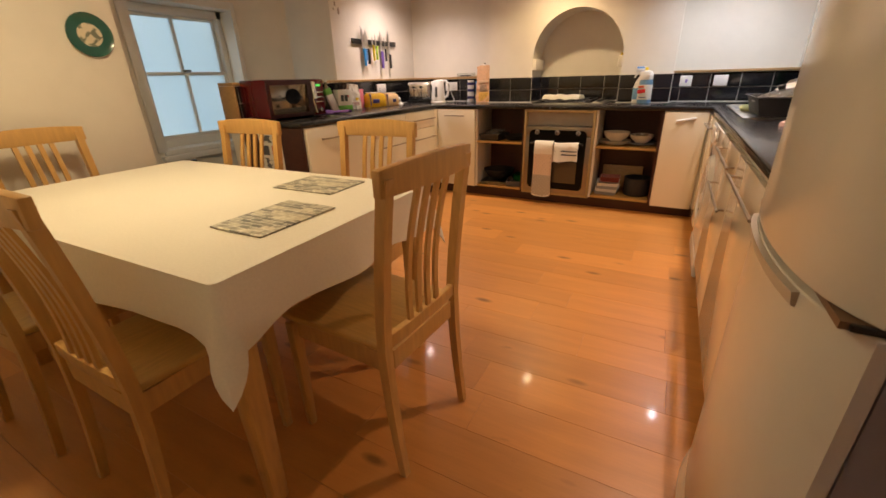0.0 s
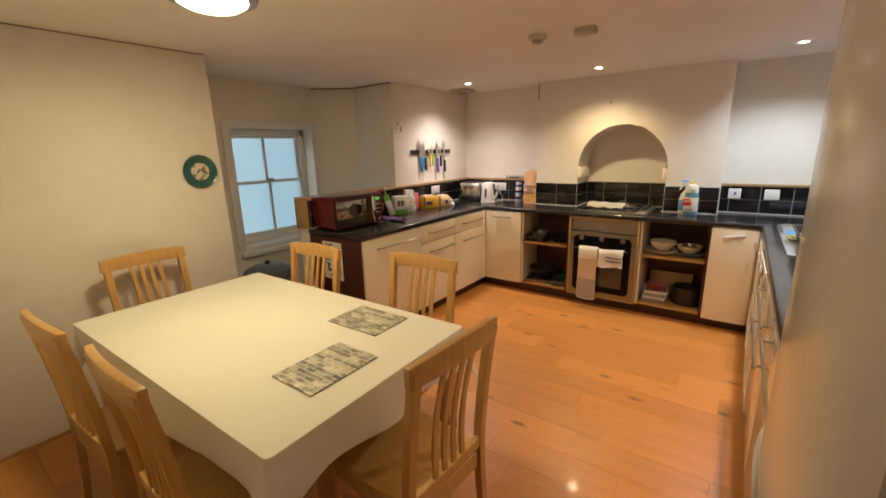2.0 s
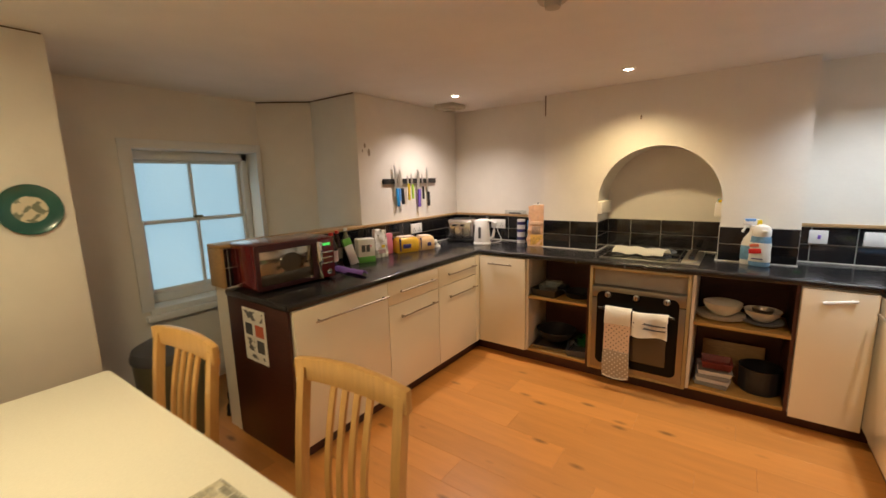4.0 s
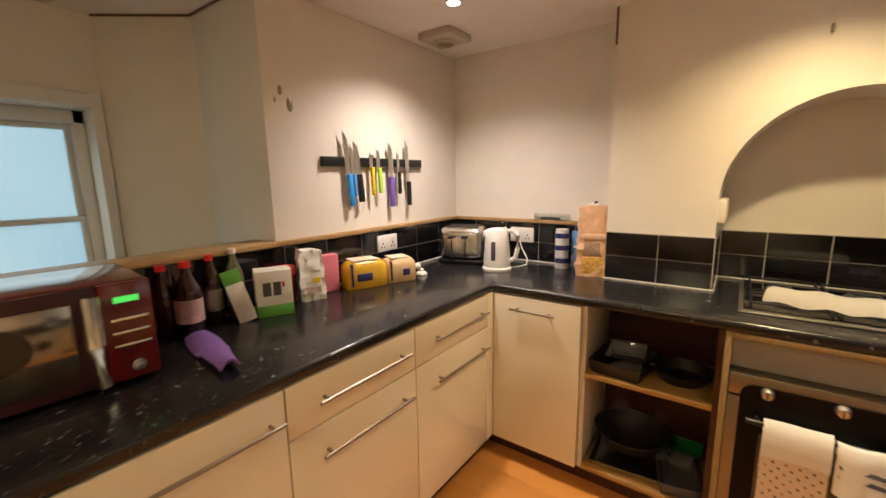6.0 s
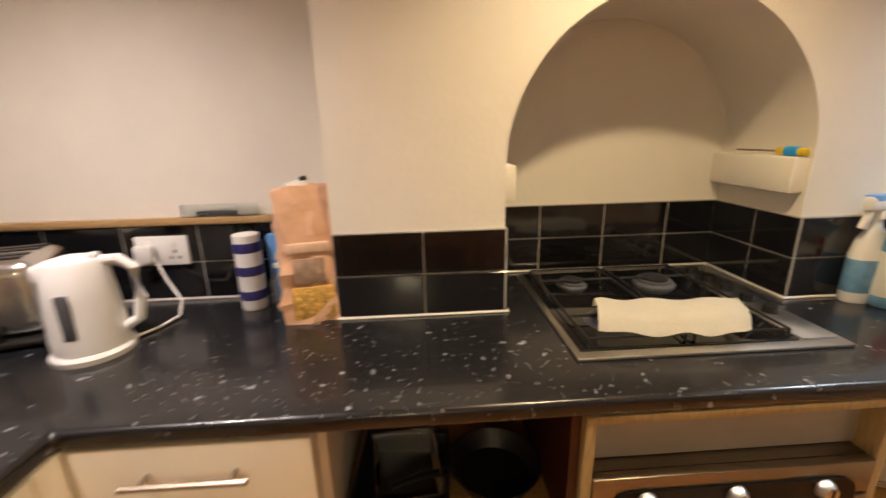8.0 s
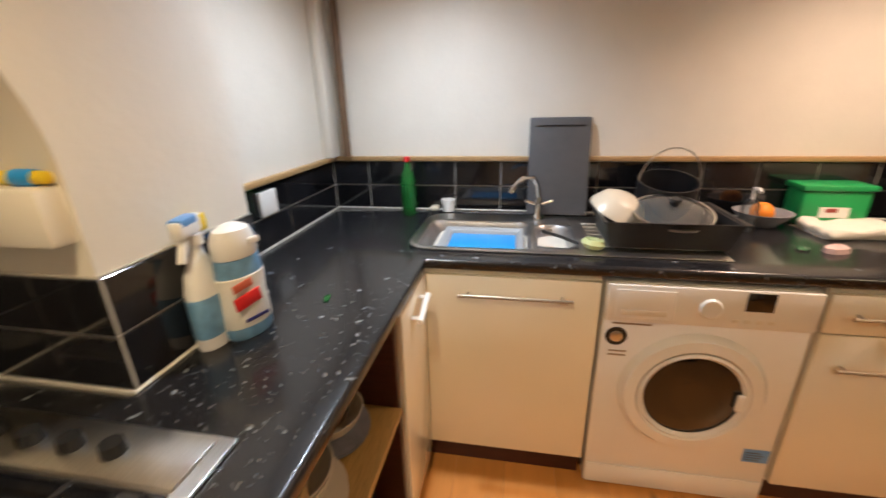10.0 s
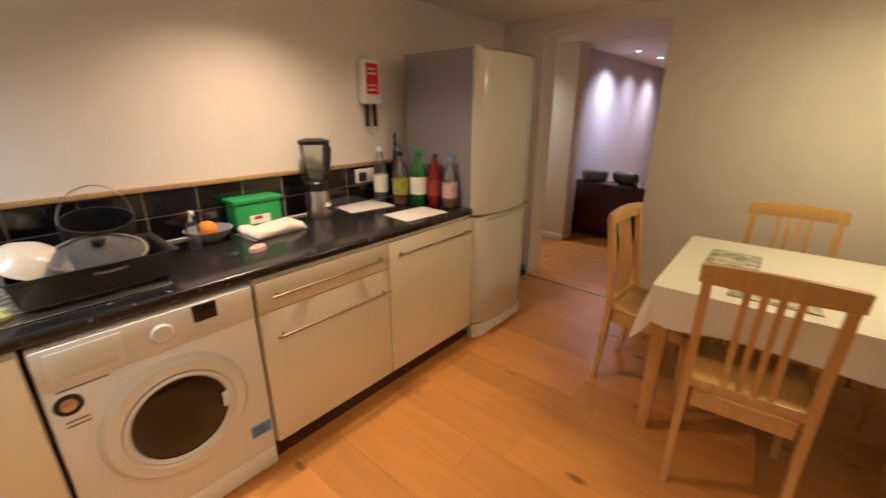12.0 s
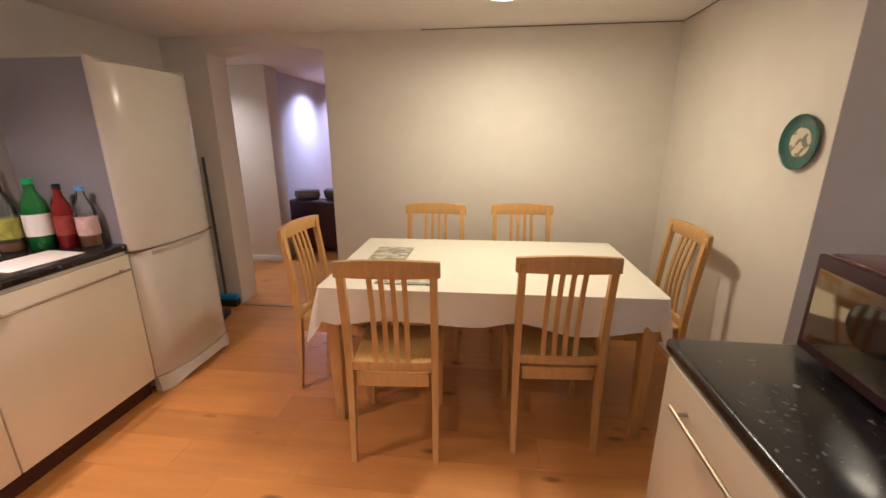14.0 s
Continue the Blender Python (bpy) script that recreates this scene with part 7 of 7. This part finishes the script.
# ---------------------------------------------------------------- wall tiles
def tile_run(name, label, a, b, inward, z_rows=2, w=0.215, start=0.0):
    """Black tiles on a bed of grout along the wall foot from a to b; inward is the side they face."""
    a, b = Vector((*a, 0)), Vector((*b, 0))
    d = (b - a).normalized()
    L = (b - a).length
    nrm = Vector((*inward, 0))
    rot = Matrix((( d.x, nrm.x, 0, 0), (d.y, nrm.y, 0, 0), (0, 0, 1, 0), (0, 0, 0, 1)))
    base = structure(name, box(0, L, 0.0005, 0.005, CT + 0.001, TT), M["grout"], label, "wall tiles", 0)
    base.matrix_basis = Matrix.Translation(a) @ rot
    hh = (TT - CT - 0.004) / z_rows
    x = -start
    while x < L - 0.01:
        x0, x1 = max(x, 0) + 0.0025, min(x + w, L) - 0.0025
        if x1 - x0 > 0.012:
            key = round(x1 - x0, 3)
            if key not in TILES:
                TILES[key] = mesh_of("tile", box(0, key, 0.003, 0.0095, 0, hh - 0.005, 0.0015, 1), M["tile"], 0)
            for k in range(z_rows):
                t = new("tile", TILES[key])
                t.parent = base
                t.location = (x0, 0, CT + 0.006 + k * hh)
        x += w


TILES = {}
tile_run("tiles_left", "two rows of black glazed tiles behind the worktop", (XL, -1.768), (XL, YB), (1, 0), w=0.213, start=0.192)
tile_run("tiles_alcove_left", "two rows of black glazed tiles in the alcove", (XL + 0.01, YB), (BR0, YB), (0, -1), w=0.213, start=0.063)
tile_run("tiles_breast_left", "two rows of black glazed tiles on the chimney breast", (BR0, YN), (N0 + 0.002, YN), (0, -1), w=0.226)
tile_run("tiles_niche_left", "black glazed tiles on the niche side", (N0, YN - 0.009), (N0, NB), (1, 0), start=0.07)
tile_run("tiles_niche", "two rows of black glazed tiles at the back of the niche", (N0 + 0.01, NB), (N1 - 0.01, NB), (0, -1), w=0.218, start=0.044)
tile_run("tiles_niche_right", "black glazed tiles on the niche side", (N1, YN - 0.009), (N1, NB), (-1, 0), start=0.07)
tile_run("tiles_breast_right", "two rows of black glazed tiles on the chimney breast", (N1 - 0.002, YN), (BR1, YN), (0, -1))
tile_run("tiles_alcove_right", "two rows of black glazed tiles in the alcove", (BR1, YB), (XR - 0.01, YB), (0, -1), w=0.213, start=0.144)
tile_run("tiles_right", "two rows of black glazed tiles above the sink run", (XR, YB), (XR, -2.52), (-1, 0), w=0.208, start=0.028)
